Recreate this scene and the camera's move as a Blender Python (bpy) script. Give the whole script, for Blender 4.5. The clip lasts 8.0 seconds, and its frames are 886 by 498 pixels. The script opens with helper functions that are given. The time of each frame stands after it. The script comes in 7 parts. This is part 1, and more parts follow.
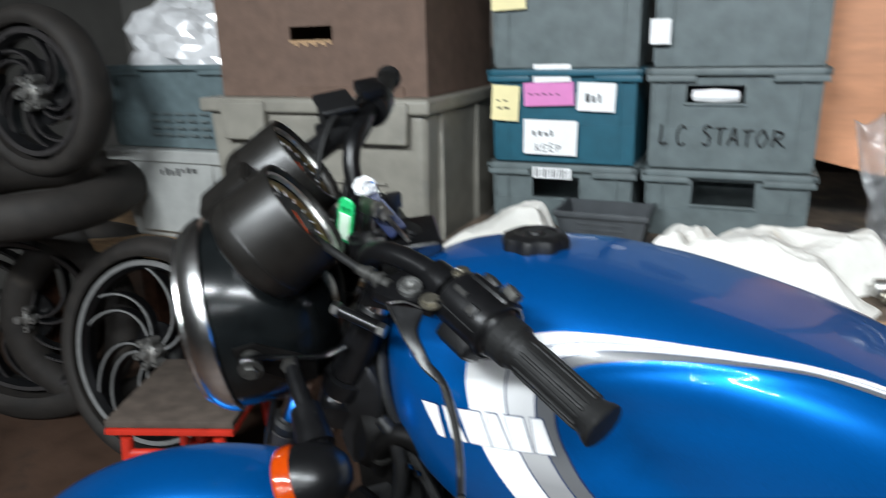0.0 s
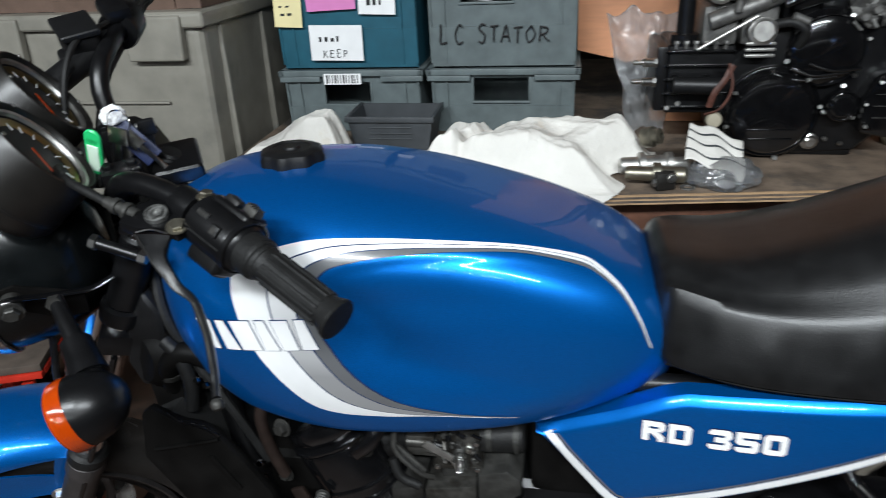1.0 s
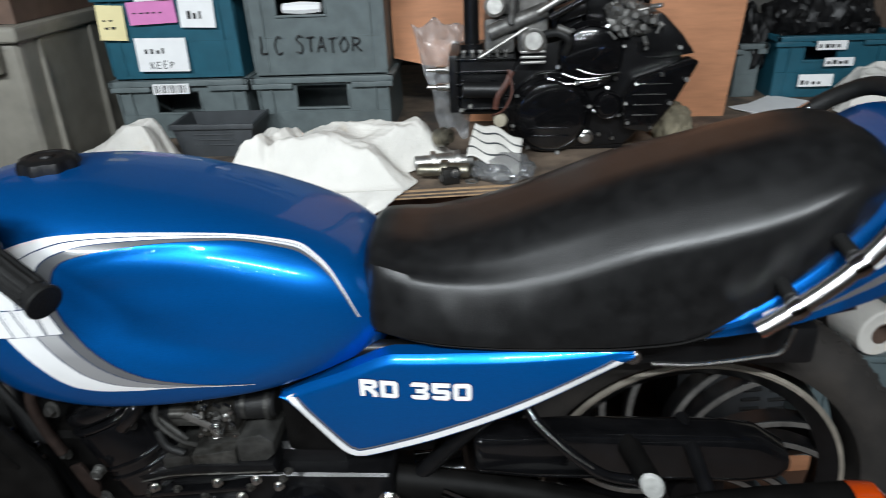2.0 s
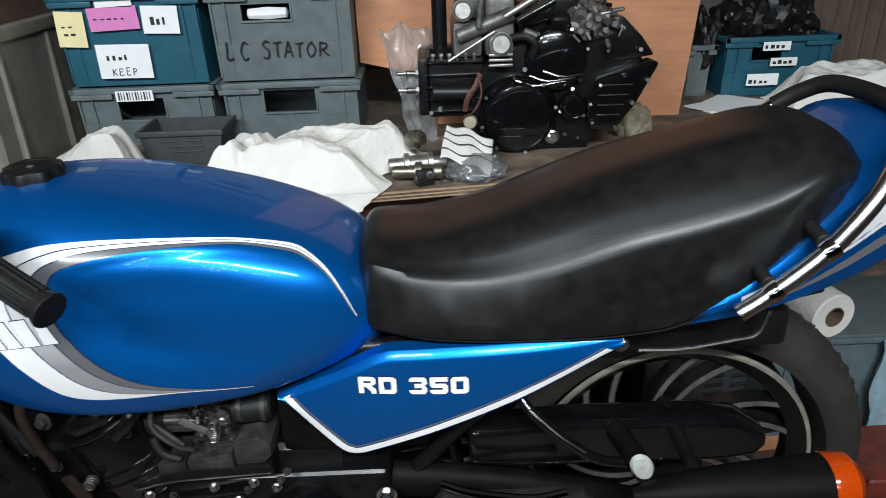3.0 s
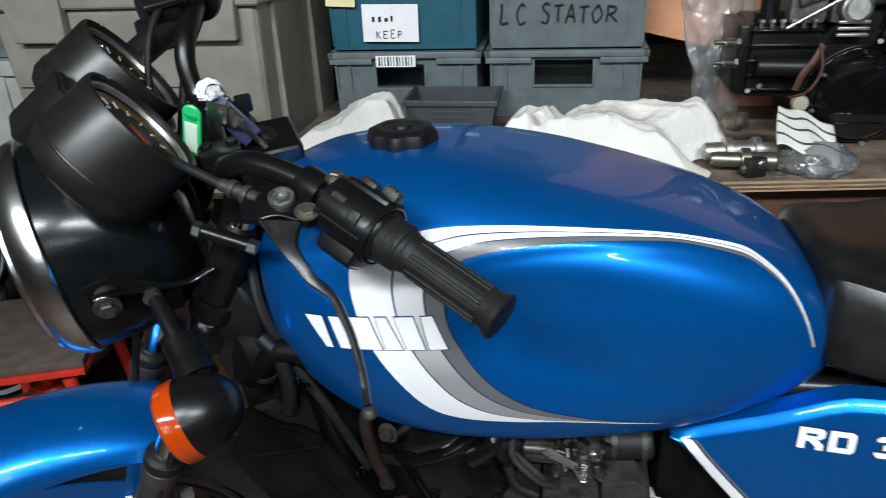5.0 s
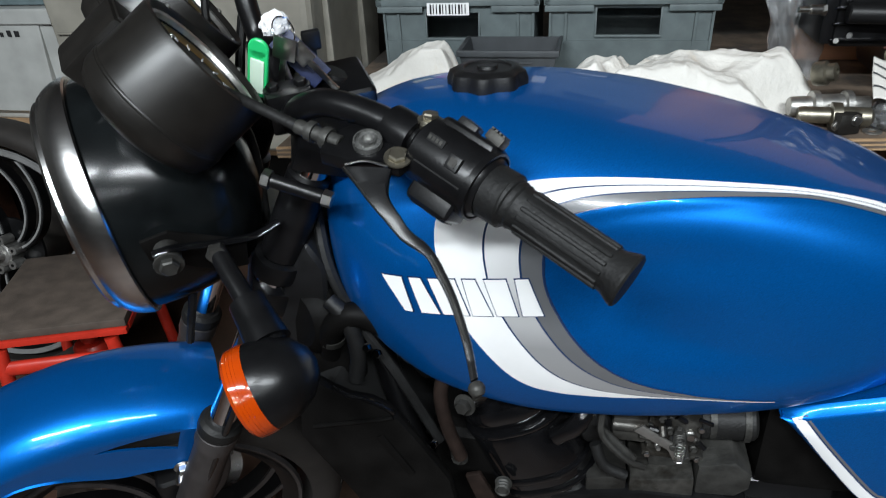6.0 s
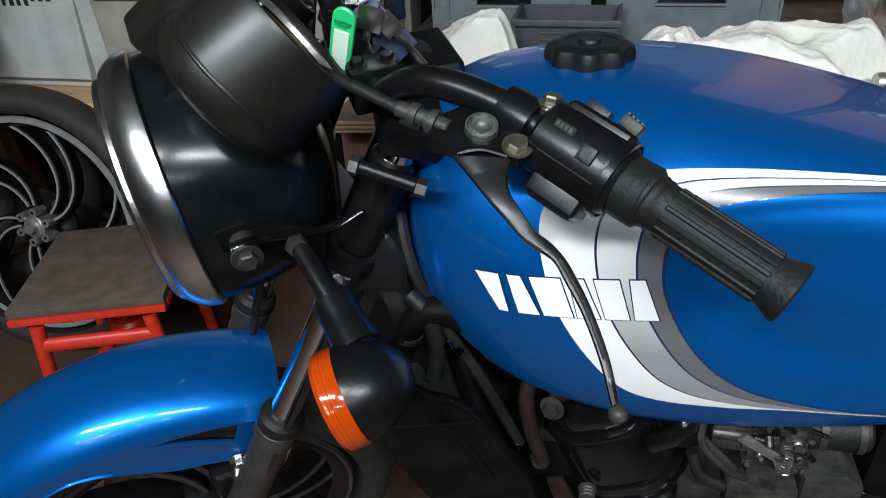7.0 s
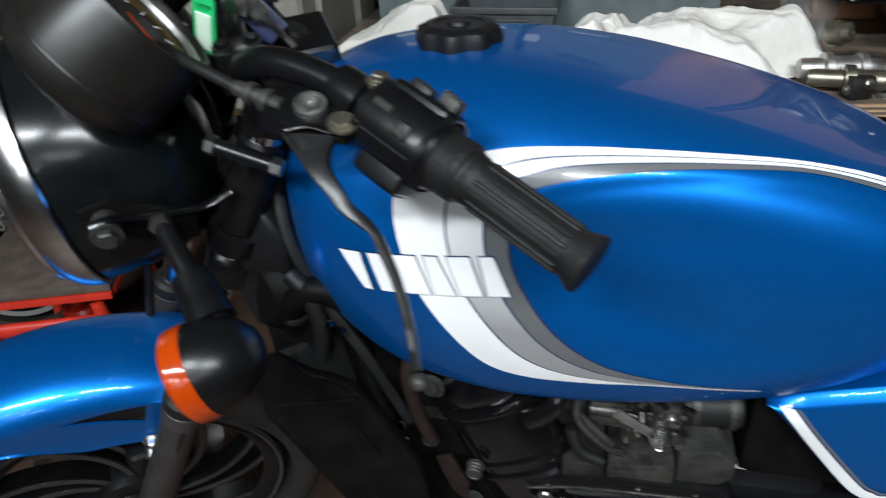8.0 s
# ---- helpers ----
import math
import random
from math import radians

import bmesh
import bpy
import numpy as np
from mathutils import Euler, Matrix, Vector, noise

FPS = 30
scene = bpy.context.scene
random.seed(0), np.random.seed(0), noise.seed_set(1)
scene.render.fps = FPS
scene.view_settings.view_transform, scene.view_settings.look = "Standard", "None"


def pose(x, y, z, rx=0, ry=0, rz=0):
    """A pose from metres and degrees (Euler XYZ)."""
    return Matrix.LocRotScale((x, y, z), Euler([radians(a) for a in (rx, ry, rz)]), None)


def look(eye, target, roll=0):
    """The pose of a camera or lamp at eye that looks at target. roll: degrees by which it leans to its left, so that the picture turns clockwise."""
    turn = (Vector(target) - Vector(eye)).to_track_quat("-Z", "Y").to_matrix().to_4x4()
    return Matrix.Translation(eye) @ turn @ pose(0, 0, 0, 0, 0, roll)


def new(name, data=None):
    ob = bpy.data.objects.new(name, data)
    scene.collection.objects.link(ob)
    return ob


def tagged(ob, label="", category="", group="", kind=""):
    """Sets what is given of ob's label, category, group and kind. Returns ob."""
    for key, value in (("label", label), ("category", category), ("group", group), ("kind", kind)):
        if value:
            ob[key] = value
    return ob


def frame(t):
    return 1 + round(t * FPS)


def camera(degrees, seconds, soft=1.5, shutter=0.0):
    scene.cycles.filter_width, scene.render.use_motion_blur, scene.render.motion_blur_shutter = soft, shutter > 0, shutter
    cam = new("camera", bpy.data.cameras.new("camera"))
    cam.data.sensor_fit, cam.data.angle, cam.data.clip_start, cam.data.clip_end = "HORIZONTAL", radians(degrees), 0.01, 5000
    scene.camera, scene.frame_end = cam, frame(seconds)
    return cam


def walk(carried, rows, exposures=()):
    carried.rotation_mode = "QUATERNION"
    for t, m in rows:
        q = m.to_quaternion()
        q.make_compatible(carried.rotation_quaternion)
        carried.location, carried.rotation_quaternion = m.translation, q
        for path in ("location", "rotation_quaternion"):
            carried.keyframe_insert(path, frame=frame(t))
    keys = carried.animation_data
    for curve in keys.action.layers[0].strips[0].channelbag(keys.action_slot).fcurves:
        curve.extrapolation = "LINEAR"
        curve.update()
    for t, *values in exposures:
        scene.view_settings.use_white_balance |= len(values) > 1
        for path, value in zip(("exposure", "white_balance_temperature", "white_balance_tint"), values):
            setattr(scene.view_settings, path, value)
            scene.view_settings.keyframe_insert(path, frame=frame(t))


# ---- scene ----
cam = camera(65.0, 8.0, soft=0.8, shutter=0.4)
PATH = [
    (0, (0.1346, -0.7189, 1.1763), (-0.6437, 1.0287, 0.5930), -1.60),
    (0.5, (0.1695, -0.6940, 1.1618), (-0.2831, 1.0845, 0.3666), -2.29),
    (1, (0.2394, -0.7393, 1.2010), (-0.0950, 1.0341, 0.3388), -2.77),
    (1.5, (0.3933, -0.7961, 1.2214), (0.1529, 0.9930, 0.3604), -2.68),
    (2, (0.4915, -0.8326, 1.2276), (0.3647, 0.9661, 0.3624), -2.38),
    (2.2, (0.5140, -0.8419, 1.2311), (0.4654, 0.9614, 0.3676), -2.34),
    (3.3, (0.3863, -0.8628, 1.2342), (0.4056, 0.9422, 0.3731), -2.08),
    (3.5, (0.3533, -0.8643, 1.2291), (0.3305, 0.9386, 0.3637), -2.22),
    (4, (0.2995, -0.8371, 1.2160), (0.1519, 0.9545, 0.3396), -2.19),
    (4.5, (0.2049, -0.7667, 1.1929), (0.0007, 1.0173, 0.3121), -2.10),
    (5, (0.0959, -0.7004, 1.1739), (-0.2318, 1.0637, 0.2905), -2.65),
    (5.2, (0.0759, -0.6883, 1.1711), (-0.2741, 1.0681, 0.2807), -2.70),
    (6.3, (0.0088, -0.6416, 1.1223), (-0.3839, 1.0396, 0.1127), -2.95),
    (6.5, (-0.0045, -0.6340, 1.1161), (-0.3998, 1.0334, 0.0848), -2.92),
    (7, (-0.0552, -0.6106, 1.1310), (-0.4741, 1.0421, 0.0854), -2.88),
    (7.5, (-0.0448, -0.6030, 1.1396), (-0.4868, 1.0454, 0.0968), -2.86),
    (8, (0.0551, -0.6012, 1.1223), (-0.3596, 1.0409, 0.0585), -2.99),
]
walk(cam, [(t, look(eye, target, roll)) for t, eye, target, roll in PATH], exposures=[(0, 0.32), (0.4, 0.05), (1.0, 0.0), (8.0, 0.0)])

from mathutils.bvhtree import BVHTree

# ---- world and lamps ----
world = bpy.data.worlds.new("world")
scene.world = world
world.use_nodes = True
world.node_tree.nodes["Background"].inputs[0].default_value = (0.75, 0.82, 1.0, 1)
world.node_tree.nodes["Background"].inputs[1].default_value = 0.02
scene.view_settings.exposure = 0.0


def tube_lamp(x, y, z, tilt, rz, watts, length=1.2, width=0.06, spread=110):
    """A light in the workshop: a fluorescent batten tilted towards the benches, one of three rows."""
    data = bpy.data.lights.new("tube_light", "AREA")
    data.shape, data.size, data.size_y = "RECTANGLE", length, width
    data.spread = radians(spread)
    data.energy, data.color = watts, (0.885, 0.955, 1.0)
    ob = new("tube_light", data)
    ob.matrix_world = pose(x, y, z, tilt, 0, rz)
    return ob


LAMPS = [
    (-0.75, -1.85, 2.39, 52, 4, 27), (0.80, -1.90, 2.39, 52, -4, 27),
    (-0.95, -3.45, 2.39, 66, 6, 5, 1.2, 0.03), (0.90, -3.50, 2.39, 66, -6, 5, 1.2, 0.03),
    (-0.10, -5.20, 2.39, 72, 0, 6, 1.2, 0.03)]
for lamp in LAMPS:
    tube_lamp(*lamp)


# ---- materials ----
def nodes_of(m):
    m.use_nodes = True
    return m.node_tree.nodes, m.node_tree.links, m.node_tree.nodes["Principled BSDF"]


def surface(name, colour, rough=0.5, metal=0.0, vary=0.12, scale=30.0, bump=0.0, bump_scale=200.0, coat=0.0, spec=0.5, stain=None, stain_scale=6.0, stain_at=0.55, stretch=None, random_tint=0.0, bump_depth=0.002):
    """A surface with mottling at two scales, optional stains, fine relief, and a tint that changes from piece to piece."""
    m = bpy.data.materials.new(name)
    nodes, links, bsdf = nodes_of(m)
    coord = nodes.new("ShaderNodeTexCoord")
    where = coord.outputs["Object"]
    if stretch:
        mapping = nodes.new("ShaderNodeMapping")
        mapping.inputs["Scale"].default_value = stretch
        links.new(where, mapping.inputs["Vector"])
        where = mapping.outputs["Vector"]
    fine = nodes.new("ShaderNodeTexNoise")
    fine.inputs["Scale"].default_value, fine.inputs["Detail"].default_value = scale, 6
    links.new(where, fine.inputs["Vector"])
    ramp = nodes.new("ShaderNodeValToRGB")
    dark = [max(0.0, c * (1 - vary * 1.6)) for c in colour]
    light = [min(1.0, c * (1 + vary)) for c in colour]
    ramp.color_ramp.elements[0].position, ramp.color_ramp.elements[1].position = 0.3, 0.7
    ramp.color_ramp.elements[0].color, ramp.color_ramp.elements[1].color = (*dark, 1), (*light, 1)
    links.new(fine.outputs[0], ramp.inputs[0])
    out = ramp.outputs[0]
    big = nodes.new("ShaderNodeTexNoise")
    big.inputs["Scale"].default_value, big.inputs["Detail"].default_value, big.inputs["Roughness"].default_value = stain_scale, 8, 0.65
    links.new(where, big.inputs["Vector"])
    if stain:
        cut = nodes.new("ShaderNodeMapRange")
        cut.inputs["From Min"].default_value, cut.inputs["From Max"].default_value = stain_at, stain_at + 0.12
        links.new(big.outputs[0], cut.inputs["Value"])
        mix = nodes.new("ShaderNodeMix")
        mix.data_type = "RGBA"
        links.new(cut.outputs[0], mix.inputs["Factor"])
        links.new(out, mix.inputs[6])
        mix.inputs[7].default_value = (*stain, 1)
        out = mix.outputs[2]
    if random_tint:
        info = nodes.new("ShaderNodeObjectInfo")
        shift = nodes.new("ShaderNodeMapRange")
        shift.inputs["To Min"].default_value, shift.inputs["To Max"].default_value = 1 - random_tint, 1 + random_tint
        links.new(info.outputs["Random"], shift.inputs["Value"])
        hsv = nodes.new("ShaderNodeHueSaturation")
        links.new(shift.outputs[0], hsv.inputs["Value"])
        links.new(out, hsv.inputs["Color"])
        out = hsv.outputs[0]
    links.new(out, bsdf.inputs["Base Color"])
    gloss = nodes.new("ShaderNodeMapRange")
    gloss.inputs["To Min"].default_value, gloss.inputs["To Max"].default_value = max(0.02, rough * 0.8), min(1, rough * 1.2)
    links.new(big.outputs[0], gloss.inputs["Value"])
    links.new(gloss.outputs[0], bsdf.inputs["Roughness"])
    bsdf.inputs["Metallic"].default_value = metal
    bsdf.inputs["Specular IOR Level"].default_value = spec
    bsdf.inputs["Coat Weight"].default_value = coat
    bsdf.inputs["Coat Roughness"].default_value = 0.04
    if bump:
        grain = nodes.new("ShaderNodeTexNoise")
        grain.inputs["Scale"].default_value, grain.inputs["Detail"].default_value = bump_scale, 4
        links.new(where, grain.inputs["Vector"])
        relief = nodes.new("ShaderNodeBump")
        relief.inputs["Strength"].default_value, relief.inputs["Distance"].default_value = bump, bump_depth
        links.new(grain.outputs[0], relief.inputs["Height"])
        links.new(relief.outputs[0], bsdf.inputs["Normal"])
    return m


M = {}
M["blue"] = surface("blue_metallic_paint", (0.0, 0.138, 0.515), 0.38, 0.72, 0.12, 900, 0.0, coat=0.6, spec=0.25)
M["white_decal"] = surface("white_vinyl", (0.82, 0.82, 0.82), 0.25, 0, 0.02, coat=0.8)
M["grey_decal"] = surface("grey_vinyl", (0.115, 0.118, 0.125), 0.25, 0, 0.04, coat=0.8)
M["light_decal"] = surface("silver_vinyl", (0.62, 0.62, 0.63), 0.25, 0.0, 0.03, coat=0.8)
# silver graded by height in the colour: darker low, paler high
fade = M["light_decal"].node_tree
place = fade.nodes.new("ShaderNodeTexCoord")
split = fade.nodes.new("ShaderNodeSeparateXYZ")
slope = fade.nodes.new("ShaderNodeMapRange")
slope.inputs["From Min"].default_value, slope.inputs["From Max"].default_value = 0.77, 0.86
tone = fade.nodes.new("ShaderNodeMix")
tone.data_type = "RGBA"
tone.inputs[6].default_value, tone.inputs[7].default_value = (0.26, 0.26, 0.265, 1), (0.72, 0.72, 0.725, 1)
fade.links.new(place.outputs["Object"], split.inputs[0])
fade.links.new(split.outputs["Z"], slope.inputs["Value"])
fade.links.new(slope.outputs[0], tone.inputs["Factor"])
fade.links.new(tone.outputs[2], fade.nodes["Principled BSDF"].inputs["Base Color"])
M["grey_decal"].node_tree.nodes["Principled BSDF"].inputs["Specular IOR Level"].default_value = 0.4
M["navy_decal"] = surface("navy_line", (0.01, 0.03, 0.09), 0.25, 0, 0.03, coat=0.8)
M["seat"] = surface("black_vinyl", (0.0085, 0.0085, 0.0088), 0.33, 0, 0.25, 45, 0.10, 600, spec=0.37)
M["satin"] = surface("satin_black_paint", (0.005, 0.005, 0.0055), 0.30, 0, 0.2, 50, 0.05, 400, spec=0.35)
M["gloss"] = surface("gloss_black_paint", (0.004, 0.004, 0.0045), 0.14, 0, 0.2, 50, coat=0.5)
M["plastic"] = surface("black_plastic", (0.007, 0.007, 0.0075), 0.42, 0, 0.2, 50, 0.1, 500, spec=0.35)
M["rubber"] = surface("black_rubber", (0.009, 0.009, 0.009), 0.55, 0, 0.25, 40, 0.3, 300, spec=0.3, stain=(0.018, 0.017, 0.016), stain_at=0.62)
M["tyre"] = surface("tyre_rubber", (0.018, 0.0145, 0.012), 0.75, 0, 0.25, 25, 0.3, 260, stain=(0.036, 0.028, 0.021), stain_at=0.58)
M["dusty_tyre"] = surface("dusty_tyre_rubber", (0.017, 0.014, 0.012), 0.8, 0, 0.25, 25, 0.3, 260, stain=(0.026, 0.021, 0.017), stain_at=0.55)
M["chrome"] = surface("chrome", (0.78, 0.78, 0.8), 0.06, 1, 0.03, 20)
# rougher than plain chrome, so lamp reflections spread over rim and rail
M["soft_chrome"] = surface("soft_chrome", (0.86, 0.85, 0.84), 0.22, 1, 0.06, 20, 0.05, 60, stretch=(1, 1, 6))
M["steel"] = surface("zinc_steel", (0.55, 0.54, 0.52), 0.28, 1, 0.15, 60, stain=(0.25, 0.22, 0.18), stain_at=0.62)
M["alloy"] = surface("bare_alloy", (0.42, 0.41, 0.39), 0.42, 0.9, 0.2, 60, 0.15, 300, stain=(0.12, 0.11, 0.1), stain_at=0.6)
# cast alloy darkened to imitate the shade under the tank
M["castalloy"] = surface("cast_alloy_shaded", (0.058, 0.057, 0.053), 0.55, 0.6, 0.3, 50, 0.3, 250, stain=(0.020, 0.018, 0.016), stain_at=0.50)
# lighter copy of the same cast alloy, for the better lit spare engine
M["cast_lit"] = surface("cast_alloy_lit", (0.17, 0.166, 0.158), 0.48, 0.6, 0.3, 50, 0.3, 250, stain=(0.06, 0.055, 0.05), stain_at=0.55)
M["slider"] = surface("grey_fork_slider", (0.06, 0.055, 0.055), 0.35, 0.4, 0.15, 60)
M["amber"] = surface("amber_lens", (0.42, 0.045, 0.002), 0.12, 0, 0.06, 40, coat=0.6)
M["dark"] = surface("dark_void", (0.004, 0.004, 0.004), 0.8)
M["wood"] = surface("plywood", (0.42, 0.27, 0.15), 0.65, 0, 0.2, 14, 0.3, 120, stretch=(1, 9, 9), stain=(0.16, 0.10, 0.06), stain_at=0.62)
M["bench"] = surface("worn_bench_board", (0.15, 0.11, 0.08), 0.75, 0, 0.3, 18, 0.4, 150, stain=(0.05, 0.043, 0.038), stain_at=0.5)
M["board"] = surface("orange_hardboard", (0.50, 0.23, 0.12), 0.6, 0, 0.10, 12, 0.2, 200, stretch=(1, 1, 6))
M["crate_grey"] = surface("grey_polypropylene", (0.108, 0.133, 0.136), 0.5, 0, 0.12, 30, 0.15, 350, stain=(0.20, 0.215, 0.21), stain_at=0.62)
M["crate_teal"] = surface("teal_polypropylene", (0.012, 0.085, 0.125), 0.45, 0, 0.10, 30, 0.12, 350, stain=(0.03, 0.12, 0.15), stain_at=0.68)
M["crate_bluegrey"] = surface("bluegrey_polypropylene", (0.11, 0.15, 0.16), 0.5, 0, 0.12, 30, 0.12, 350)
M["bin_grey"] = surface("pale_grey_plastic", (0.225, 0.212, 0.180), 0.45, 0, 0.10, 20, 0.1, 300, stain=(0.15, 0.145, 0.13), stain_at=0.6)
M["card"] = surface("brown_cardboard", (0.12, 0.075, 0.055), 0.8, 0, 0.12, 30, 0.3, 200)
M["cloth"] = surface("white_rag", (0.74, 0.715, 0.665), 0.9, 0, 0.05, 14, 0.5, 70, stain=(0.66, 0.58, 0.46), stain_at=0.60, bump_depth=0.005)
M["paper"] = surface("white_paper", (0.78, 0.78, 0.78), 0.7, 0, 0.03)
M["yellow_paper"] = surface("yellow_paper", (0.75, 0.66, 0.36), 0.7, 0, 0.03)
M["pink_paper"] = surface("pink_paper", (0.62, 0.20, 0.45), 0.7, 0, 0.04)
M["ink"] = surface("black_ink", (0.012, 0.012, 0.013), 0.6)
M["red"] = surface("red_paint", (0.55, 0.03, 0.015), 0.4, 0, 0.12, 30, stain=(0.25, 0.03, 0.02), stain_at=0.66)
M["dull_red"] = surface("faded_red_paint", (0.16, 0.028, 0.018), 0.5, 0, 0.2, 20, stain=(0.06, 0.022, 0.016), stain_at=0.55)
M["ramp"] = surface("brown_ramp_top", (0.085, 0.065, 0.052), 0.7, 0, 0.2, 30, 0.4, 300)
M["floor"] = surface("stained_concrete", (0.080, 0.045, 0.030), 0.55, 0, 0.25, 5, 0.3, 90, stain=(0.038, 0.026, 0.020), stain_at=0.55, stain_scale=2.5)
M["wall"] = surface("painted_block_wall", (0.14, 0.135, 0.125), 0.85, 0, 0.15, 4, 0.5, 60, stain=(0.2, 0.18, 0.16), stain_scale=2)
M["ceiling"] = surface("grey_ceiling", (0.24, 0.235, 0.23), 0.9, 0, 0.08, 4)
M["green"] = surface("green_tag", (0.02, 0.52, 0.16), 0.3, 0, 0.05)
M["label"] = surface("pale_label", (0.62, 0.78, 0.64), 0.5, 0, 0.05)
M["navy"] = surface("navy_leather", (0.012, 0.02, 0.065), 0.5, 0, 0.1)
M["dial"] = surface("dial_face", (0.02, 0.02, 0.02), 0.5)
M["brass"] = surface("brass_ring", (0.38, 0.28, 0.12), 0.3, 1, 0.1)
M["rust"] = surface("rusty_brown", (0.11, 0.045, 0.025), 0.7, 0, 0.25, 40)
M["strap"] = surface("rusty_red_strap", (0.085, 0.030, 0.020), 0.6, 0, 0.3, 60)
M["curtain"] = surface("brown_curtain", (0.14, 0.10, 0.075), 0.9, 0, 0.15, 10, stretch=(8, 8, 1))
M["crate_dark"] = surface("dark_grey_polypropylene", (0.045, 0.05, 0.055), 0.5, 0, 0.12, 30, 0.12, 350)
M["bin_pale"] = surface("off_white_plastic", (0.36, 0.365, 0.35), 0.45, 0, 0.08, 20, 0.1, 300)
M["foil"] = surface("crinkled_foil", (0.85, 0.85, 0.86), 0.30, 0.35, 0.1, 20)
M["rim_tan"] = surface("dull_rim_metal", (0.38, 0.34, 0.285), 0.5, 0.5, 0.15, 40)
M["rim_bright"] = surface("bright_rim_metal", (0.30, 0.30, 0.295), 0.5, 0.5, 0.1, 40)
M["pale_blue"] = surface("pale_blue_cloth", (0.25, 0.36, 0.42), 0.9, 0, 0.1, 40, 0.3, 500)
# real grime, with the base also darkened for the engine bay's shade
M["grime"] = surface("grimy_shaded_alloy", (0.085, 0.082, 0.075), 0.45, 0.7, 0.35, 70, 0.2, 300, stain=(0.032, 0.028, 0.023), stain_at=0.48, stain_scale=20)
M["shell"] = surface("black_headlight_shell", (0.005, 0.006, 0.0064), 0.19, 0, 0.2, 40, spec=0.27)
M["clock_shell"] = surface("satin_black_moulding", (0.010, 0.009, 0.008), 0.36, 0, 0.15, 60, 0.03, 500, spec=0.40)
M["slate"] = surface("slate_stripe", (0.06, 0.065, 0.07), 0.9)
M["worn_white"] = surface("worn_grey_white", (0.42, 0.42, 0.40), 0.6, 0, 0.15, 80)
M["cover"] = surface("dull_black_cover", (0.0045, 0.0042, 0.004), 0.55, 0, 0.3, 30, 0.1, 400, spec=0.08)
M["bung"] = surface("cream_rubber", (0.36, 0.32, 0.24), 0.7, 0, 0.1, 40)
M["plaster"] = surface("dusty_plaster", (0.20, 0.175, 0.12), 0.9, 0, 0.3, 40, 0.5, 200)
M["worn_cap"] = surface("worn_bare_alloy", (0.30, 0.30, 0.29), 0.38, 0.85, 0.3, 220, 0.25, 600, stain=(0.06, 0.055, 0.05), stain_scale=160, stain_at=0.56)
M["brown_hose"] = surface("perished_brown_rubber", (0.016, 0.010, 0.008), 0.6, 0, 0.25, 60, 0.2, 300, spec=0.2)
M["zinc"] = surface("bright_zinc", (0.50, 0.50, 0.49), 0.30, 0.8, 0.1, 80)
M["gold"] = surface("gold_zinc", (0.26, 0.24, 0.19), 0.38, 0.9, 0.2, 60)


def clear(name, tint, rough):
    m = bpy.data.materials.new(name)
    nodes, links, bsdf = nodes_of(m)
    bsdf.inputs["Base Color"].default_value = (*tint, 1)
    bsdf.inputs["Roughness"].default_value = rough
    bsdf.inputs["Transmission Weight"].default_value = 1.0
    bsdf.inputs["IOR"].default_value = 1.2
    return m


M["film"] = clear("clear_polythene", (0.95, 0.93, 0.9), 0.12)
M["milky"] = clear("milky_polythene", (0.60, 0.61, 0.62), 0.16)
M["milky"].node_tree.nodes["Principled BSDF"].inputs["Transmission Weight"].default_value = 0.84
M["milky"].node_tree.nodes["Principled BSDF"].inputs["IOR"].default_value = 1.4
M["glass"] = clear("dial_glass", (1, 1, 1), 0.02)


# ---- mesh helpers ----
def smooth(bm, angle=40):
    for f in bm.faces:
        f.smooth = True
    for e in bm.edges:
        if len(e.link_faces) == 2 and e.calc_face_angle(0) > radians(angle):
            e.smooth = False
    return bm


def thing(name, label, category, group="", kind="", at=(0, 0, 0)):
    ob = new(name)
    ob.empty_display_size = 0.05
    ob.location = at
    bpy.context.view_layer.update()
    return tagged(ob, label, category, group, kind)


def part(name, bm, material, parent=None, label=""):
    """Links a bmesh, given in world coordinates, as one mesh object under a thing or a part."""
    mesh = bpy.data.meshes.new(name)
    bm.to_mesh(mesh)
    bm.free()
    mesh.materials.append(M[material] if isinstance(material, str) else material)
    ob = new(name, mesh)
    if parent is not None:
        ob.parent = parent
        root = parent
        while root.parent is not None:
            root = root.parent
        base = root.matrix_basis
        mesh.transform(base.inverted())
    if label:
        ob["label"] = label
    return ob


def solid(name, bm, material, label, category, group="", kind=""):
    return tagged(part(name, bm, material), label, category, group, kind)


def moved(bm, m):
    bmesh.ops.transform(bm, matrix=m, verts=bm.verts)
    return bm


def joined(*parts):
    out = bmesh.new()
    for b in parts:
        mesh = bpy.data.meshes.new("tmp")
        b.to_mesh(mesh)
        b.free()
        out.from_mesh(mesh)
        bpy.data.meshes.remove(mesh)
    return out


def box(x0, x1, y0, y1, z0, z1, bevel=0.003, seg=2):
    bm = bmesh.new()
    bmesh.ops.create_cube(bm, size=1)
    moved(bm, Matrix.Translation(((x0 + x1) / 2, (y0 + y1) / 2, (z0 + z1) / 2)) @ Matrix.Diagonal((x1 - x0, y1 - y0, z1 - z0, 1)))
    if bevel:
        bmesh.ops.bevel(bm, geom=bm.edges[:], offset=bevel, segments=seg, affect="EDGES", profile=0.6)
    return smooth(bm, 30)


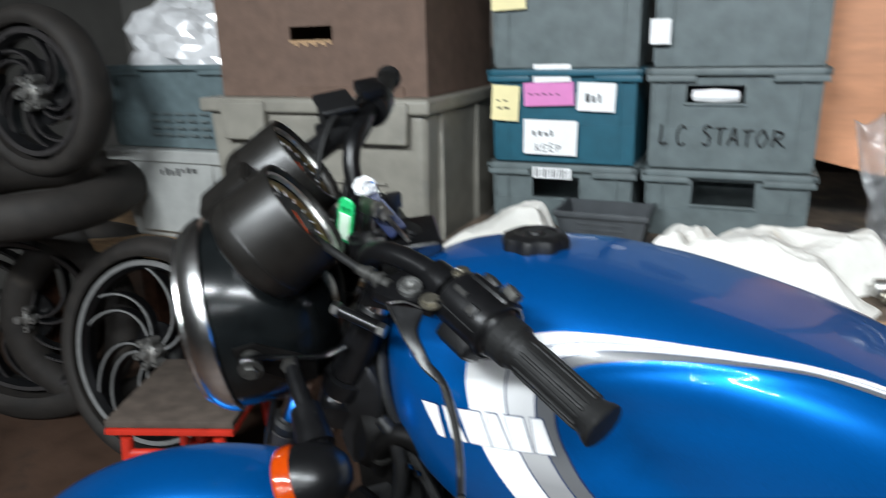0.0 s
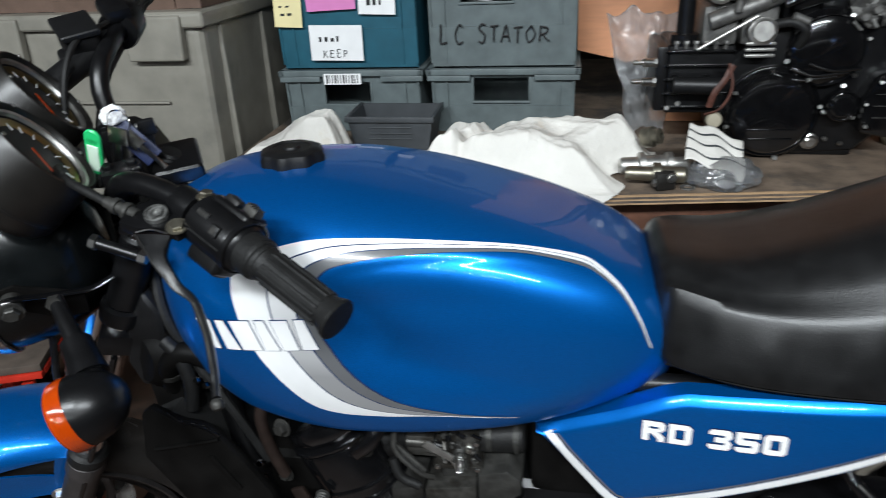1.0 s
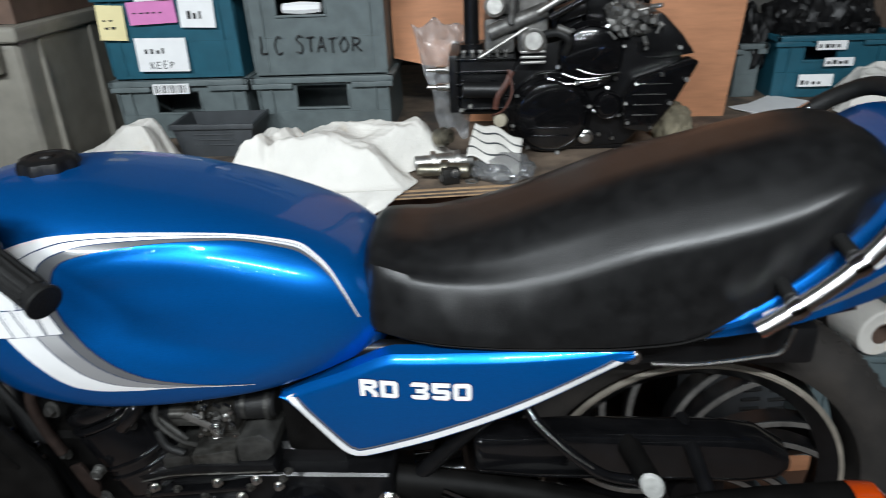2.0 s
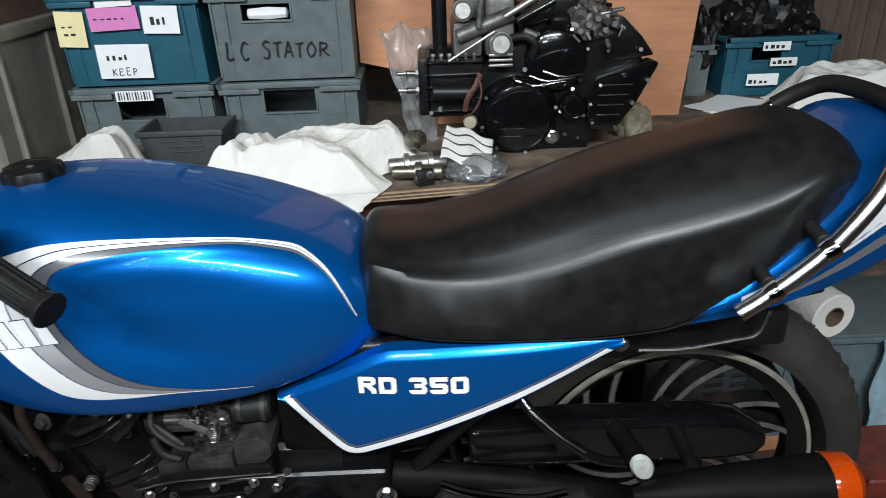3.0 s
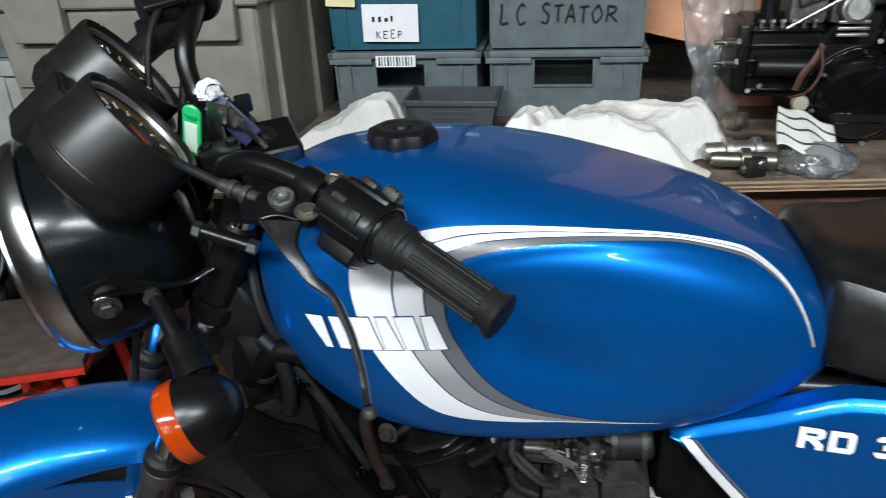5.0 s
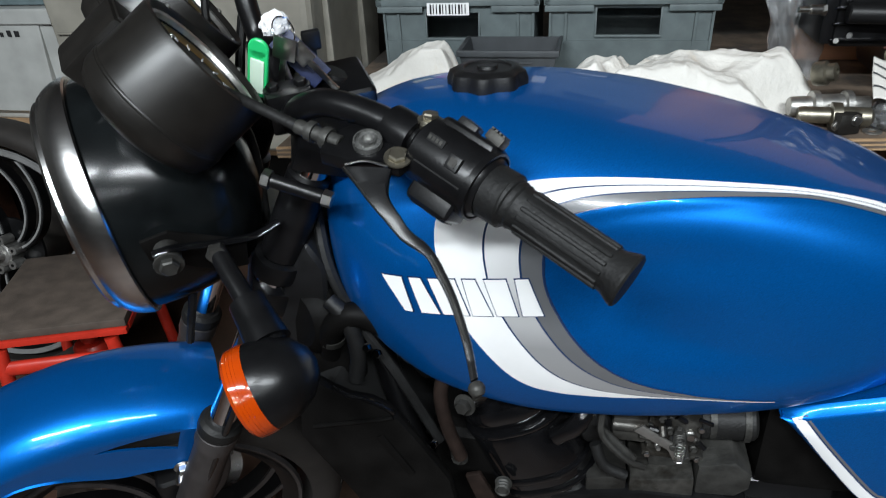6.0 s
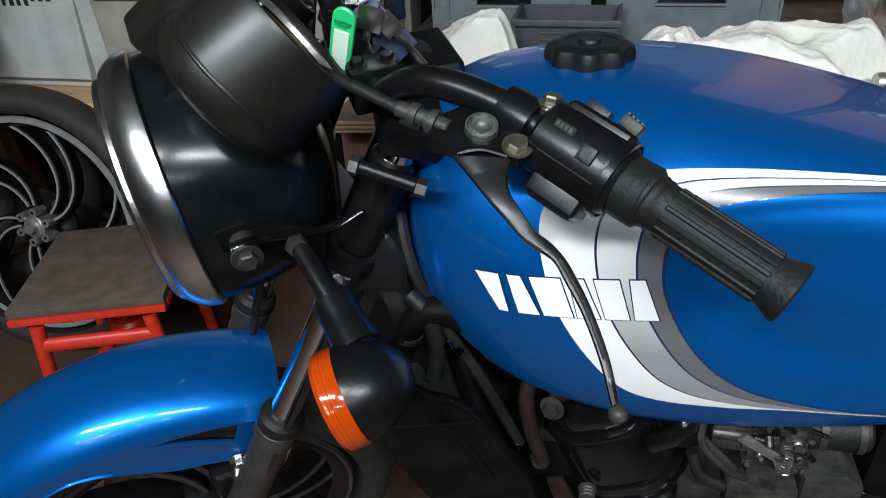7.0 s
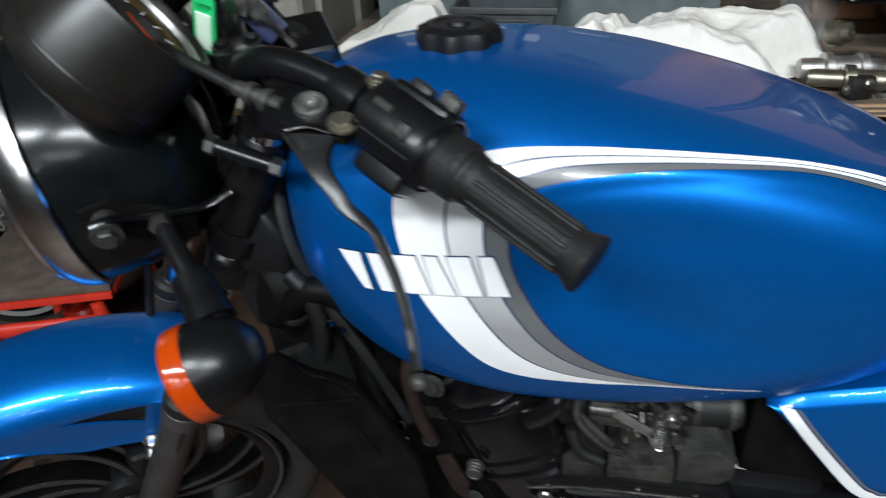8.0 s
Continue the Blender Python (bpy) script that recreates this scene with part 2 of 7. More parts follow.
def spline(points, n):
    """Catmull-Rom through the points, n steps a span."""
    p = [Vector(q) for q in points]
    p = [p[0] * 2 - p[1]] + p + [p[-1] * 2 - p[-2]]
    out = []
    for i in range(1, len(p) - 2):
        for k in range(n):
            t = k / n
            a, b, c, d = p[i - 1], p[i], p[i + 1], p[i + 2]
            out.append(0.5 * ((2 * b) + (c - a) * t + (2 * a - 5 * b + 4 * c - d) * t * t + (3 * b - a - 3 * c + d) * t ** 3))
    out.append(p[-2])
    return out


def ring_mesh(rings, close=True, caps=True):
    """Skins rings of equal count."""
    bm = bmesh.new()
    rows = [[bm.verts.new(v) for v in r] for r in rings]
    n = len(rows[0])
    last = n if close else n - 1
    for a, b in zip(rows, rows[1:]):
        for i in range(last):
            j = (i + 1) % n
            bm.faces.new((a[i], a[j], b[j], b[i]))
    if caps and close:
        bm.faces.new(rows[0][::-1])
        bm.faces.new(rows[-1])
    bmesh.ops.recalc_face_normals(bm, faces=bm.faces[:])
    return smooth(bm)


def tube(points, radius, n=10, steps=6, flat=1.0):
    """A round bar along a smooth path; radius may be a list, one per given point."""
    path = spline(points, steps) if steps > 1 else [Vector(p) for p in points]
    if isinstance(radius, (int, float)):
        radii = [radius] * len(path)
    else:
        radii = []
        for i in range(len(path)):
            u = i / (len(path) - 1) * (len(radius) - 1)
            k = min(int(u), len(radius) - 2)
            radii.append(radius[k] + (radius[k + 1] - radius[k]) * (u - k))
    rings, side = [], None
    for i, c in enumerate(path):
        d = (path[min(i + 1, len(path) - 1)] - path[max(i - 1, 0)]).normalized()
        if side is None:
            side = d.cross(Vector((0, 0, 1)) if abs(d.z) < 0.9 else Vector((0, 1, 0))).normalized()
        side = (side - d * side.dot(d)).normalized()
        up = d.cross(side)
        rings.append([c + radii[i] * (math.cos(a) * side + flat * math.sin(a) * up) for a in [2 * math.pi * k / n for k in range(n)]])
    return ring_mesh(rings)


def lathe(profile, n=32, m=None, closed=False):
    """Turns (radius, height) pairs round local z; m places it."""
    bm = bmesh.new()
    rows = []
    for r, h in profile:
        if r < 1e-6:
            rows.append([bm.verts.new((0, 0, h))])
        else:
            rows.append([bm.verts.new((r * math.cos(2 * math.pi * k / n), r * math.sin(2 * math.pi * k / n), h)) for k in range(n)])
    pairs = list(zip(rows, rows[1:]))
    if closed:
        pairs.append((rows[-1], rows[0]))
    for a, b in pairs:
        for i in range(n):
            j = (i + 1) % n
            if len(a) == 1 and len(b) == 1:
                continue
            if len(a) == 1:
                bm.faces.new((a[0], b[j], b[i]))
            elif len(b) == 1:
                bm.faces.new((a[i], a[j], b[0]))
            else:
                bm.faces.new((a[i], a[j], b[j], b[i]))
    bmesh.ops.recalc_face_normals(bm, faces=bm.faces[:])
    if m is not None:
        moved(bm, m)
    return smooth(bm, 35)


def aim(at, direction, spin=0):
    """A pose at a point with local z along the direction."""
    return Matrix.Translation(at) @ Vector(direction).to_track_quat("Z", "Y").to_matrix().to_4x4() @ Matrix.Rotation(radians(spin), 4, "Z")


def rod(a, b, r, n=14, bevel=0.0):
    a, b = Vector(a), Vector(b)
    h = (b - a).length
    c = min(bevel or r * 0.15, h * 0.3)
    return lathe([(0, 0), (r - c, 0), (r, c), (r, h - c), (r - c, h), (0, h)], n, aim(a, b - a))


def plate(outline, y0, y1, bevel=0.002, seg=2):
    """An (x, z) outline given a thickness from y0 to y1, edges rounded."""
    bm = bmesh.new()
    face = bm.faces.new([bm.verts.new((x, y0, z)) for x, z in outline])
    made = bmesh.ops.extrude_face_region(bm, geom=[face])
    bmesh.ops.translate(bm, vec=(0, y1 - y0, 0), verts=[v for v in made["geom"] if isinstance(v, bmesh.types.BMVert)])
    bmesh.ops.recalc_face_normals(bm, faces=bm.faces[:])
    if bevel:
        sharp = [e for e in bm.edges if len(e.link_faces) == 2 and e.calc_face_angle(0) > 0.7]
        bmesh.ops.bevel(bm, geom=sharp, offset=bevel, segments=seg, affect="EDGES", profile=0.6)
    return smooth(bm, 30)


def bolt(at, direction, r=0.006, h=0.005, washer=True):
    bm = lathe([(0, h), (r * 0.85, h), (r, h * 0.8), (r, 0), (0, 0)], 6, aim(at, direction))
    if washer:
        bm = joined(bm, lathe([(0, 0.0012), (r * 1.45, 0.0012), (r * 1.5, 0), (0, 0)], 16, aim(at, direction)))
    return bm


def lettering(text, size, m, depth=0.0006, squeeze=1.0, bold=0.0):
    """Raised writing in the built-in font; local x along the line, local y up."""
    curve = bpy.data.curves.new("lettering", "FONT")
    curve.body, curve.size, curve.extrude, curve.align_x, curve.align_y = text, size, depth, "CENTER", "CENTER"
    curve.offset = bold
    ob = bpy.data.objects.new("lettering", curve)
    scene.collection.objects.link(ob)
    mesh = ob.evaluated_get(bpy.context.evaluated_depsgraph_get()).to_mesh()
    bm = bmesh.new()
    bm.from_mesh(mesh)
    bpy.data.objects.remove(ob)
    bpy.data.curves.remove(curve)
    return moved(bm, m @ Matrix.Diagonal((squeeze, 1, 1, 1)))

# ---- the room ----
FLOOR_Z, CEIL_Z = 0.0, 2.45
X0, X1, Y0, Y1 = -2.9, 3.0, -6.6, 2.1
solid("floor", box(X0 - 0.1, X1 + 0.1, Y0 - 0.1, Y1 + 0.1, -0.1, 0, 0), "floor", "brown stained concrete workshop floor", "floor", kind="structure")
solid("ceiling", box(X0 - 0.1, X1 + 0.1, Y0 - 0.1, Y1 + 0.1, CEIL_Z, CEIL_Z + 0.1, 0), "ceiling", "plain white workshop ceiling", "ceiling", kind="structure")
solid("wall_north", box(X0, X1, Y1, Y1 + 0.1, 0, CEIL_Z, 0), "wall", "dull painted block wall behind the benches", "wall", kind="structure")
solid("wall_south", box(X0, X1, Y0 - 0.1, Y0, 0, CEIL_Z, 0), "wall", "dull painted block wall", "wall", kind="structure")
solid("wall_west", box(X0 - 0.1, X0, Y0 - 0.1, Y1 + 0.1, 0, CEIL_Z, 0), "wall", "dull painted block wall", "wall", kind="structure")
solid("wall_east", box(X1, X1 + 0.1, Y0 - 0.1, Y1 + 0.1, 0, CEIL_Z, 0), "wall", "dull painted block wall", "wall", kind="structure")

# ---- the motorcycle ----
# x runs towards its tail, y towards its right side, z up; its mid plane is y = 0
bike = thing("motorcycle", "blue motorcycle with white and grey tank stripes, black seat", "motorcycle")


def at_x(table, x):
    """Smooth look-up in rows of (x, value, ...)."""
    xs = [r[0] for r in table]
    if x <= xs[0]:
        return table[0][1:]
    if x >= xs[-1]:
        return table[-1][1:]
    i = min(max(k for k in range(len(xs)) if xs[k] <= x), len(xs) - 2)
    t = (x - xs[i]) / (xs[i + 1] - xs[i])
    rows = [table[max(i - 1, 0)], table[i], table[i + 1], table[min(i + 2, len(table) - 1)]]
    out = []
    for k in range(1, len(table[0])):
        a, b, c, d = [r[k] for r in rows]
        m0 = (c - a) / (rows[2][0] - rows[0][0]) * (xs[i + 1] - xs[i])
        m1 = (d - b) / (rows[3][0] - rows[1][0]) * (xs[i + 1] - xs[i])
        out.append((2 * t ** 3 - 3 * t * t + 1) * b + (t ** 3 - 2 * t * t + t) * m0 + (-2 * t ** 3 + 3 * t * t) * c + (t ** 3 - t * t) * m1)
    return out


def ramp01(v, lo, hi):
    t = min(1.0, max(0.0, (v - lo) / (hi - lo)))
    return t * t * (3 - 2 * t)


# tank: x, top height, bottom height, half width
TANK = [
    (-0.226, 0.876, 0.812, 0.044), (-0.220, 0.902, 0.785, 0.078), (-0.207, 0.923, 0.763, 0.106), (-0.185, 0.936, 0.745, 0.129), (-0.15, 0.948, 0.722, 0.149), (-0.10, 0.954, 0.699, 0.163), (-0.02, 0.953, 0.684, 0.170),
    (0.06, 0.942, 0.682, 0.167), (0.13, 0.928, 0.686, 0.160), (0.20, 0.910, 0.694, 0.150), (0.26, 0.890, 0.708, 0.137), (0.31, 0.868, 0.724, 0.121), (0.34, 0.845, 0.735, 0.107), (0.358, 0.810, 0.742, 0.092), (0.364, 0.775, 0.746, 0.080)]

# stripes: outer edge x, z and inner edge x, z, from the lower tip round the front to the rear tip
STRIPE = [
    (0.200, 0.7085, 0.200, 0.7100), (0.110, 0.7150, 0.150, 0.7160), (0.060, 0.7140, 0.1185, 0.7229), (0.010, 0.7160, 0.0769, 0.7364), (-0.0235, 0.7275, 0.0429, 0.7604),
    (-0.0518, 0.7580, 0.0173, 0.7934), (-0.0775, 0.7990, 0.0007, 0.8284), (-0.0905, 0.8380, -0.0028, 0.8517), (-0.0955, 0.8680, -0.0010, 0.8700), (-0.0900, 0.8870, 0.0040, 0.8830),
    (-0.0670, 0.8985, 0.0145, 0.8910), (-0.0390, 0.9080, 0.0320, 0.8955), (0.000, 0.9152, 0.0560, 0.8995), (0.0622, 0.9156, 0.0900, 0.9020), (0.130, 0.9095, 0.138, 0.9010),
    (0.196, 0.8995, 0.198, 0.8945), (0.2525, 0.8850, 0.2515, 0.8800), (0.280, 0.8725, 0.278, 0.8680), (0.3035, 0.8525, 0.3010, 0.8490), (0.3214, 0.8236, 0.3190, 0.8215), (0.335, 0.790, 0.333, 0.789)]
inner_edge = [Vector((c, d)) for a, b, c, d in STRIPE]


def knee(x, y, z):
    """How far the knee hollow is sunk at a place on the tank's flank."""
    p = Vector((x, z))
    best, side = 9.0, 1.0
    for a, b in zip(inner_edge, inner_edge[1:]):
        ab = b - a
        t = min(1, max(0, (p - a).dot(ab) / ab.length_squared))
        q = a + ab * t
        d = (p - q).length
        if d < best:
            best = d
            side = -(ab.x * (p.y - a.y) - ab.y * (p.x - a.x))
    if side <= 0:
        return 0.0
    low_fade = ramp01(z - 0.690 - 0.42 * max(0.0, x - 0.15), -0.008, 0.040)
    extra = max(0.0, y - 0.80 * at_x(TANK, x)[2])
    sunk = 0.003 * ramp01(best, 0.001, 0.008) + 0.34 * extra * ramp01(best, 0.001, 0.055)
    return sunk * low_fade * (1 - ramp01(x, 0.12, 0.335))


def tank_ring(x, n=36):
    """Upper half round, flanks nearly upright, flat floor with a seam."""
    top, low, half = at_x(TANK, x)
    mid = low + (top - low) * 0.42
    right = []
    square = 2.2 + 1.2 * ramp01(x, -0.16, 0.10) - 0.5 * ramp01(x, 0.28, 0.36)
    for k in range(n + 1):
        a = math.pi / 2 * (1 - k / n)
        y = half * max(0.0, math.cos(a)) ** (2 / square)
        z = mid + (top - mid) * math.sin(a) ** (2 / square)
        right.append([y, z])
    for k in range(1, 19):
        w = k / 18
        right.append([half * (1 - 0.13 * w ** 2.3), mid + (low - mid) * w])
    for p in right[6:]:
        p[0] = max(p[0] - knee(x, p[0], p[1]), p[0] * 0.6)
    y0 = right[-1][0]
    right += [[y0 * 0.97, low - 0.004], [y0 * 0.6, low - 0.004], [0.02, low - 0.004]]
    return [Vector((x, y, z)) for y, z in right] + [Vector((x, -y, z)) for y, z in right[::-1] if y > 1e-6]


xs = [-0.226 + 0.590 * (0.5 - 0.5 * math.cos(math.pi * (0.04 + 0.96 * k / 96))) / 1 for k in range(97)]
xs[0] = -0.226
tank_bm = ring_mesh([tank_ring(x) for x in xs])
tank_tree = BVHTree.FromBMesh(tank_bm)
tank = part("fuel_tank", tank_bm, "blue", bike, "gloss blue metallic fuel tank with swooping stripes")


def onto(tree, x, z, lift, side=-1):
    """The place on a flank that is seen at (x, z) from the side, lifted off a little."""
    hit_at, normal, _, _ = tree.ray_cast(Vector((x, side * 0.5, z)), Vector((0, -side, 0)))
    if hit_at is None:
        hit_at, normal, _, _ = tree.find_nearest(Vector((x, side * 0.15, z)))
    if normal.y * side < 0:
        normal = -normal
    return hit_at + normal * lift


def ribbon(tree, edge_a, edge_b, lift, across=5, side=-1):
    """A thin film between two edges of equal count, laid on a flank."""
    rows = []
    for a, b in zip(edge_a, edge_b):
        rows.append([onto(tree, a[0] + (b[0] - a[0]) * k / across, a[1] + (b[1] - a[1]) * k / across, lift, side) for k in range(across + 1)])
    bm = ring_mesh(rows, close=False)
    for f in bm.faces:
        f.smooth = True
    return bm


outer = spline([(a, b, 0) for a, b, c, d in STRIPE], 6)
inner = spline([(c, d, 0) for a, b, c, d in STRIPE], 6)
SHARES = ((0.0, 0.44, 0.46, 0.765, 0.785, 0.975, 1.0), (0.0, 0.30, 0.35, 0.60, 0.65, 0.97, 1.0))


def band_edge(i):
    out = []
    for k, (p, q) in enumerate(zip(outer, inner)):
        w = ramp01(k / (len(outer) - 1), 0.42, 0.62)
        s = SHARES[0][i] * (1 - w) + SHARES[1][i] * w
        out.append(p + (q - p) * s)
    return out


for side in (-1, 1):
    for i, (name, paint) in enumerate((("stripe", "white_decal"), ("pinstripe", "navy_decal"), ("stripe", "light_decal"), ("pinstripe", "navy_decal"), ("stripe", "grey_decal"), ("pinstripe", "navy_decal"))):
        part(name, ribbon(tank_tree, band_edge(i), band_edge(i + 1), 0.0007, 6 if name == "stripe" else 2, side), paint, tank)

# the maker's name, as six plain white shapes with a dark edge: wedges and upright blocks
NAME_LOW, NAME_TOP = ((-0.130, 0.7910), (-0.0020, 0.8055)), ((-0.1450, 0.8240), (-0.0120, 0.8397))
SHAPES = ((0.0, 1.0, 0.30, 0.72), (0.20, 0.80, 0.0, 1.0), (0.0, 1.0, 0.0, 1.0), (0.20, 0.80, 0.0, 1.0), (0.04, 0.96, 0.04, 0.96), (0.20, 0.80, 0.0, 1.0))
WIDTHS = (0.145, 0.135, 0.180, 0.135, 0.150, 0.135)


def name_at(u, v):
    """A place on the name's band: u along it, v from its foot to its top."""
    foot = [NAME_LOW[0][i] + (NAME_LOW[1][i] - NAME_LOW[0][i]) * u for i in (0, 1)]
    head = [NAME_TOP[0][i] + (NAME_TOP[1][i] - NAME_TOP[0][i]) * u for i in (0, 1)]
    return (foot[0] + (head[0] - foot[0]) * v, foot[1] + (head[1] - foot[1]) * v)


for side in (-1, 1):
    u = 0.0
    for (t0, t1, f0, f1), wide in zip(SHAPES, WIDTHS):
        for name, g, paint, lift in (("emblem_edge", 0.007, "navy_decal", 0.0013), ("emblem_block", 0.0, "white_decal", 0.0019)):
            edges = []
            for top_at, foot_at, grow in ((t0, f0, -g), (t1, f1, g)):
                edges.append([name_at(u + wide * (top_at + (foot_at - top_at) * k / 4) + grow, 1 + g * 4 - (1 + g * 8) * k / 4) for k in range(5)])
            part(name, ribbon(tank_tree, edges[0], edges[1], lift, 4, side), paint, tank)
        u += wide + 0.024

# filler cap with finger scallops
cap_at = Vector((-0.071, -0.006, 0.9425))
rows = []
for r, h, wave in ((0.0, 0.0, 0), (0.0425, 0.0, 0.0022), (0.0435, 0.004, 0.0026), (0.0435, 0.013, 0.0026), (0.041, 0.018, 0.0022), (0.034, 0.0205, 0.0006), (0.027, 0.0205, 0), (0.0255, 0.0195, 0), (0.012, 0.0195, 0), (0.011, 0.0215, 0), (0.0, 0.0215, 0)):
    rows.append([cap_at + 0.84 * Vector(((r + wave * math.cos(8 * a)) * math.cos(a), (r + wave * math.cos(8 * a)) * math.sin(a), h * 1.55)) for a in [2 * math.pi * k / 64 for k in range(64)]])
part("filler_cap", ring_mesh(rows[1:-1]), "plastic", tank, "black scalloped filler cap")

# seat: x, top height, crease height, bottom, half width
SEAT = [(0.338, 0.855, 0.838, 0.775, 0.082), (0.350, 0.866, 0.848, 0.766, 0.105), (0.42, 0.866, 0.838, 0.762, 0.130), (0.50, 0.884, 0.838, 0.760, 0.139), (0.58, 0.914, 0.856, 0.760, 0.142), (0.66, 0.944, 0.884, 0.762, 0.142), (0.74, 0.965, 0.903, 0.776, 0.140), (0.82, 0.985, 0.926, 0.834, 0.137), (0.88, 0.994, 0.952, 0.882, 0.128), (0.92, 0.990, 0.956, 0.915, 0.112), (0.945, 0.975, 0.955, 0.93, 0.088), (0.957, 0.962, 0.953, 0.942, 0.05)]


def seat_ring(x):
    top, crease, low, half = at_x(SEAT, x)
    wob = 0.0012 * math.sin(x * 61) + 0.0008 * math.sin(x * 143 + 1)
    f = 1 - ramp01(x, 0.46, 0.80)
    rise = crease - low
    prof = [(0, low), (half * 0.8, low), (half * 0.98, low + 0.002), (half * (1.0 + 0.03 * f), low + 0.006), (half * (1.0 + 0.035 * f), low + 0.014), (half * (1.0 + 0.01 * f) + wob, low + rise * 0.35), (half * (1.005 - 0.045 * f) + wob, low + rise * 0.65), (half * (1.0 - 0.085 * f), crease - 0.012), (half * (0.988 - 0.10 * f), crease - 0.004), (half * (0.958 - 0.11 * f), crease + 0.003), (half * (0.90 - 0.10 * f), crease + (top - crease) * 0.19), (half * (0.80 - 0.07 * f), crease + (top - crease) * 0.42), (half * 0.62, crease + (top - crease) * 0.80), (half * 0.38, crease + (top - crease) * 0.985), (half * 0.18, top + 0.001)]
    right = [Vector((x, y, z)) for y, z in prof]
    left = [Vector((x, -y, z)) for y, z in prof[1:]]
    return right + [Vector((x, 0, top))] + left[::-1]


seat_bm = ring_mesh([seat_ring(0.338 + 0.619 * k / 90) for k in range(91)])
part("seat", seat_bm, "seat", bike, "black vinyl dual seat with soft worn creases")
part("seat_trim", tube([(0.352, -0.1035, 0.767), (0.42, -0.1285, 0.763), (0.50, -0.1375, 0.761), (0.58, -0.1405, 0.761), (0.66, -0.1405, 0.763), (0.74, -0.1385, 0.777), (0.82, -0.1355, 0.835)], 0.0020, 6), "cover", bike)

# side panels
SIDE = [(0.218, 0.668), (0.30, 0.708), (0.352, 0.737), (0.372, 0.745), (0.45, 0.751), (0.646, 0.761), (0.660, 0.757), (0.664, 0.743), (0.53, 0.670), (0.42, 0.619), (0.330, 0.582), (0.310, 0.579), (0.296, 0.586)]
FLARE = [(0.20, 0.104), (0.27, 0.118), (0.34, 0.131), (0.45, 0.143), (0.56, 0.145), (0.67, 0.136)]


def side_panel(side):
    bm = bmesh.new()
    n = 60
    top = [p for p in SIDE[:7]]
    low = [SIDE[0]] + [p for p in SIDE[:6:-1]]

    def on(line, x):
        for a, b in zip(line, line[1:]):
            if a[0] <= x <= b[0]:
                return a[1] + (b[1] - a[1]) * (x - a[0]) / (b[0] - a[0])
        return line[-1][1]
    rows = []
    for k in range(n + 1):
        x = 0.2185 + (0.6635 - 0.2185) * k / n
        zt, zl = on(top, x), on(low, x)
        y = at_x(FLARE, x)[0]
        h = zt - zl
        e = min(0.012, h * 0.3)
        prof = [(y - 0.030, zt + 0.001), (y - 0.009, zt + 0.001), (y - 0.0078, zt), (y - 0.0012, zt - e * 0.62), (y, zt - e * 0.85), (y, zt - e * 1.3)]
        prof += [(y + 0.002 * math.sin(math.pi * t), zt - e * 1.3 - (h - e * 1.9) * t) for t in (0.25, 0.5, 0.75)]
        prof += [(y, zl + e * 0.6), (y - 0.002, zl + e * 0.25), (y - 0.008, zl), (y - 0.025, zl - 0.001)]
        rows.append([Vector((x, side * yy, z)) for yy, z in prof])
    bm = ring_mesh(rows, close=False)
    bmesh.ops.solidify(bm, geom=bm.faces[:], thickness=0.003)
    bmesh.ops.recalc_face_normals(bm, faces=bm.faces[:])
    return smooth(bm, 34)


# square heavy capitals: # a full cell, a to d a cell with one corner cut (top left, top right, low right, low left)
GLYPHS = {
    "R": "######b ####### ##...## ######c #####b. ##.d##b ##..d## ##...##".split(),
    "D": "######b ####### ##...## ##...## ##...## ##...## ####### ######c".split(),
    "3": "a#####b ####### .....## ..####c ..####b .....## ####### d#####c".split(),
    "5": "####### ####### ##..... ######b d###### .....## ####### d#####c".split(),
    "0": "a#####b ####### ##...## ##...## ##...## ##...## ####### d#####c".split()}


def block_letters(text, wide, high, gap, space):
    """Flat heavy lettering centred on the origin, in the xy plane."""
    bm = bmesh.new()
    total = sum(space if ch == " " else wide + gap for ch in text) - gap
    x = -total / 2
    for ch in text:
        if ch == " ":
            x += space
            continue
        rows, known = GLYPHS[ch], {}

        def corner(i, j):
            if (i, j) not in known:
                known[i, j] = bm.verts.new((x + wide * i / 7, high * (0.5 - j / 8), 0))
            return known[i, j]
        for j, row in enumerate(rows):
            for i, cell in enumerate(row):
                loop = [(i, j), (i, j + 1), (i + 1, j + 1), (i + 1, j)]
                if cell in "abcd":
                    del loop[{"a": 0, "d": 1, "c": 2, "b": 3}[cell]]
                if cell != ".":
                    bm.faces.new([corner(*q) for q in loop])
        x += wide + gap
    return bm


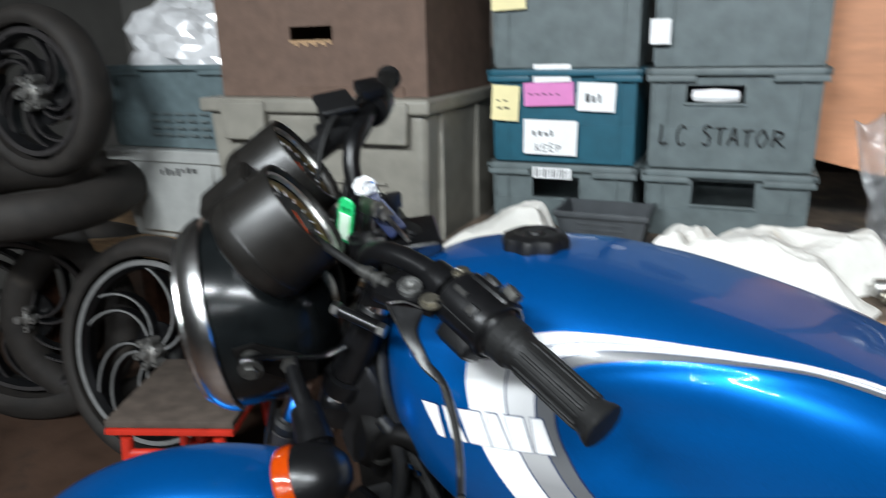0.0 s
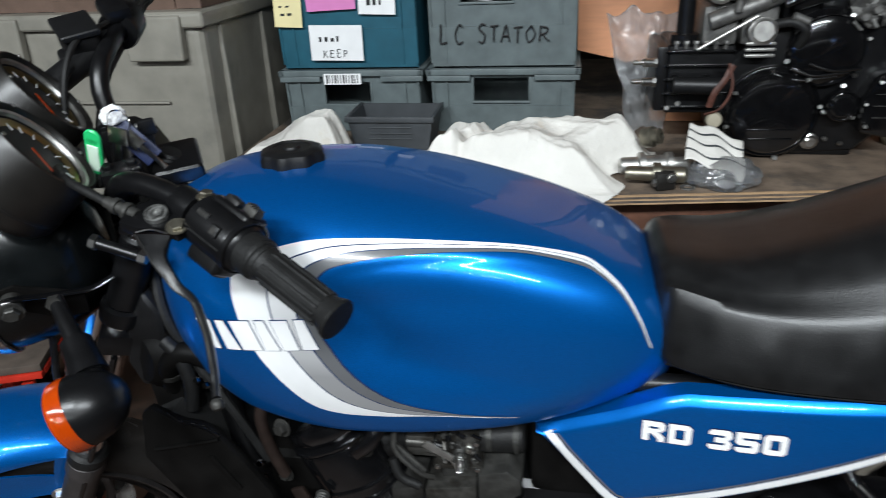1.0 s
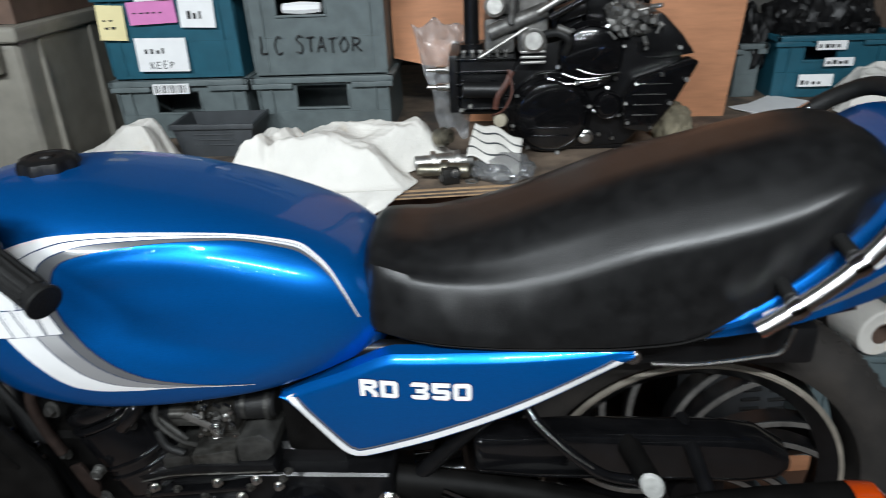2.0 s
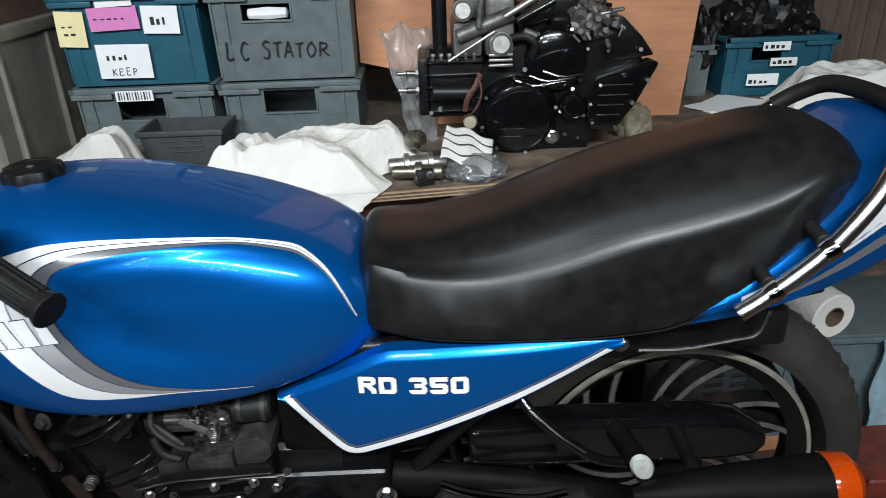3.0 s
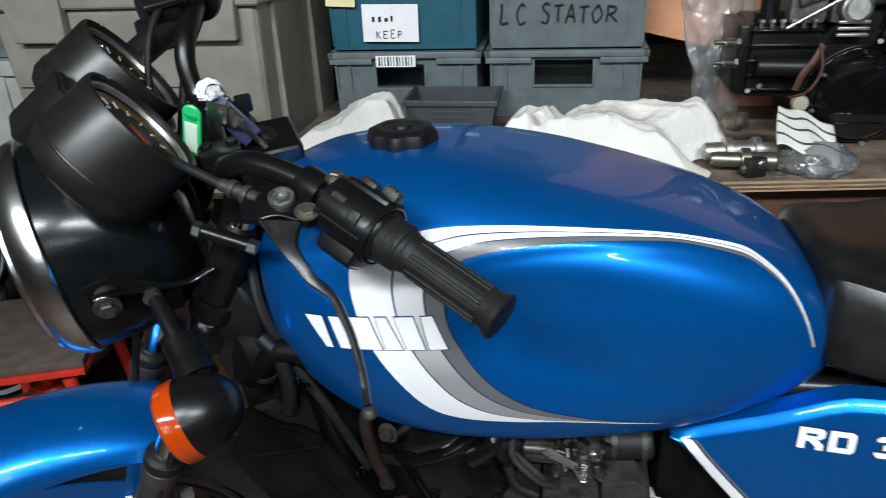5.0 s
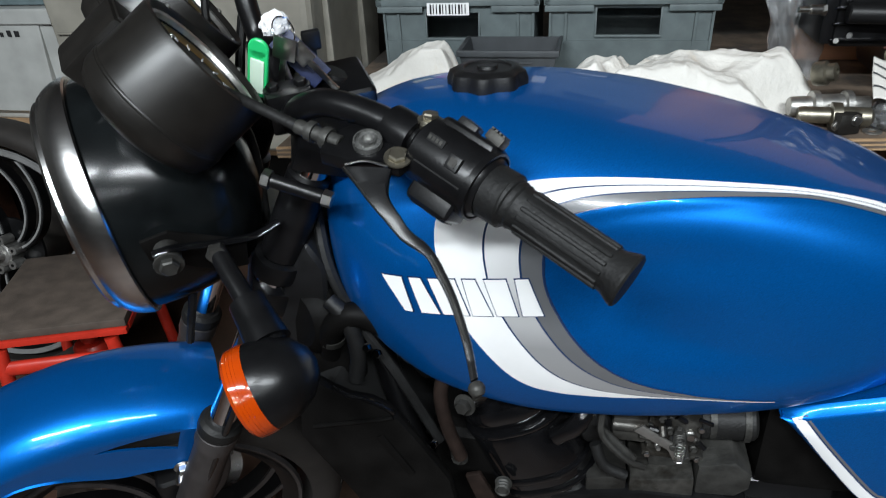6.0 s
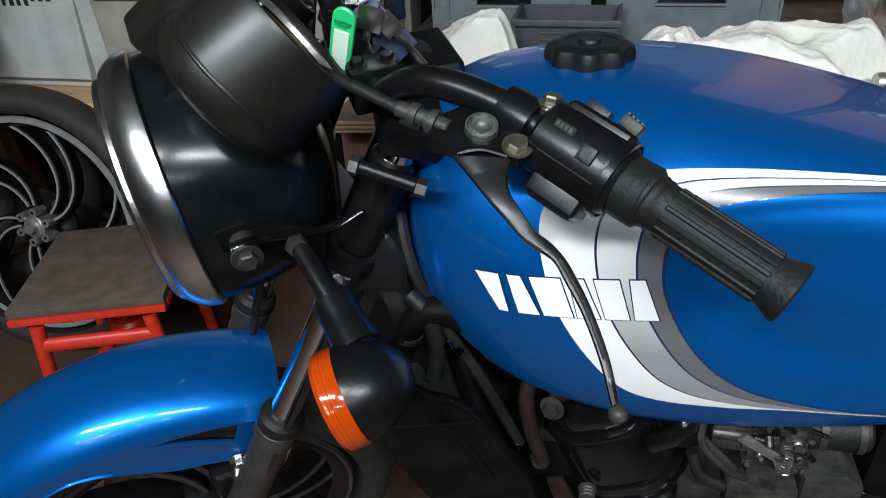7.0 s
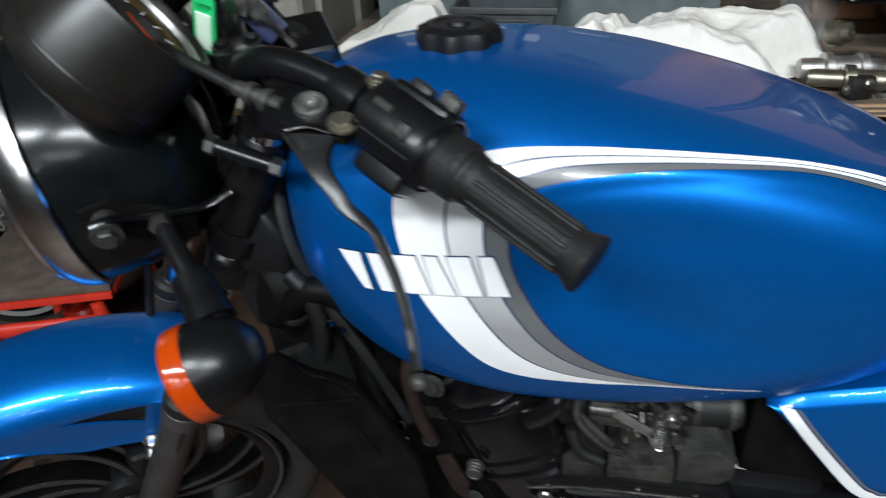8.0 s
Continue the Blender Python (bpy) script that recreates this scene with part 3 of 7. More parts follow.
for side in (-1, 1):
    panel_bm = side_panel(side)
    panel_tree = BVHTree.FromBMesh(panel_bm)
    panel = part("side_panel", panel_bm, "blue", bike, "blue side panel edged with a white stripe")
    path = [(0.2275, 0.6685), (0.262, 0.6275), (0.296, 0.5925), (0.312, 0.5855), (0.330, 0.588), (0.42, 0.6255), (0.53, 0.677), (0.652, 0.7425)]
    inside = [(0.2335, 0.6710), (0.267, 0.6325), (0.3005, 0.5985), (0.314, 0.5925), (0.330, 0.5945), (0.419, 0.6315), (0.528, 0.6825), (0.646, 0.7445)]
    dense = lambda line: [(p.x, p.y) for p in spline([(a, b, 0) for a, b in line], 8)]
    inside = [(p[0] + 1.5 * (q[0] - p[0]), p[1] + 1.5 * (q[1] - p[1])) for p, q in zip(path, inside)]
    A, B = dense(path), dense(inside)
    part("stripe", ribbon(panel_tree, A, B, 0.0006, 2, side), "white_decal", panel, "white edge stripe")
    C = [(b[0] + (b[0] - a[0]) * 0.18, b[1] + (b[1] - a[1]) * 0.18) for a, b in zip(A, B)]
    D = [(b[0] + (b[0] - a[0]) * 0.42, b[1] + (b[1] - a[1]) * 0.42) for a, b in zip(A, B)]
    part("pinstripe", ribbon(panel_tree, B, C, 0.0006, 1, side), "navy_decal", panel)
    part("stripe", ribbon(panel_tree, C, D, 0.0006, 1, side), "grey_decal", panel)
    text = block_letters("RD 350", 0.0222, 0.0247, 0.0040, 0.0125)
    thick = text.copy()
    for bm, name, paint, lift, grow in ((thick, "badge_edge", "navy_decal", 0.0009, 0.0014), (text, "badge", "white_decal", 0.0015, 0.0002)):
        edge = [e for e in bm.edges if len(e.link_faces) == 1]
        shift = {}
        for e in edge:
            f = e.link_faces[0]
            d = (e.verts[1].co - e.verts[0].co).normalized()
            nrm = Vector((d.y, -d.x, 0))
            if nrm.dot((e.verts[0].co + e.verts[1].co) / 2 - f.calc_center_median()) < 0:
                nrm = -nrm
            for v in e.verts:
                shift[v] = shift.get(v, Vector((0, 0, 0))) + nrm
        for v, d in shift.items():
            if d.length > 0.2:
                v.co += d.normalized() * grow
        for v in bm.verts:
            x = 0.401 + (v.co.x if side < 0 else -v.co.x)
            v.co = onto(panel_tree, x, 0.7020 + v.co.y + 0.03 * (x - 0.401), lift, side)
        part(name, bm, paint, panel, "white model lettering" if name == "badge" else "")
    part("panel_screw", bolt((0.664, side * 0.128, 0.742), (0, side, 0), 0.007, 0.006), "steel", bike)

# tail cowl behind and below the seat: x, low, high, half width
COWL = [(0.712, 0.766, 0.774, 0.134), (0.77, 0.775, 0.808, 0.140), (0.83, 0.787, 0.850, 0.142), (0.88, 0.800, 0.898, 0.138), (0.93, 0.815, 0.945, 0.130), (0.965, 0.828, 0.980, 0.122), (1.00, 0.843, 0.992, 0.112), (1.06, 0.868, 0.990, 0.100), (1.14, 0.905, 0.975, 0.086)]


def cowl_ring(x):
    low, high, half = at_x(COWL, x)
    h = high - low
    prof = [(0.0, high), (half * 0.5, high), (half * 0.85, high - h * 0.03), (half * 0.96, high - h * 0.12), (half, high - h * 0.3), (half * 1.0, high - h * 0.55), (half * 0.985, high - h * 0.62), (half * 0.975, low + h * 0.06), (half * 0.93, low), (half * 0.3, low + 0.004)]
    return [Vector((x, y, z)) for y, z in prof] + [Vector((x, -y, z)) for y, z in prof[::-1] if y > 0]


cowl_bm = ring_mesh([cowl_ring(0.712 + 0.428 * k / 40) for k in range(41)])
cowl_tree = BVHTree.FromBMesh(cowl_bm)
cowl = part("tail_cowl", cowl_bm, "blue", bike, "blue tail cowl with a silver stripe")
for side in (-1, 1):
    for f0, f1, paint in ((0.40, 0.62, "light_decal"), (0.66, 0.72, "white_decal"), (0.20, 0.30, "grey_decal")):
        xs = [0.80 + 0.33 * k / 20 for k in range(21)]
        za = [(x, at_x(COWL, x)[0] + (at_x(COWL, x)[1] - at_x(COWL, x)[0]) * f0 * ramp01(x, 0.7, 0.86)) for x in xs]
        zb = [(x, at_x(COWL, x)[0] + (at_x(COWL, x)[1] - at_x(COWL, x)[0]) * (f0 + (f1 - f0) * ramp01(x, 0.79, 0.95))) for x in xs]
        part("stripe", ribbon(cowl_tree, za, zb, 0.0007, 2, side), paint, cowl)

# grab rail: chrome sides, dark sleeve round the tail
rail_l = [(0.786, -0.170, 0.806), (0.818, -0.170, 0.830), (0.872, -0.170, 0.880), (0.912, -0.168, 0.935), (0.944, -0.152, 0.982)]
hoop = [(0.944, -0.152, 0.982), (0.972, -0.120, 0.996), (1.012, -0.040, 1.003), (1.020, 0.040, 1.006), (1.004, 0.115, 1.004), (0.975, 0.145, 0.985), (0.948, 0.157, 0.965)]
rail = part("grab_rail", tube(rail_l, 0.0105, 14), "soft_chrome", bike, "chrome grab rail clamped beside the tail")
part("rail_sleeve", tube(hoop, 0.0125, 14), "rubber", rail, "black sleeve round the tail")
part("rail_arm", tube([(x, -y, z) for x, y, z in rail_l[:4]] + [(0.948, 0.157, 0.965)], 0.0105, 12), "chrome", rail)
for side in (-1, 1):
    for x, z in ((0.822, 0.834), (0.876, 0.885)):
        part("rail_clamp", lathe([(0.0125, -0.008), (0.0135, 0), (0.0125, 0.008), (0.010, 0.008), (0.010, -0.008)], 20, aim((x, side * 0.17, z), (0.7, 0, 0.6)), closed=True), "chrome", rail)
        part("clamp_bush", rod((x - 0.004, side * 0.163, z + 0.007), (x - 0.006, side * 0.132, z + 0.013), 0.0085), "rubber", rail)

# rear indicators on long tapered rubber bodies beside the wheel
for side in (-1, 1):
    m = aim((0.912, side * 0.205, 0.572), (1, 0, 0.03)) @ Matrix.Scale(0.82, 4)
    lamp = part("rear_indicator", lathe([(0, -0.300), (0.012, -0.292), (0.022, -0.255), (0.034, -0.190), (0.040, -0.120), (0.0435, -0.060), (0.046, -0.010), (0.046, 0.002), (0, 0.002)], 36, m), "cover", bike, "long tapered black rear indicator with amber lens")
    part("lens", lathe([(0.0465, 0.0), (0.048, 0.006), (0.0465, 0.036), (0.032, 0.050), (0, 0.053)], 36, m), "amber", lamp, "amber lens")
    part("stalk", rod((0.760, side * 0.185, 0.572), (0.752, side * 0.06, 0.60), 0.010), "satin", lamp)


# wheels
def wheel(name, m, rim_r, tyre_r, half_w, tyre_w, spin, turn, paint_lip="rim_tan", paint_edge="alloy"):
    """Cast wheel with swept spokes; local z is its axle."""
    w = half_w
    rim = lathe([(rim_r, -w), (rim_r - 0.004, -w), (rim_r - 0.016, -w + 0.010), (rim_r - 0.024, -0.014), (rim_r - 0.026, 0.014), (rim_r - 0.016, w - 0.010), (rim_r - 0.004, w), (rim_r, w), (rim_r + 0.004, w - 0.004), (rim_r - 0.004, 0.01), (rim_r - 0.004, -0.01), (rim_r + 0.004, -w + 0.004)], 72, m, closed=True)
    made = part(name, rim, "satin", bike, "black cast wheel with swept polished-edge spokes")
    for s in (-1, 1):
        part("rim_lip", lathe([(rim_r - 0.003, s * (w + 0.001)), (rim_r + 0.002, s * (w + 0.003)), (rim_r + 0.005, s * (w - 0.003)), (rim_r - 0.004, s * (w - 0.005))], 72, m, closed=True), paint_lip, made, "bare metal rim edge")
    prof = []
    for k in range(17):
        a = math.radians(-125 + 250 * k / 16)
        prof.append(((rim_r + tyre_r) / 2 + 0.002 + (tyre_r - rim_r) / 2 * math.cos(a), tyre_w * math.sin(a) * (1 if abs(math.sin(a)) < 0.95 else 0.99)))
    tyre = part("tyre", lathe(prof, 80, m, closed=True), "dusty_tyre", made, "dusty black road tyre")
    bm = bmesh.new()
    for k in range(64):
        for s in (-1, 1):
            a = 2 * math.pi * (k + 0.25 * s) / 64
            b = box(-0.004, 0.004, -0.020, 0.020, -0.0015, 0.0015, 0)
            moved(b, m @ Matrix.Rotation(a, 4, "Z") @ Matrix.Translation((tyre_r - 0.0035, 0, s * tyre_w * 0.42)) @ Matrix.Rotation(radians(90 - s * 24), 4, "Y") @ Matrix.Rotation(radians(s * 35), 4, "Z"))
            bm = joined(bm, b)
    tagged(part("tread_block", bm, "dusty_tyre", tyre), kind="stuff")
    part("hub", lathe([(0.0, -0.05), (0.03, -0.05), (0.034, -0.035), (0.055, -0.03), (0.06, -0.012), (0.06, 0.012), (0.055, 0.03), (0.034, 0.035), (0.03, 0.05), (0, 0.05)], 36, m), "satin", made)
    for k in range(14):
        a0 = 2 * math.pi * (k // 2) / 7 + (0.30 if k % 2 else 0) + spin
        pts, hw = [], []
        for j in range(13):
            t = j / 12
            r = 0.052 + (rim_r - 0.070) * t
            a = a0 + turn * 0.75 * t
            pts.append(Vector((r * math.cos(a), r * math.sin(a), 0)))
        rings = []
        for j, c in enumerate(pts):
            d = (pts[min(j + 1, 12)] - pts[max(j - 1, 0)]).normalized()
            s = Vector((-d.y, d.x, 0))
            ww, hh = 0.0065, 0.016 - 0.003 * j / 12
            rings.append([c + s * ww - Vector((0, 0, hh)), c + s * ww + Vector((0, 0, hh)), c - s * ww + Vector((0, 0, hh)), c - s * ww - Vector((0, 0, hh))])
        spoke = part("spoke", moved(ring_mesh(rings), m), "satin", made)
        for face in (1, -1):
            edge_rings = []
            for j, c in enumerate(pts):
                d = (pts[min(j + 1, 12)] - pts[max(j - 1, 0)]).normalized()
                s = Vector((-d.y, d.x, 0))
                hh = face * (0.0175 - 0.003 * j / 12)
                edge_rings.append([c + s * 0.004 + Vector((0, 0, hh - face * 0.003)), c + s * 0.004 + Vector((0, 0, hh)), c - s * 0.004 + Vector((0, 0, hh)), c - s * 0.004 + Vector((0, 0, hh - face * 0.003))])
            part("spoke_edge", moved(ring_mesh(edge_rings), m), paint_edge, spoke)
    return made


REAR = Vector((0.797, 0.026, 0.420))
wheel("rear_wheel", Matrix.Translation(REAR) @ Matrix.Rotation(math.pi / 2, 4, "X"), 0.2235, 0.312, 0.034, 0.058, 1.85, -1.0)

# swinging arm, chain guard, rear frame, stand
part("swinging_arm", joined(*[tube([(0.36, s * 0.085, 0.50), (0.55, s * 0.092, 0.478), (0.80, s * 0.095, 0.41)], 0.022, 12, flat=1.3) for s in (-1, 1)]), "cover", bike)
part("chain_guard", plate([(0.47, 0.597), (0.60, 0.606), (0.80, 0.604), (0.845, 0.598), (0.885, 0.572), (0.892, 0.552), (0.875, 0.533), (0.83, 0.526), (0.55, 0.530), (0.47, 0.538)], -0.112, -0.062, 0.014, 4), "gloss", bike, "gloss black chain guard")
part("peg_bracket", tube([(0.535, -0.112, 0.668), (0.552, -0.132, 0.646), (0.588, -0.150, 0.618), (0.633, -0.160, 0.588), (0.675, -0.160, 0.578)], 0.0072, 10), "gloss", bike)
# steel line stands in for the bright highlight along the bracket
part("bracket_highlight", tube([(0.549, -0.139, 0.655), (0.586, -0.157, 0.6255), (0.620, -0.165, 0.602)], 0.0016, 6), "steel", bike)
peg = part("pillion_peg", rod((0.672, -0.10, 0.590), (0.690, -0.178, 0.588), 0.015), "cover", bike)
part("peg_end", moved(lathe([(0, 0.007), (0.014, 0.005), (0.017, 0), (0, 0)], 24), Matrix.Translation((0.690, -0.179, 0.588)) @ Matrix.Rotation(radians(90), 4, "X") @ Matrix.Rotation(radians(25), 4, "Z") @ Matrix.Diagonal((0.85, 1.3, 1, 1))), "worn_white", peg, "pale worn peg end")
part("rear_mudguard", ring_mesh([[Vector((REAR.x + math.cos(a) * (0.335 - 0.012 * abs(j) ** 2 / 9), 0.078 * j / 3, REAR.z + math.sin(a) * (0.335 - 0.012 * abs(j) ** 2 / 9))) for j in range(-3, 4)] for a in [radians(78 + 70 * k / 24) for k in range(25)]], close=False), "cover", bike, "black rear mudguard")
for s in (-1, 1):
    part("frame_rail", tube([(0.20, s * 0.075, 0.72), (0.45, s * 0.095, 0.735), (0.70, s * 0.105, 0.755), (0.92, s * 0.095, 0.80)], 0.0125, 10), "satin", bike)
    part("frame_stay", tube([(0.38, s * 0.085, 0.50), (0.52, s * 0.100, 0.66), (0.66, s * 0.105, 0.75)], 0.0115, 10), "satin", bike)
part("mudguard_stay", tube([(0.690, -0.118, 0.726), (0.745, -0.122, 0.728), (0.81, -0.122, 0.738), (0.838, -0.122, 0.746), (0.850, -0.120, 0.778)], 0.0032, 8), "steel", bike)
part("under_tray", box(0.38, 0.90, -0.085, 0.085, 0.70, 0.755, 0.01), "plastic", bike)
part("air_box", box(0.21, 0.42, -0.095, 0.095, 0.56, 0.72, 0.015), "cover", bike)
for s in (-1, 1):
    part("centre_stand_leg", tube([(0.45, s * 0.09, 0.44), (0.47, s * 0.12, 0.25), (0.50, s * 0.14, 0.02), (0.55, s * 0.14, 0.012)], 0.012, 8), "satin", bike)
    part("silencer", tube([(0.10, s * 0.12, 0.30), (0.40, s * 0.15, 0.30), (0.75, s * 0.17, 0.33), (1.10, s * 0.175, 0.37)], [0.025, 0.05, 0.045, 0.028], 18), "gloss", bike)

# rider's footrest hanger and pedal
hanger = part("footrest_hanger", plate([(0.432, 0.528), (0.45, 0.520), (0.625, 0.522), (0.640, 0.510), (0.632, 0.490), (0.45, 0.486), (0.425, 0.470), (0.405, 0.49)], -0.160, -0.138, 0.004, 2), "castalloy", bike, "dull alloy footrest hanger")
for p in ((0.437, -0.160, 0.508), (0.354, -0.128, 0.508)):
    part("hanger_bolt", bolt(p, (0, -1, 0), 0.010, 0.014), "steel", hanger)
part("gear_pedal", tube([(0.43, -0.15, 0.545), (0.47, -0.158, 0.535), (0.55, -0.16, 0.522), (0.60, -0.158, 0.528)], 0.0055, 8), "chrome", hanger)

# engine
crank = part("crankcase", joined(box(-0.02, 0.36, -0.115, 0.115, 0.33, 0.540, 0.010, 3), box(0.03, 0.30, -0.09, 0.09, 0.50, 0.57, 0.02, 3)), "satin", bike, "black engine casing")
part("case_top", plate([(0.151, 0.566), (0.151, 0.604), (0.170, 0.610), (0.186, 0.614), (0.203, 0.600), (0.203, 0.580), (0.19, 0.568)], -0.121, 0.118, 0.005, 2), "castalloy", crank, "dull bare alloy casing")
part("case_block", plate([(0.087, 0.557), (0.087, 0.580), (0.118, 0.584), (0.149, 0.590), (0.150, 0.566), (0.148, 0.562)], -0.124, -0.02, 0.003), "grime", crank, "bare alloy casing block")
part("case_block", plate([(0.044, 0.550), (0.044, 0.571), (0.0845, 0.578), (0.0845, 0.556)], -0.121, -0.02, 0.003), "castalloy", crank)
# thin pale tube painted in as the highlight along the casing
part("case_highlight", tube([(0.012, -0.130, 0.538), (0.060, -0.1315, 0.551), (0.105, -0.1315, 0.5545), (0.200, -0.1315, 0.560)], 0.0014, 6), "grime", crank)
rng = random.Random(44)
for k in range(18):
    p = Vector((rng.uniform(0.100, 0.150), rng.uniform(-0.118, -0.108), rng.uniform(0.622, 0.666)))
    d = Vector((rng.uniform(-1, 1), rng.uniform(-0.5, 0.1), rng.uniform(-1, 1))).normalized()
    if k % 3:
        part("carb_fitting", rod(p, p + d * rng.uniform(0.006, 0.015), rng.uniform(0.0018, 0.0036), 9), ("grime", "satin", "gloss", "grime")[k % 4], bike)
    else:
        part("carb_fitting", bolt(p, (d.x * 0.3, -1, d.z * 0.3), rng.uniform(0.0030, 0.0050), 0.005, False), ("castalloy", "grime")[k % 2], bike)
for x, z in ((0.020, 0.520), (0.062, 0.528), (0.098, 0.517), (0.165, 0.532), (0.212, 0.548), (0.222, 0.562)):
    part("case_bolt", bolt((x, -0.131, z), (0, -1, 0), 0.0042, 0.006), "grime", crank)
part("linkage_rod", rod((0.052, -0.121, 0.644), (0.089, -0.125, 0.609), 0.0042, 10), "castalloy", bike)
part("case_ledge", plate([(0.005, 0.545), (0.10, 0.566), (0.20, 0.568), (0.205, 0.556), (0.10, 0.550), (0.02, 0.534)], -0.128, -0.05, 0.003), "satin", crank)
part("generator_cover", lathe([(0, 0.020), (0.045, 0.020), (0.058, 0.014), (0.062, 0.0), (0.062, -0.03), (0, -0.03)], 40, aim((0.235, -0.128, 0.462), (0, -1, 0))), "gloss", crank, "round gloss black cover")
part("cover_rib", joined(plate([(0.02, 0.520), (0.16, 0.535), (0.17, 0.528), (0.02, 0.512)], -0.134, -0.11, 0.003), plate([(0.04, 0.49), (0.15, 0.50), (0.15, 0.45), (0.04, 0.44)], -0.130, -0.11, 0.006)), "gloss", crank)
for x, z in ((0.03, 0.53), (0.12, 0.540), (0.175, 0.545), (0.205, 0.535), (0.31, 0.50), (0.15, 0.515)):
    part("case_bolt", bolt((x, -0.131, z), (0, -1, 0), 0.005, 0.007), "steel", crank)

tilt = Matrix.Translation((-0.03, 0, 0.60)) @ Matrix.Rotation(radians(-24), 4, "Y")


def rounded(x0, x1, y, z0, z1, r, lip):
    """A block with broadly rounded upright corners and softened edges."""
    rings = []
    for inset, z in ((lip, z0), (lip * 0.3, z0 + lip * 0.3), (0, z0 + lip), (0, z1 - lip), (lip * 0.3, z1 - lip * 0.3), (lip, z1)):
        ring = []
        for cx, cy, a0 in ((x1 - r, y - r, 0), (x0 + r, y - r, 90), (x0 + r, -y + r, 180), (x1 - r, -y + r, 270)):
            for k in range(7):
                a = radians(a0 + 15 * k)
                ring.append(Vector((cx + (r - inset) * math.cos(a), cy + (r - inset) * math.sin(a), z)))
        rings.append(ring)
    return ring_mesh(rings)


cyl = part("cylinder", moved(rounded(-0.052, 0.066, 0.127, -0.100, 0.020, 0.048, 0.006), tilt), "gloss", bike, "gloss black cylinder block")
part("cylinder_head", moved(rounded(-0.050, 0.062, 0.125, 0.0275, 0.056, 0.046, 0.011), tilt), "gloss", cyl)
part("head_gasket_band", moved(rounded(-0.054, 0.068, 0.129, 0.0205, 0.0272, 0.050, 0.003), tilt), "gloss", cyl)
for z in (-0.046, -0.064):
    part("water_jacket_rib", moved(rounded(-0.055, 0.069, 0.130, z, z + 0.008, 0.050, 0.003), tilt), "gloss", cyl)
part("plug_cap", moved(joined(rod((0.0, -0.070, 0.050), (-0.006, -0.075, 0.088), 0.011), rod((-0.006, -0.075, 0.080), (-0.030, -0.078, 0.094), 0.008)), tilt), "rubber", cyl)
for p, r in (((-0.080, -0.130, 0.662), 0.0080), ((-0.042, -0.134, 0.513), 0.007), ((0.02, -0.13, 0.64), 0.007), ((-0.09, -0.12, 0.58), 0.007)):
    part("cylinder_bolt", bolt(p, (-0.3, -1, 0.15), r, r * 1.1), "castalloy", cyl)
part("water_elbow", tube([(0.012, -0.136, 0.640), (0.030, -0.140, 0.660), (0.040, -0.13, 0.676), (0.045, -0.09, 0.68)], 0.010, 10), "gloss", cyl)
part("head_steady", plate([(-0.082, 0.566), (-0.066, 0.572), (-0.048, 0.535), (-0.050, 0.505), (-0.066, 0.520)], -0.134, -0.128, 0.002), "brown_hose", cyl)
part("steady_bolt", joined(bolt((-0.041, -0.132, 0.561), (0, -1, 0.1), 0.0062, 0.012), *[lathe([(0.0062, -0.0012), (0.0080, 0), (0.0062, 0.0012)], 16, aim((-0.041, -0.135 - 0.004 * k, 0.5613), (0, -1, 0.1))) for k in range(3)]), "castalloy", cyl)
part("spark_lead", tube([(-0.05, -0.11, 0.66), (-0.075, -0.115, 0.70), (-0.06, -0.08, 0.73)], 0.0045, 8), "rubber", cyl)

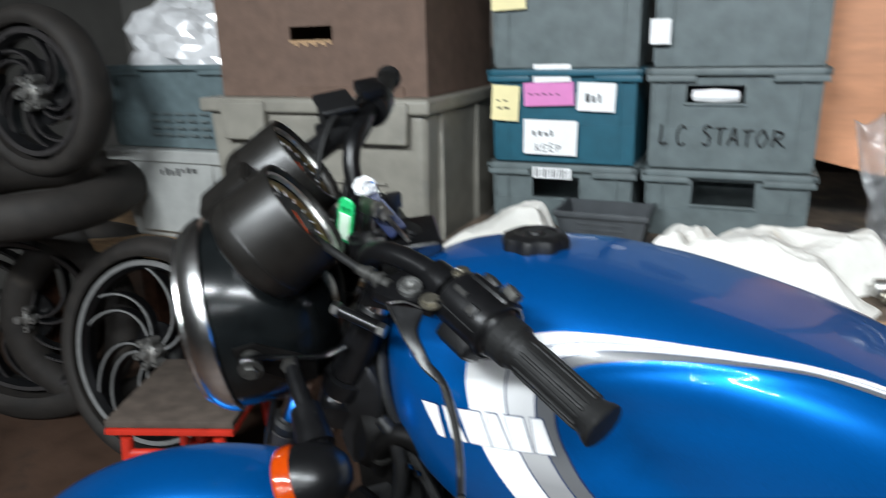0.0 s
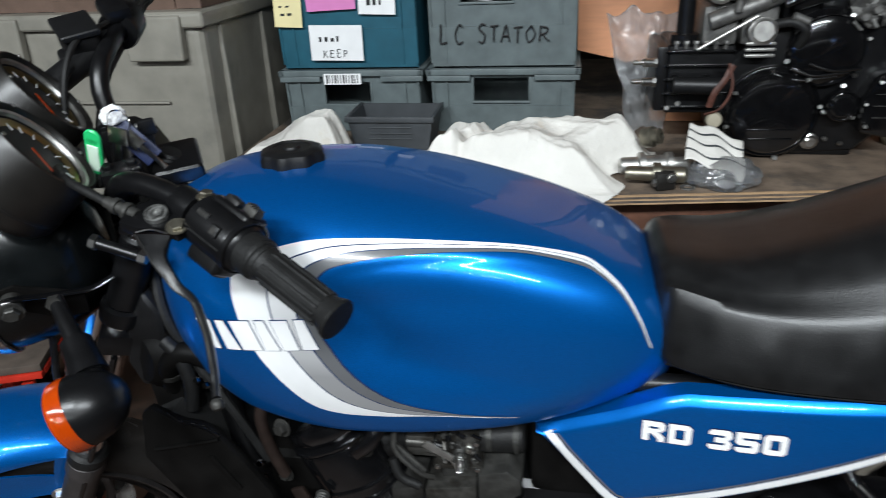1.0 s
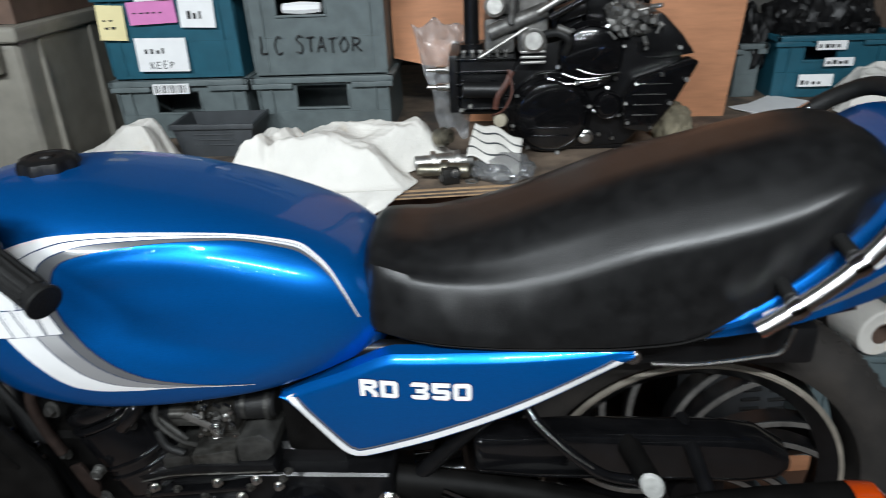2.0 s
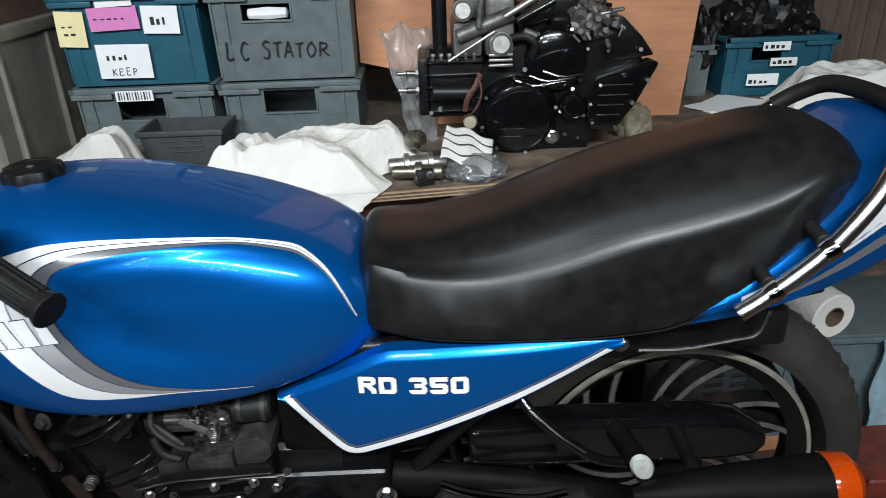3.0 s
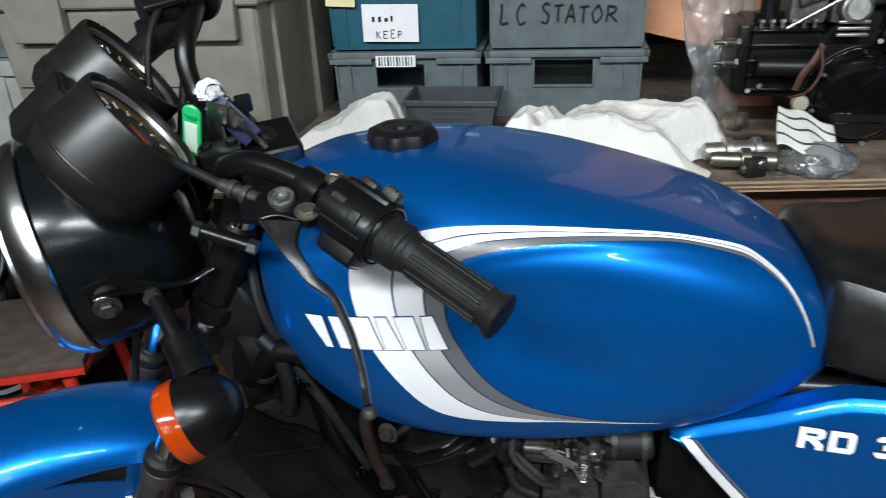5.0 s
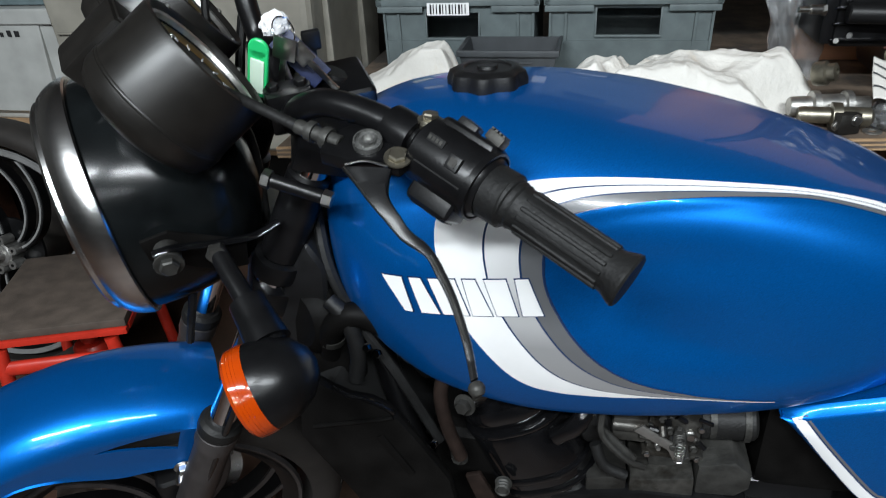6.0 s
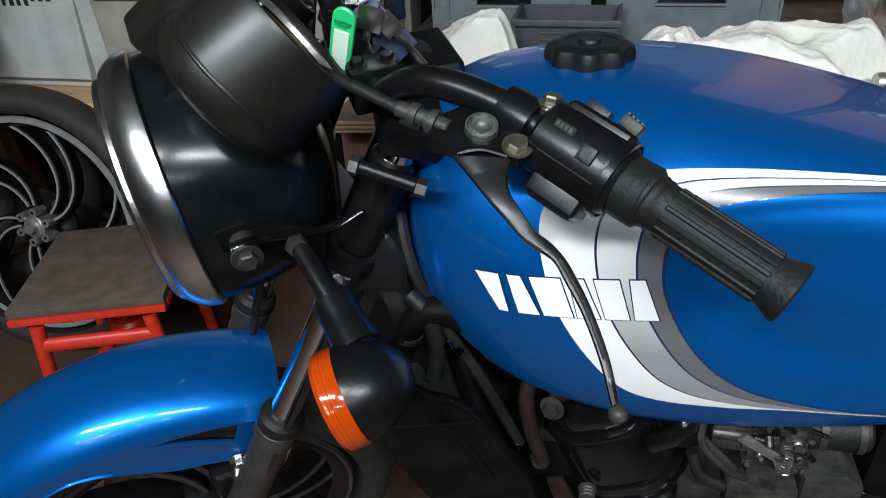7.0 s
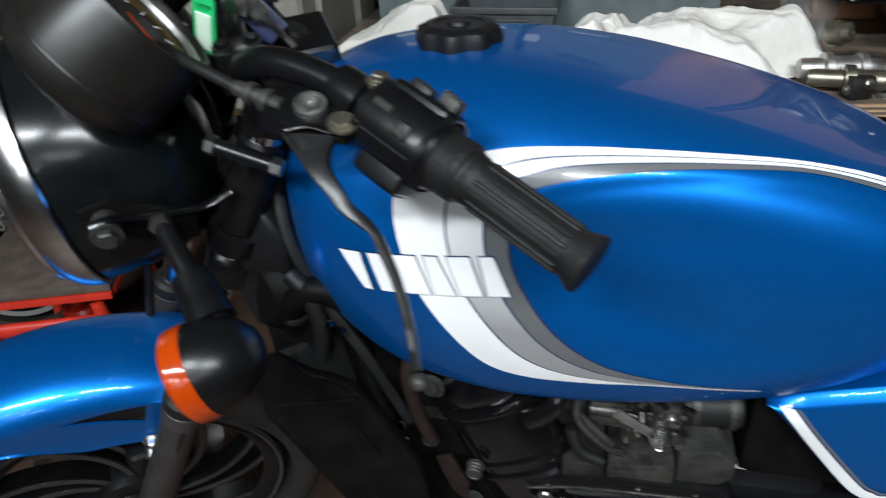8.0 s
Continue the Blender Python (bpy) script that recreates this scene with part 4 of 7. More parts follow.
for s in (-1, 1):
    y = s * 0.085
    carb = part("carburettor", joined(box(0.100, 0.152, y - 0.024, y + 0.024, 0.606, 0.652, 0.006), lathe([(0, 0), (0.020, 0), (0.022, 0.004), (0.022, 0.020), (0.018, 0.026), (0, 0.027)], 24, aim((0.118, y, 0.648), (0, 0, 1)))), "grime", bike, "grimy alloy carburettor")
    part("float_bowl", box(0.104, 0.148, y - 0.020, y + 0.020, 0.578, 0.606, 0.008), "castalloy", carb)
    part("bowl_flange", box(0.097, 0.156, y - 0.027, y + 0.027, 0.603, 0.609, 0.002), "grime", carb)
    part("choke_body", joined(box(0.066, 0.100, y - 0.030, y + 0.012, 0.622, 0.652, 0.004), rod((0.066, y - 0.026, 0.640), (0.098, y - 0.028, 0.642), 0.0065), rod((0.078, y - 0.012, 0.648), (0.078, y - 0.012, 0.668), 0.007)), "grime", carb)
    part("intake_rubber", rod((0.150, y, 0.636), (0.205, y, 0.640), 0.0205), "rubber", carb)
    for x in (0.163, 0.195):
        part("hose_clip", lathe([(0.0208, -0.003), (0.0218, -0.003), (0.0218, 0.003), (0.0208, 0.003)], 28, aim((x, y, 0.6385), (1, 0, 0.05)), closed=True), "castalloy", carb)
    part("idle_screw", joined(rod((0.125, y - 0.024, 0.628), (0.125, y - 0.038, 0.626), 0.004, 10), rod((0.136, y - 0.024, 0.622), (0.138, y - 0.044, 0.620), 0.003, 8), *[lathe([(0.0052, -0.001), (0.0062, 0), (0.0052, 0.001), (0.0045, 0)], 12, aim((0.1305, y - 0.026 - 0.003 * k, 0.634), (0, -1, 0)), closed=True) for k in range(4)]), "castalloy", carb)
    for x in (0.102, 0.150):
        for z in (0.606, 0.645):
            part("carb_screw", bolt((x, y - 0.027, z), (0, -1, 0), 0.0032, 0.003, False), "steel", carb)
    for k, (x, z, r) in enumerate(((0.108, 0.634, 0.0055), (0.121, 0.640, 0.0040), (0.141, 0.634, 0.0060), (0.112, 0.617, 0.0035), (0.146, 0.618, 0.0040))):
        part("jet_plug", lathe([(0, 0.006 + 0.002 * (k % 2)), (r * 0.6, 0.006 + 0.002 * (k % 2)), (r * 0.7, 0.004), (r, 0.003), (r, 0), (0, 0)], 10, aim((x, y - 0.024, z), (0, -1, 0.1))), ("alloy", "castalloy", "steel")[k % 3], carb)
    part("throttle_arm", plate([(0.086, 0.642), (0.094, 0.650), (0.128, 0.628), (0.134, 0.610), (0.128, 0.606), (0.120, 0.622)], y - 0.036, y - 0.033, 0.001), "alloy", carb)
    part("return_spring", tube([(0.131 + 0.0045 * math.cos(k * 1.05), y - 0.040 + 0.0045 * math.sin(k * 1.05), 0.612 + 0.0006 * k) for k in range(36)], 0.0008, 5, 1), "steel", carb)
    part("inlet_stub", rod((0.035, y, 0.615), (0.068, y, 0.628), 0.022), "rubber", carb)
part("oil_pipe", tube([(0.055, -0.120, 0.667), (0.056, -0.128, 0.640), (0.082, -0.130, 0.612), (0.10, -0.125, 0.600)], 0.0036, 8), "castalloy", bike)
part("fuel_hose", tube([(0.150, -0.10, 0.70), (0.128, -0.115, 0.675), (0.116, -0.108, 0.652)], 0.0045, 8), "rubber", bike)
part("carb_cable", tube([(0.118, -0.085, 0.674), (0.108, -0.09, 0.70), (0.05, -0.07, 0.72)], 0.003, 8), "rubber", bike)
part("wiring_tube", tube([(0.050, -0.122, 0.622), (0.060, -0.128, 0.600), (0.082, -0.128, 0.588)], 0.006, 10), "rubber", bike)

# front frame, radiator and hoses
for s in (-1, 1):
    part("down_tube", tube([(-0.215, s * 0.030, 0.80), (-0.19, s * 0.06, 0.70), (-0.145, s * 0.098, 0.58), (-0.085, s * 0.112, 0.44), (-0.03, s * 0.115, 0.30), (0.10, s * 0.115, 0.25), (0.36, s * 0.11, 0.27)], 0.0135, 10), "satin", bike)
for s in (-1, 1):
    part("exhaust_header", tube([(-0.070, s * 0.062, 0.545), (-0.125, s * 0.068, 0.530), (-0.150, s * 0.085, 0.470), (-0.115, s * 0.100, 0.370), (-0.020, s * 0.115, 0.300), (0.10, s * 0.12, 0.295)], [0.022, 0.024, 0.027, 0.030, 0.034, 0.030], 16), "cover", bike, "matt black exhaust pipe")
# black block added to keep the gap behind the radiator cover dark
part("bay_filler", box(-0.128, -0.015, -0.105, 0.105, 0.28, 0.600, 0.02, 3), "cover", bike)
part("head_stock", rod((-0.295, 0, 0.770), (-0.226, 0, 0.912), 0.027), "satin", bike)
part("head_gusset", plate([(-0.262, 0.83), (-0.20, 0.86), (-0.08, 0.84), (-0.08, 0.79), (-0.18, 0.74), (-0.29, 0.76)], -0.022, 0.022, 0.006), "satin", bike)
radiator = part("radiator", moved(box(-0.022, 0.022, -0.150, 0.150, -0.10, 0.10, 0.006), Matrix.Translation((-0.185, 0, 0.585)) @ Matrix.Rotation(radians(-28), 4, "Y")), "dark", bike, "black radiator between frame and front wheel")
part("radiator_cover", plate([(-0.240, 0.690), (-0.227, 0.702), (-0.206, 0.690), (-0.190, 0.683), (-0.169, 0.681), (-0.150, 0.672), (-0.122, 0.632), (-0.093, 0.586), (-0.082, 0.532), (-0.084, 0.470), (-0.120, 0.440), (-0.152, 0.470), (-0.184, 0.522), (-0.220, 0.578), (-0.250, 0.624)], -0.160, -0.146, 0.006, 2), "cover", radiator, "black plastic radiator side cover")
part("cover_slot", plate([(-0.166, 0.636), (-0.158, 0.640), (-0.128, 0.592), (-0.134, 0.586)], -0.1625, -0.155, 0.002), "cover", radiator)
part("cover_crease", tube([(-0.232, -0.1605, 0.640), (-0.190, -0.1615, 0.652), (-0.160, -0.1615, 0.660), (-0.146, -0.1605, 0.664)], 0.0025, 8), "cover", radiator)
part("cover_lip", tube([(-0.206, -0.158, 0.694), (-0.190, -0.161, 0.686), (-0.169, -0.162, 0.684), (-0.152, -0.161, 0.675), (-0.146, -0.158, 0.667)], 0.0024, 8), "gloss", radiator)
part("radiator_cap", lathe([(0, 0.012), (0.016, 0.012), (0.019, 0.006), (0.019, 0), (0, 0)], 20, aim((-0.20, -0.06, 0.715), (-0.3, -0.3, 1))), "satin", radiator)
part("coolant_hose", tube([(-0.225, -0.105, 0.695), (-0.215, -0.120, 0.735), (-0.185, -0.120, 0.755), (-0.145, -0.110, 0.725), (-0.12, -0.10, 0.68)], 0.013, 12), "cover", bike)
part("expansion_bottle", plate([(-0.262, 0.79), (-0.232, 0.83), (-0.215, 0.80), (-0.218, 0.74), (-0.232, 0.70), (-0.262, 0.695), (-0.275, 0.73)], -0.115, -0.05, 0.010, 3), "plastic", bike)
part("front_wiring", tube([(-0.23, -0.08, 0.86), (-0.215, -0.105, 0.80), (-0.19, -0.11, 0.74), (-0.15, -0.118, 0.68), (-0.11, -0.12, 0.60)], 0.006, 8), "rubber", bike)
part("radiator_shroud", plate([(-0.262, 0.790), (-0.222, 0.785), (-0.195, 0.735), (-0.188, 0.668), (-0.250, 0.645)], -0.112, -0.098, 0.005), "cover", bike, "matt black shroud plate")
part("breather_hose", tube([(-0.100, -0.128, 0.700), (-0.104, -0.132, 0.670), (-0.098, -0.132, 0.630), (-0.086, -0.130, 0.590)], 0.0075, 10), "brown_hose", bike, "perished brown rubber hose")
part("loom_hose", tube([(-0.214, -0.118, 0.768), (-0.196, -0.124, 0.752), (-0.188, -0.126, 0.715), (-0.192, -0.128, 0.680)], 0.0085, 10), "rubber", bike)
# chrome screw heads added as small bright specks
for p in ((-0.176, -0.128, 0.722), (-0.166, -0.128, 0.716), (-0.112, -0.136, 0.610), (-0.110, -0.136, 0.588), (-0.140, -0.136, 0.634)):
    part("speck_screw", bolt(p, (-0.2, -1, 0.4), 0.0045, 0.005, False), "chrome", bike)
part("horn", lathe([(0, 0.02), (0.03, 0.018), (0.040, 0.008), (0.042, 0.0), (0.03, -0.02), (0, -0.025)], 28, aim((-0.245, -0.098, 0.735), (-0.5, -0.8, 0.1))), "cover", bike)
for p, way in (((-0.218, -0.114, 0.722), (0.2, -0.3, 0.9)), ((-0.135, -0.107, 0.708), (0.5, 0.3, -0.8))):
    part("hose_clip", lathe([(0.0135, -0.004), (0.0148, -0.004), (0.0148, 0.004), (0.0135, 0.004)], 20, aim(p, way), closed=True), "castalloy", bike)

# ---- steering: all of this turns about the raked head axis ----
HEAD = Vector((-0.246, 0.0, 0.871))
AXIS = Vector((math.sin(radians(26)), 0, math.cos(radians(26))))
STEER = Matrix.Translation(HEAD) @ Matrix.Rotation(radians(35), 4, AXIS)


def steer(bm):
    return moved(bm, STEER)


def leg(y, z):
    return Vector((-0.056 + 0.4877 * z, y, z))


def spart(name, bm, material, parent=bike, label=""):
    return part(name, steer(bm), material, parent, label)


front_axle = Vector((-0.345, 0, -0.575))
for s in (-1, 1):
    fork = spart("fork", rod(leg(s * 0.092, 0.075), leg(s * 0.092, -0.40), 0.0165, 20), "chrome", label="telescopic fork leg")
    spart("fork_shroud", rod(leg(s * 0.092, 0.055), leg(s * 0.092, -0.035), 0.0205, 20), "satin", fork)
    spart("fork_clamp", lathe([(0.019, -0.012), (0.025, -0.010), (0.026, 0), (0.025, 0.010), (0.019, 0.012)], 24, aim(leg(s * 0.092, -0.045), AXIS), closed=True), "satin", fork)
    spart("slider", lathe([(0.0, -0.30), (0.02, -0.30), (0.0225, -0.29), (0.0225, -0.03), (0.0250, -0.02), (0.0250, -0.002), (0.022, 0.0), (0.017, 0.0)], 28, aim(leg(s * 0.092, -0.282), AXIS)), "slider", fork, "dark grey fork slider")
    spart("dust_seal", lathe([(0.0165, 0.0), (0.0255, 0.0), (0.0262, 0.004), (0.0255, 0.014), (0.021, 0.019), (0.0165, 0.02)], 28, aim(leg(s * 0.092, -0.281), AXIS)), "rubber", fork)
    spart("fork_cap", lathe([(0, 0.012), (0.011, 0.012), (0.015, 0.008), (0.017, 0), (0, 0)], 6, aim(leg(s * 0.092, 0.085), AXIS)), "satin", fork)
top_yoke = spart("top_yoke", moved(plate([(-0.035, -0.115), (0.02, -0.115), (0.045, -0.04), (0.045, 0.04), (0.02, 0.115), (-0.035, 0.115), (-0.02, 0.04), (-0.02, -0.04)], -0.012, 0.012, 0.004), Matrix.Translation((-0.012, 0, 0.072)) @ Matrix.Rotation(radians(26), 4, "Y") @ Matrix.Rotation(radians(90), 4, "X")), "satin", label="black top fork yoke")
spart("lower_yoke", moved(plate([(-0.035, -0.115), (0.02, -0.115), (0.045, -0.04), (0.045, 0.04), (0.02, 0.115), (-0.035, 0.115), (-0.02, 0.04), (-0.02, -0.04)], -0.015, 0.015, 0.004), Matrix.Translation((-0.085, 0, -0.085)) @ Matrix.Rotation(radians(26), 4, "Y") @ Matrix.Rotation(radians(90), 4, "X")), "satin")

# headlight
front = aim((-0.2135, -0.001, 0.0105), (-0.9967, -0.067, -0.047))
headlight = spart("headlight", lathe([(0.1140, -0.003), (0.1150, -0.014), (0.1145, -0.047), (0.110, -0.075), (0.098, -0.103), (0.075, -0.125), (0.04, -0.138), (0, -0.141)], 64, front), "shell", label="round headlight in a black shell")
spart("headlight_ring", lathe([(0.094, 0.0245), (0.0975, 0.0290), (0.1010, 0.0295), (0.1040, 0.0270), (0.1045, 0.0235), (0.1085, 0.0215), (0.1135, 0.0150), (0.1172, 0.0070), (0.1188, 0.0000), (0.1188, -0.0040), (0.1170, -0.0055), (0.1120, -0.0030), (0.1050, 0.0130), (0.0955, 0.0200)], 80, front, closed=True), "soft_chrome", headlight, "bright chrome headlight rim")
spart("headlight_glass", lathe([(0.0965, 0.0235), (0.085, 0.030), (0.05, 0.039), (0, 0.042)], 48, front), "glass", headlight)
spart("reflector", lathe([(0.0965, 0.016), (0.08, -0.025), (0.045, -0.065), (0, -0.08)], 48, front), "chrome", headlight)
for s in (-1, 1):
    bracket = spart("headlight_bracket", tube([(-0.174, s * 0.141, 0.046), (-0.158, s * 0.139, 0.046), (-0.126, s * 0.126, 0.029), (-0.094, s * 0.117, 0.018), (-0.068, s * 0.112, 0.023)], 0.0045, 10, flat=0.5), "gloss", label="black headlight ear")
    spart("bracket_bolt", joined(bolt((-0.164, s * 0.146, 0.036), (0, s, 0), 0.0085, 0.007), rod((-0.164, s * 0.125, 0.036), (-0.164, s * 0.147, 0.036), 0.011)), "castalloy", bracket)
    spart("ear_plate", plate([(-0.184, 0.044), (-0.160, 0.048), (-0.118, 0.026), (-0.100, 0.016), (-0.104, -0.012), (-0.130, -0.010), (-0.160, 0.010), (-0.182, 0.022)], s * 0.118 - 0.002, s * 0.118 + 0.002, 0.0015), "cover", bracket)

# instruments
toward = Vector((0.848, 0.080, 0.556)).normalized()
for s in (-1, 1):
    m = aim((-0.105, s * 0.0625, 0.1545), toward)
    clock = spart("instrument", lathe([(0.0505, 0.004), (0.0530, 0.010), (0.0555, 0.0190), (0.0575, 0.0215), (0.0600, 0.0205), (0.0612, 0.016), (0.0618, -0.034), (0.0630, -0.0355), (0.0625, -0.046), (0.0580, -0.055), (0.046, -0.062), (0.03, -0.065), (0, -0.066)], 64, m), "clock_shell", label="black cup-shaped instrument with a clear face")
    spart("clock_seam", lathe([(0.0619, -0.0322), (0.0626, -0.0332), (0.0626, -0.0342), (0.0619, -0.0348)], 64, m, closed=True), "clock_shell", clock)
    spart("dial", lathe([(0, 0.006), (0.050, 0.006), (0.050, 0.004), (0, 0.004)], 40, m), "dial", clock)
    spart("dial_ring", lathe([(0.040, 0.0065), (0.0480, 0.0072), (0.0485, 0.0095), (0.047, 0.0095)], 48, m, closed=True), "brass", clock)
    spart("bezel", lathe([(0.0500, 0.011), (0.0510, 0.0150), (0.0535, 0.0162), (0.0548, 0.0150), (0.0535, 0.011)], 64, m, closed=True), "alloy", clock, "dull metal bezel")
    for k in range(13):
        spart("dial_mark", moved(box(-0.0008, 0.0008, 0.034, 0.044 if k % 2 else 0.047, 0.0068, 0.0080, 0), m @ Matrix.Rotation(radians(225 - 22.5 * k + 90), 4, "Z")), "white_decal", clock)
    spart("needle", moved(box(-0.0012, 0.0012, -0.008, 0.038, 0.0085, 0.0095, 0), m @ Matrix.Rotation(radians(130), 4, "Z")), "amber", clock)
    for t in (0.6, 2.2, 3.8, 5.4):
        spart("clock_screw", bolt(m @ Vector((0.0572 * math.cos(t), 0.0572 * math.sin(t), 0.0212)), toward, 0.0022, 0.0015, False), "steel", clock)
    spart("drive_cable", tube([(-0.175, s * 0.065, 0.090), (-0.185, s * 0.07, 0.03), (-0.16, s * 0.07, -0.04), (-0.19, s * 0.055, -0.16)], 0.0045, 8), "rubber", clock)
console = spart("warning_light_console", moved(joined(box(-0.024, 0.024, -0.034, 0.034, -0.104, -0.040, 0.005), box(-0.020, 0.020, -0.030, 0.030, -0.041, -0.038, 0.001)), aim((-0.100, 0, 0.190), toward, 0)), "clock_shell", label="black warning light console")

# handlebar
half_bar = [(-0.030, 0.0, 0.098), (-0.030, 0.050, 0.098), (-0.034, 0.085, 0.104), (-0.030, 0.112, 0.132), (-0.012, 0.138, 0.149), (0.016, 0.170, 0.149), (0.040, 0.205, 0.142), (0.080, 0.278, 0.129), (0.125, 0.360, 0.113)]


def swept(p):
    """Turns the right half of the bar further forward, to fit the camera's view."""
    return tuple(Matrix.Rotation(radians(16) * ramp01(p[1], 0.06, 0.20), 3, AXIS) @ Vector(p))


bar_path = [(x, -y, z) for x, y, z in half_bar[::-1]] + [swept(p) for p in half_bar[1:]]
FAR = Matrix.Rotation(radians(16), 4, AXIS)
handlebar = spart("handlebar", tube(bar_path, 0.0112, 16), "satin", label="black tubular handlebar, turned aside")
for s in (-1, 1):
    spart("bar_clamp", joined(box(-0.052, -0.010, s * 0.045 - 0.014, s * 0.045 + 0.014, 0.075, 0.116, 0.005), bolt((-0.043, s * 0.045, 0.115), (0, 0, 1), 0.006, 0.006), bolt((-0.018, s * 0.045, 0.115), (0, 0, 1), 0.006, 0.006)), "satin", handlebar)

for s in (-1, 1):
    a, b = Vector((0.080, s * 0.278, 0.129)), Vector((0.126, s * 0.362, 0.1125))
    if s > 0:
        a, b = Vector(swept(a)), Vector(swept(b))
    axis = (b - a).normalized()
    m = aim(a, axis)
    h = (b - a).length
    prof = [(0.0112, -0.006), (0.0190, -0.006), (0.0196, -0.002), (0.0188, 0.001), (0.0175, 0.002), (0.0178, 0.004), (0.0168, 0.006), (0.0172, 0.008), (0.0163, 0.010), (0.0160, 0.02), (0.0153, h * 0.55), (0.0150, h * 0.80), (0.0162, h * 0.88), (0.0192, h * 0.955), (0.0198, h * 0.985), (0.0185, h), (0.006, h + 0.001), (0, h + 0.001)]
    grip = spart("grip", lathe(prof, 36, m), "rubber", handlebar, "ribbed black rubber grip")
    for k in range(14):
        a2 = 2 * math.pi * k / 14
        spart("grip_rib", moved(box(0.0142, 0.0172, -0.0016, 0.0016, 0.014, h * 0.84, 0.0008, 1), m @ Matrix.Rotation(a2, 4, "Z")), "rubber", grip)

# left switch gear, perch and lever
axis = (Vector((0.080, -0.278, 0.129)) - Vector((0.040, -0.205, 0.142))).normalized()
m = aim((0.052, -0.226, 0.136), axis)
switch = spart("switch_housing", lathe([(0.012, -0.020), (0.022, -0.020), (0.0255, -0.017), (0.0262, 0.0), (0.0262, 0.030), (0.0245, 0.038), (0.021, 0.042), (0.012, 0.042)], 32, m), "satin", handlebar, "black switch housing")
facing = Vector((-0.569, -0.436, 0.697))
facing = (facing - axis * facing.dot(axis)).normalized()
frame_m = Matrix.Translation((0.052, -0.226, 0.136)) @ Matrix((axis, facing.cross(axis), facing)).transposed().to_4x4()
spart("switch_foot", moved(joined(box(-0.009, 0.031, -0.036, -0.010, -0.018, 0.013, 0.006, 3), box(-0.006, 0.028, -0.038, -0.030, -0.012, 0.006, 0.003, 2)), frame_m), "satin", switch)
spart("switch_deck", moved(box(-0.014, 0.034, 0.004, 0.029, -0.020, 0.012, 0.006, 3), frame_m), "satin", switch)
spart("switch_collar", lathe([(0.0255, -0.003), (0.0272, -0.0025), (0.0272, 0.0025), (0.0255, 0.003)], 32, m @ Matrix.Translation((0, 0, 0.036)), closed=True), "satin", switch)
spart("light_switch", moved(box(-0.008, 0.009, 0.026, 0.034, -0.006, 0.007, 0.002), frame_m @ Matrix.Rotation(radians(-6), 4, "Z")), "plastic", switch)
spart("dip_switch", moved(joined(box(0.014, 0.029, 0.032, 0.040, -0.006, 0.007, 0.002), *[box(0.0150 + 0.0035 * k, 0.0170 + 0.0035 * k, 0.040, 0.0412, -0.0055, 0.0065, 0) for k in range(4)]), frame_m @ Matrix.Rotation(radians(-8), 4, "Z")), "castalloy", switch, "worn grey thumb switch")
spart("switch_neck", moved(box(0.016, 0.027, 0.026, 0.033, -0.004, 0.005, 0.001), frame_m @ Matrix.Rotation(radians(-8), 4, "Z")), "plastic", switch)
spart("switch_plate", moved(box(-0.009, 0.006, 0.007, 0.013, 0.021, 0.0262, 0.001), frame_m), "dark", switch)
spart("horn_button", moved(box(0.014, 0.025, -0.002, 0.009, 0.021, 0.0290, 0.0015), frame_m), "plastic", switch)
spart("button_mark", moved(box(0.0165, 0.0225, 0.0005, 0.0065, 0.0290, 0.0293, 0), frame_m), "castalloy", switch)
for k in range(4):
    spart("writing_bar", moved(box(-0.0078 + 0.0032 * k, -0.0056 + 0.0032 * k, 0.0085, 0.0115, 0.0262, 0.0265, 0), frame_m), "castalloy", switch)
    spart("writing_bar", moved(box(-0.0040 + 0.0030 * k, -0.0020 + 0.0030 * k, 0.0342, 0.0345, -0.0035, -0.0005, 0), frame_m @ Matrix.Rotation(radians(-6), 4, "Z")), "castalloy", switch)
spart("grip_flange", rod((0.0712, -0.2610, 0.1300), (0.0815, -0.2805, 0.1285), 0.0205, 28), "rubber", switch)
spart("switch_seam", moved(box(-0.0095, 0.0315, -0.0100, -0.0090, -0.0200, 0.0245, 0), frame_m), "dark", switch)

perch = spart("lever_perch", joined(lathe([(0.0115, -0.012), (0.0165, -0.012), (0.0175, 0), (0.0165, 0.012), (0.0115, 0.012)], 24, aim((0.032, -0.193, 0.1445), axis), closed=True), moved(plate([(0.026, -0.212), (0.030, -0.178), (0.004, -0.166), (-0.022, -0.172), (-0.032, -0.192), (-0.016, -0.208), (0.006, -0.218), (0.016, -0.230), (0.026, -0.224)], -0.006, 0.006, 0.003), Matrix.Translation((0, 0, 0.139)) @ Matrix.Rotation(radians(-90), 4, "X"))), "satin", handlebar, "black clutch lever perch")
spart("adjuster_wheel", joined(lathe([(0, 0.003), (0.0035, 0.003), (0.0042, 0.0055), (0.0062, 0.0058), (0.0068, 0.0032), (0.0088, 0.0032), (0.0094, 0.0048), (0.0106, 0.0046), (0.0110, 0.002), (0.0110, 0), (0, 0)], 28, aim((0.003, -0.199, 0.1465), (-0.05, -0.2, 1)))), "worn_cap", perch, "worn pivot cap")
spart("perch_bolt", bolt((0.018, -0.222, 0.1455), (0, -0.2, 1), 0.0068, 0.005), "gold", perch)
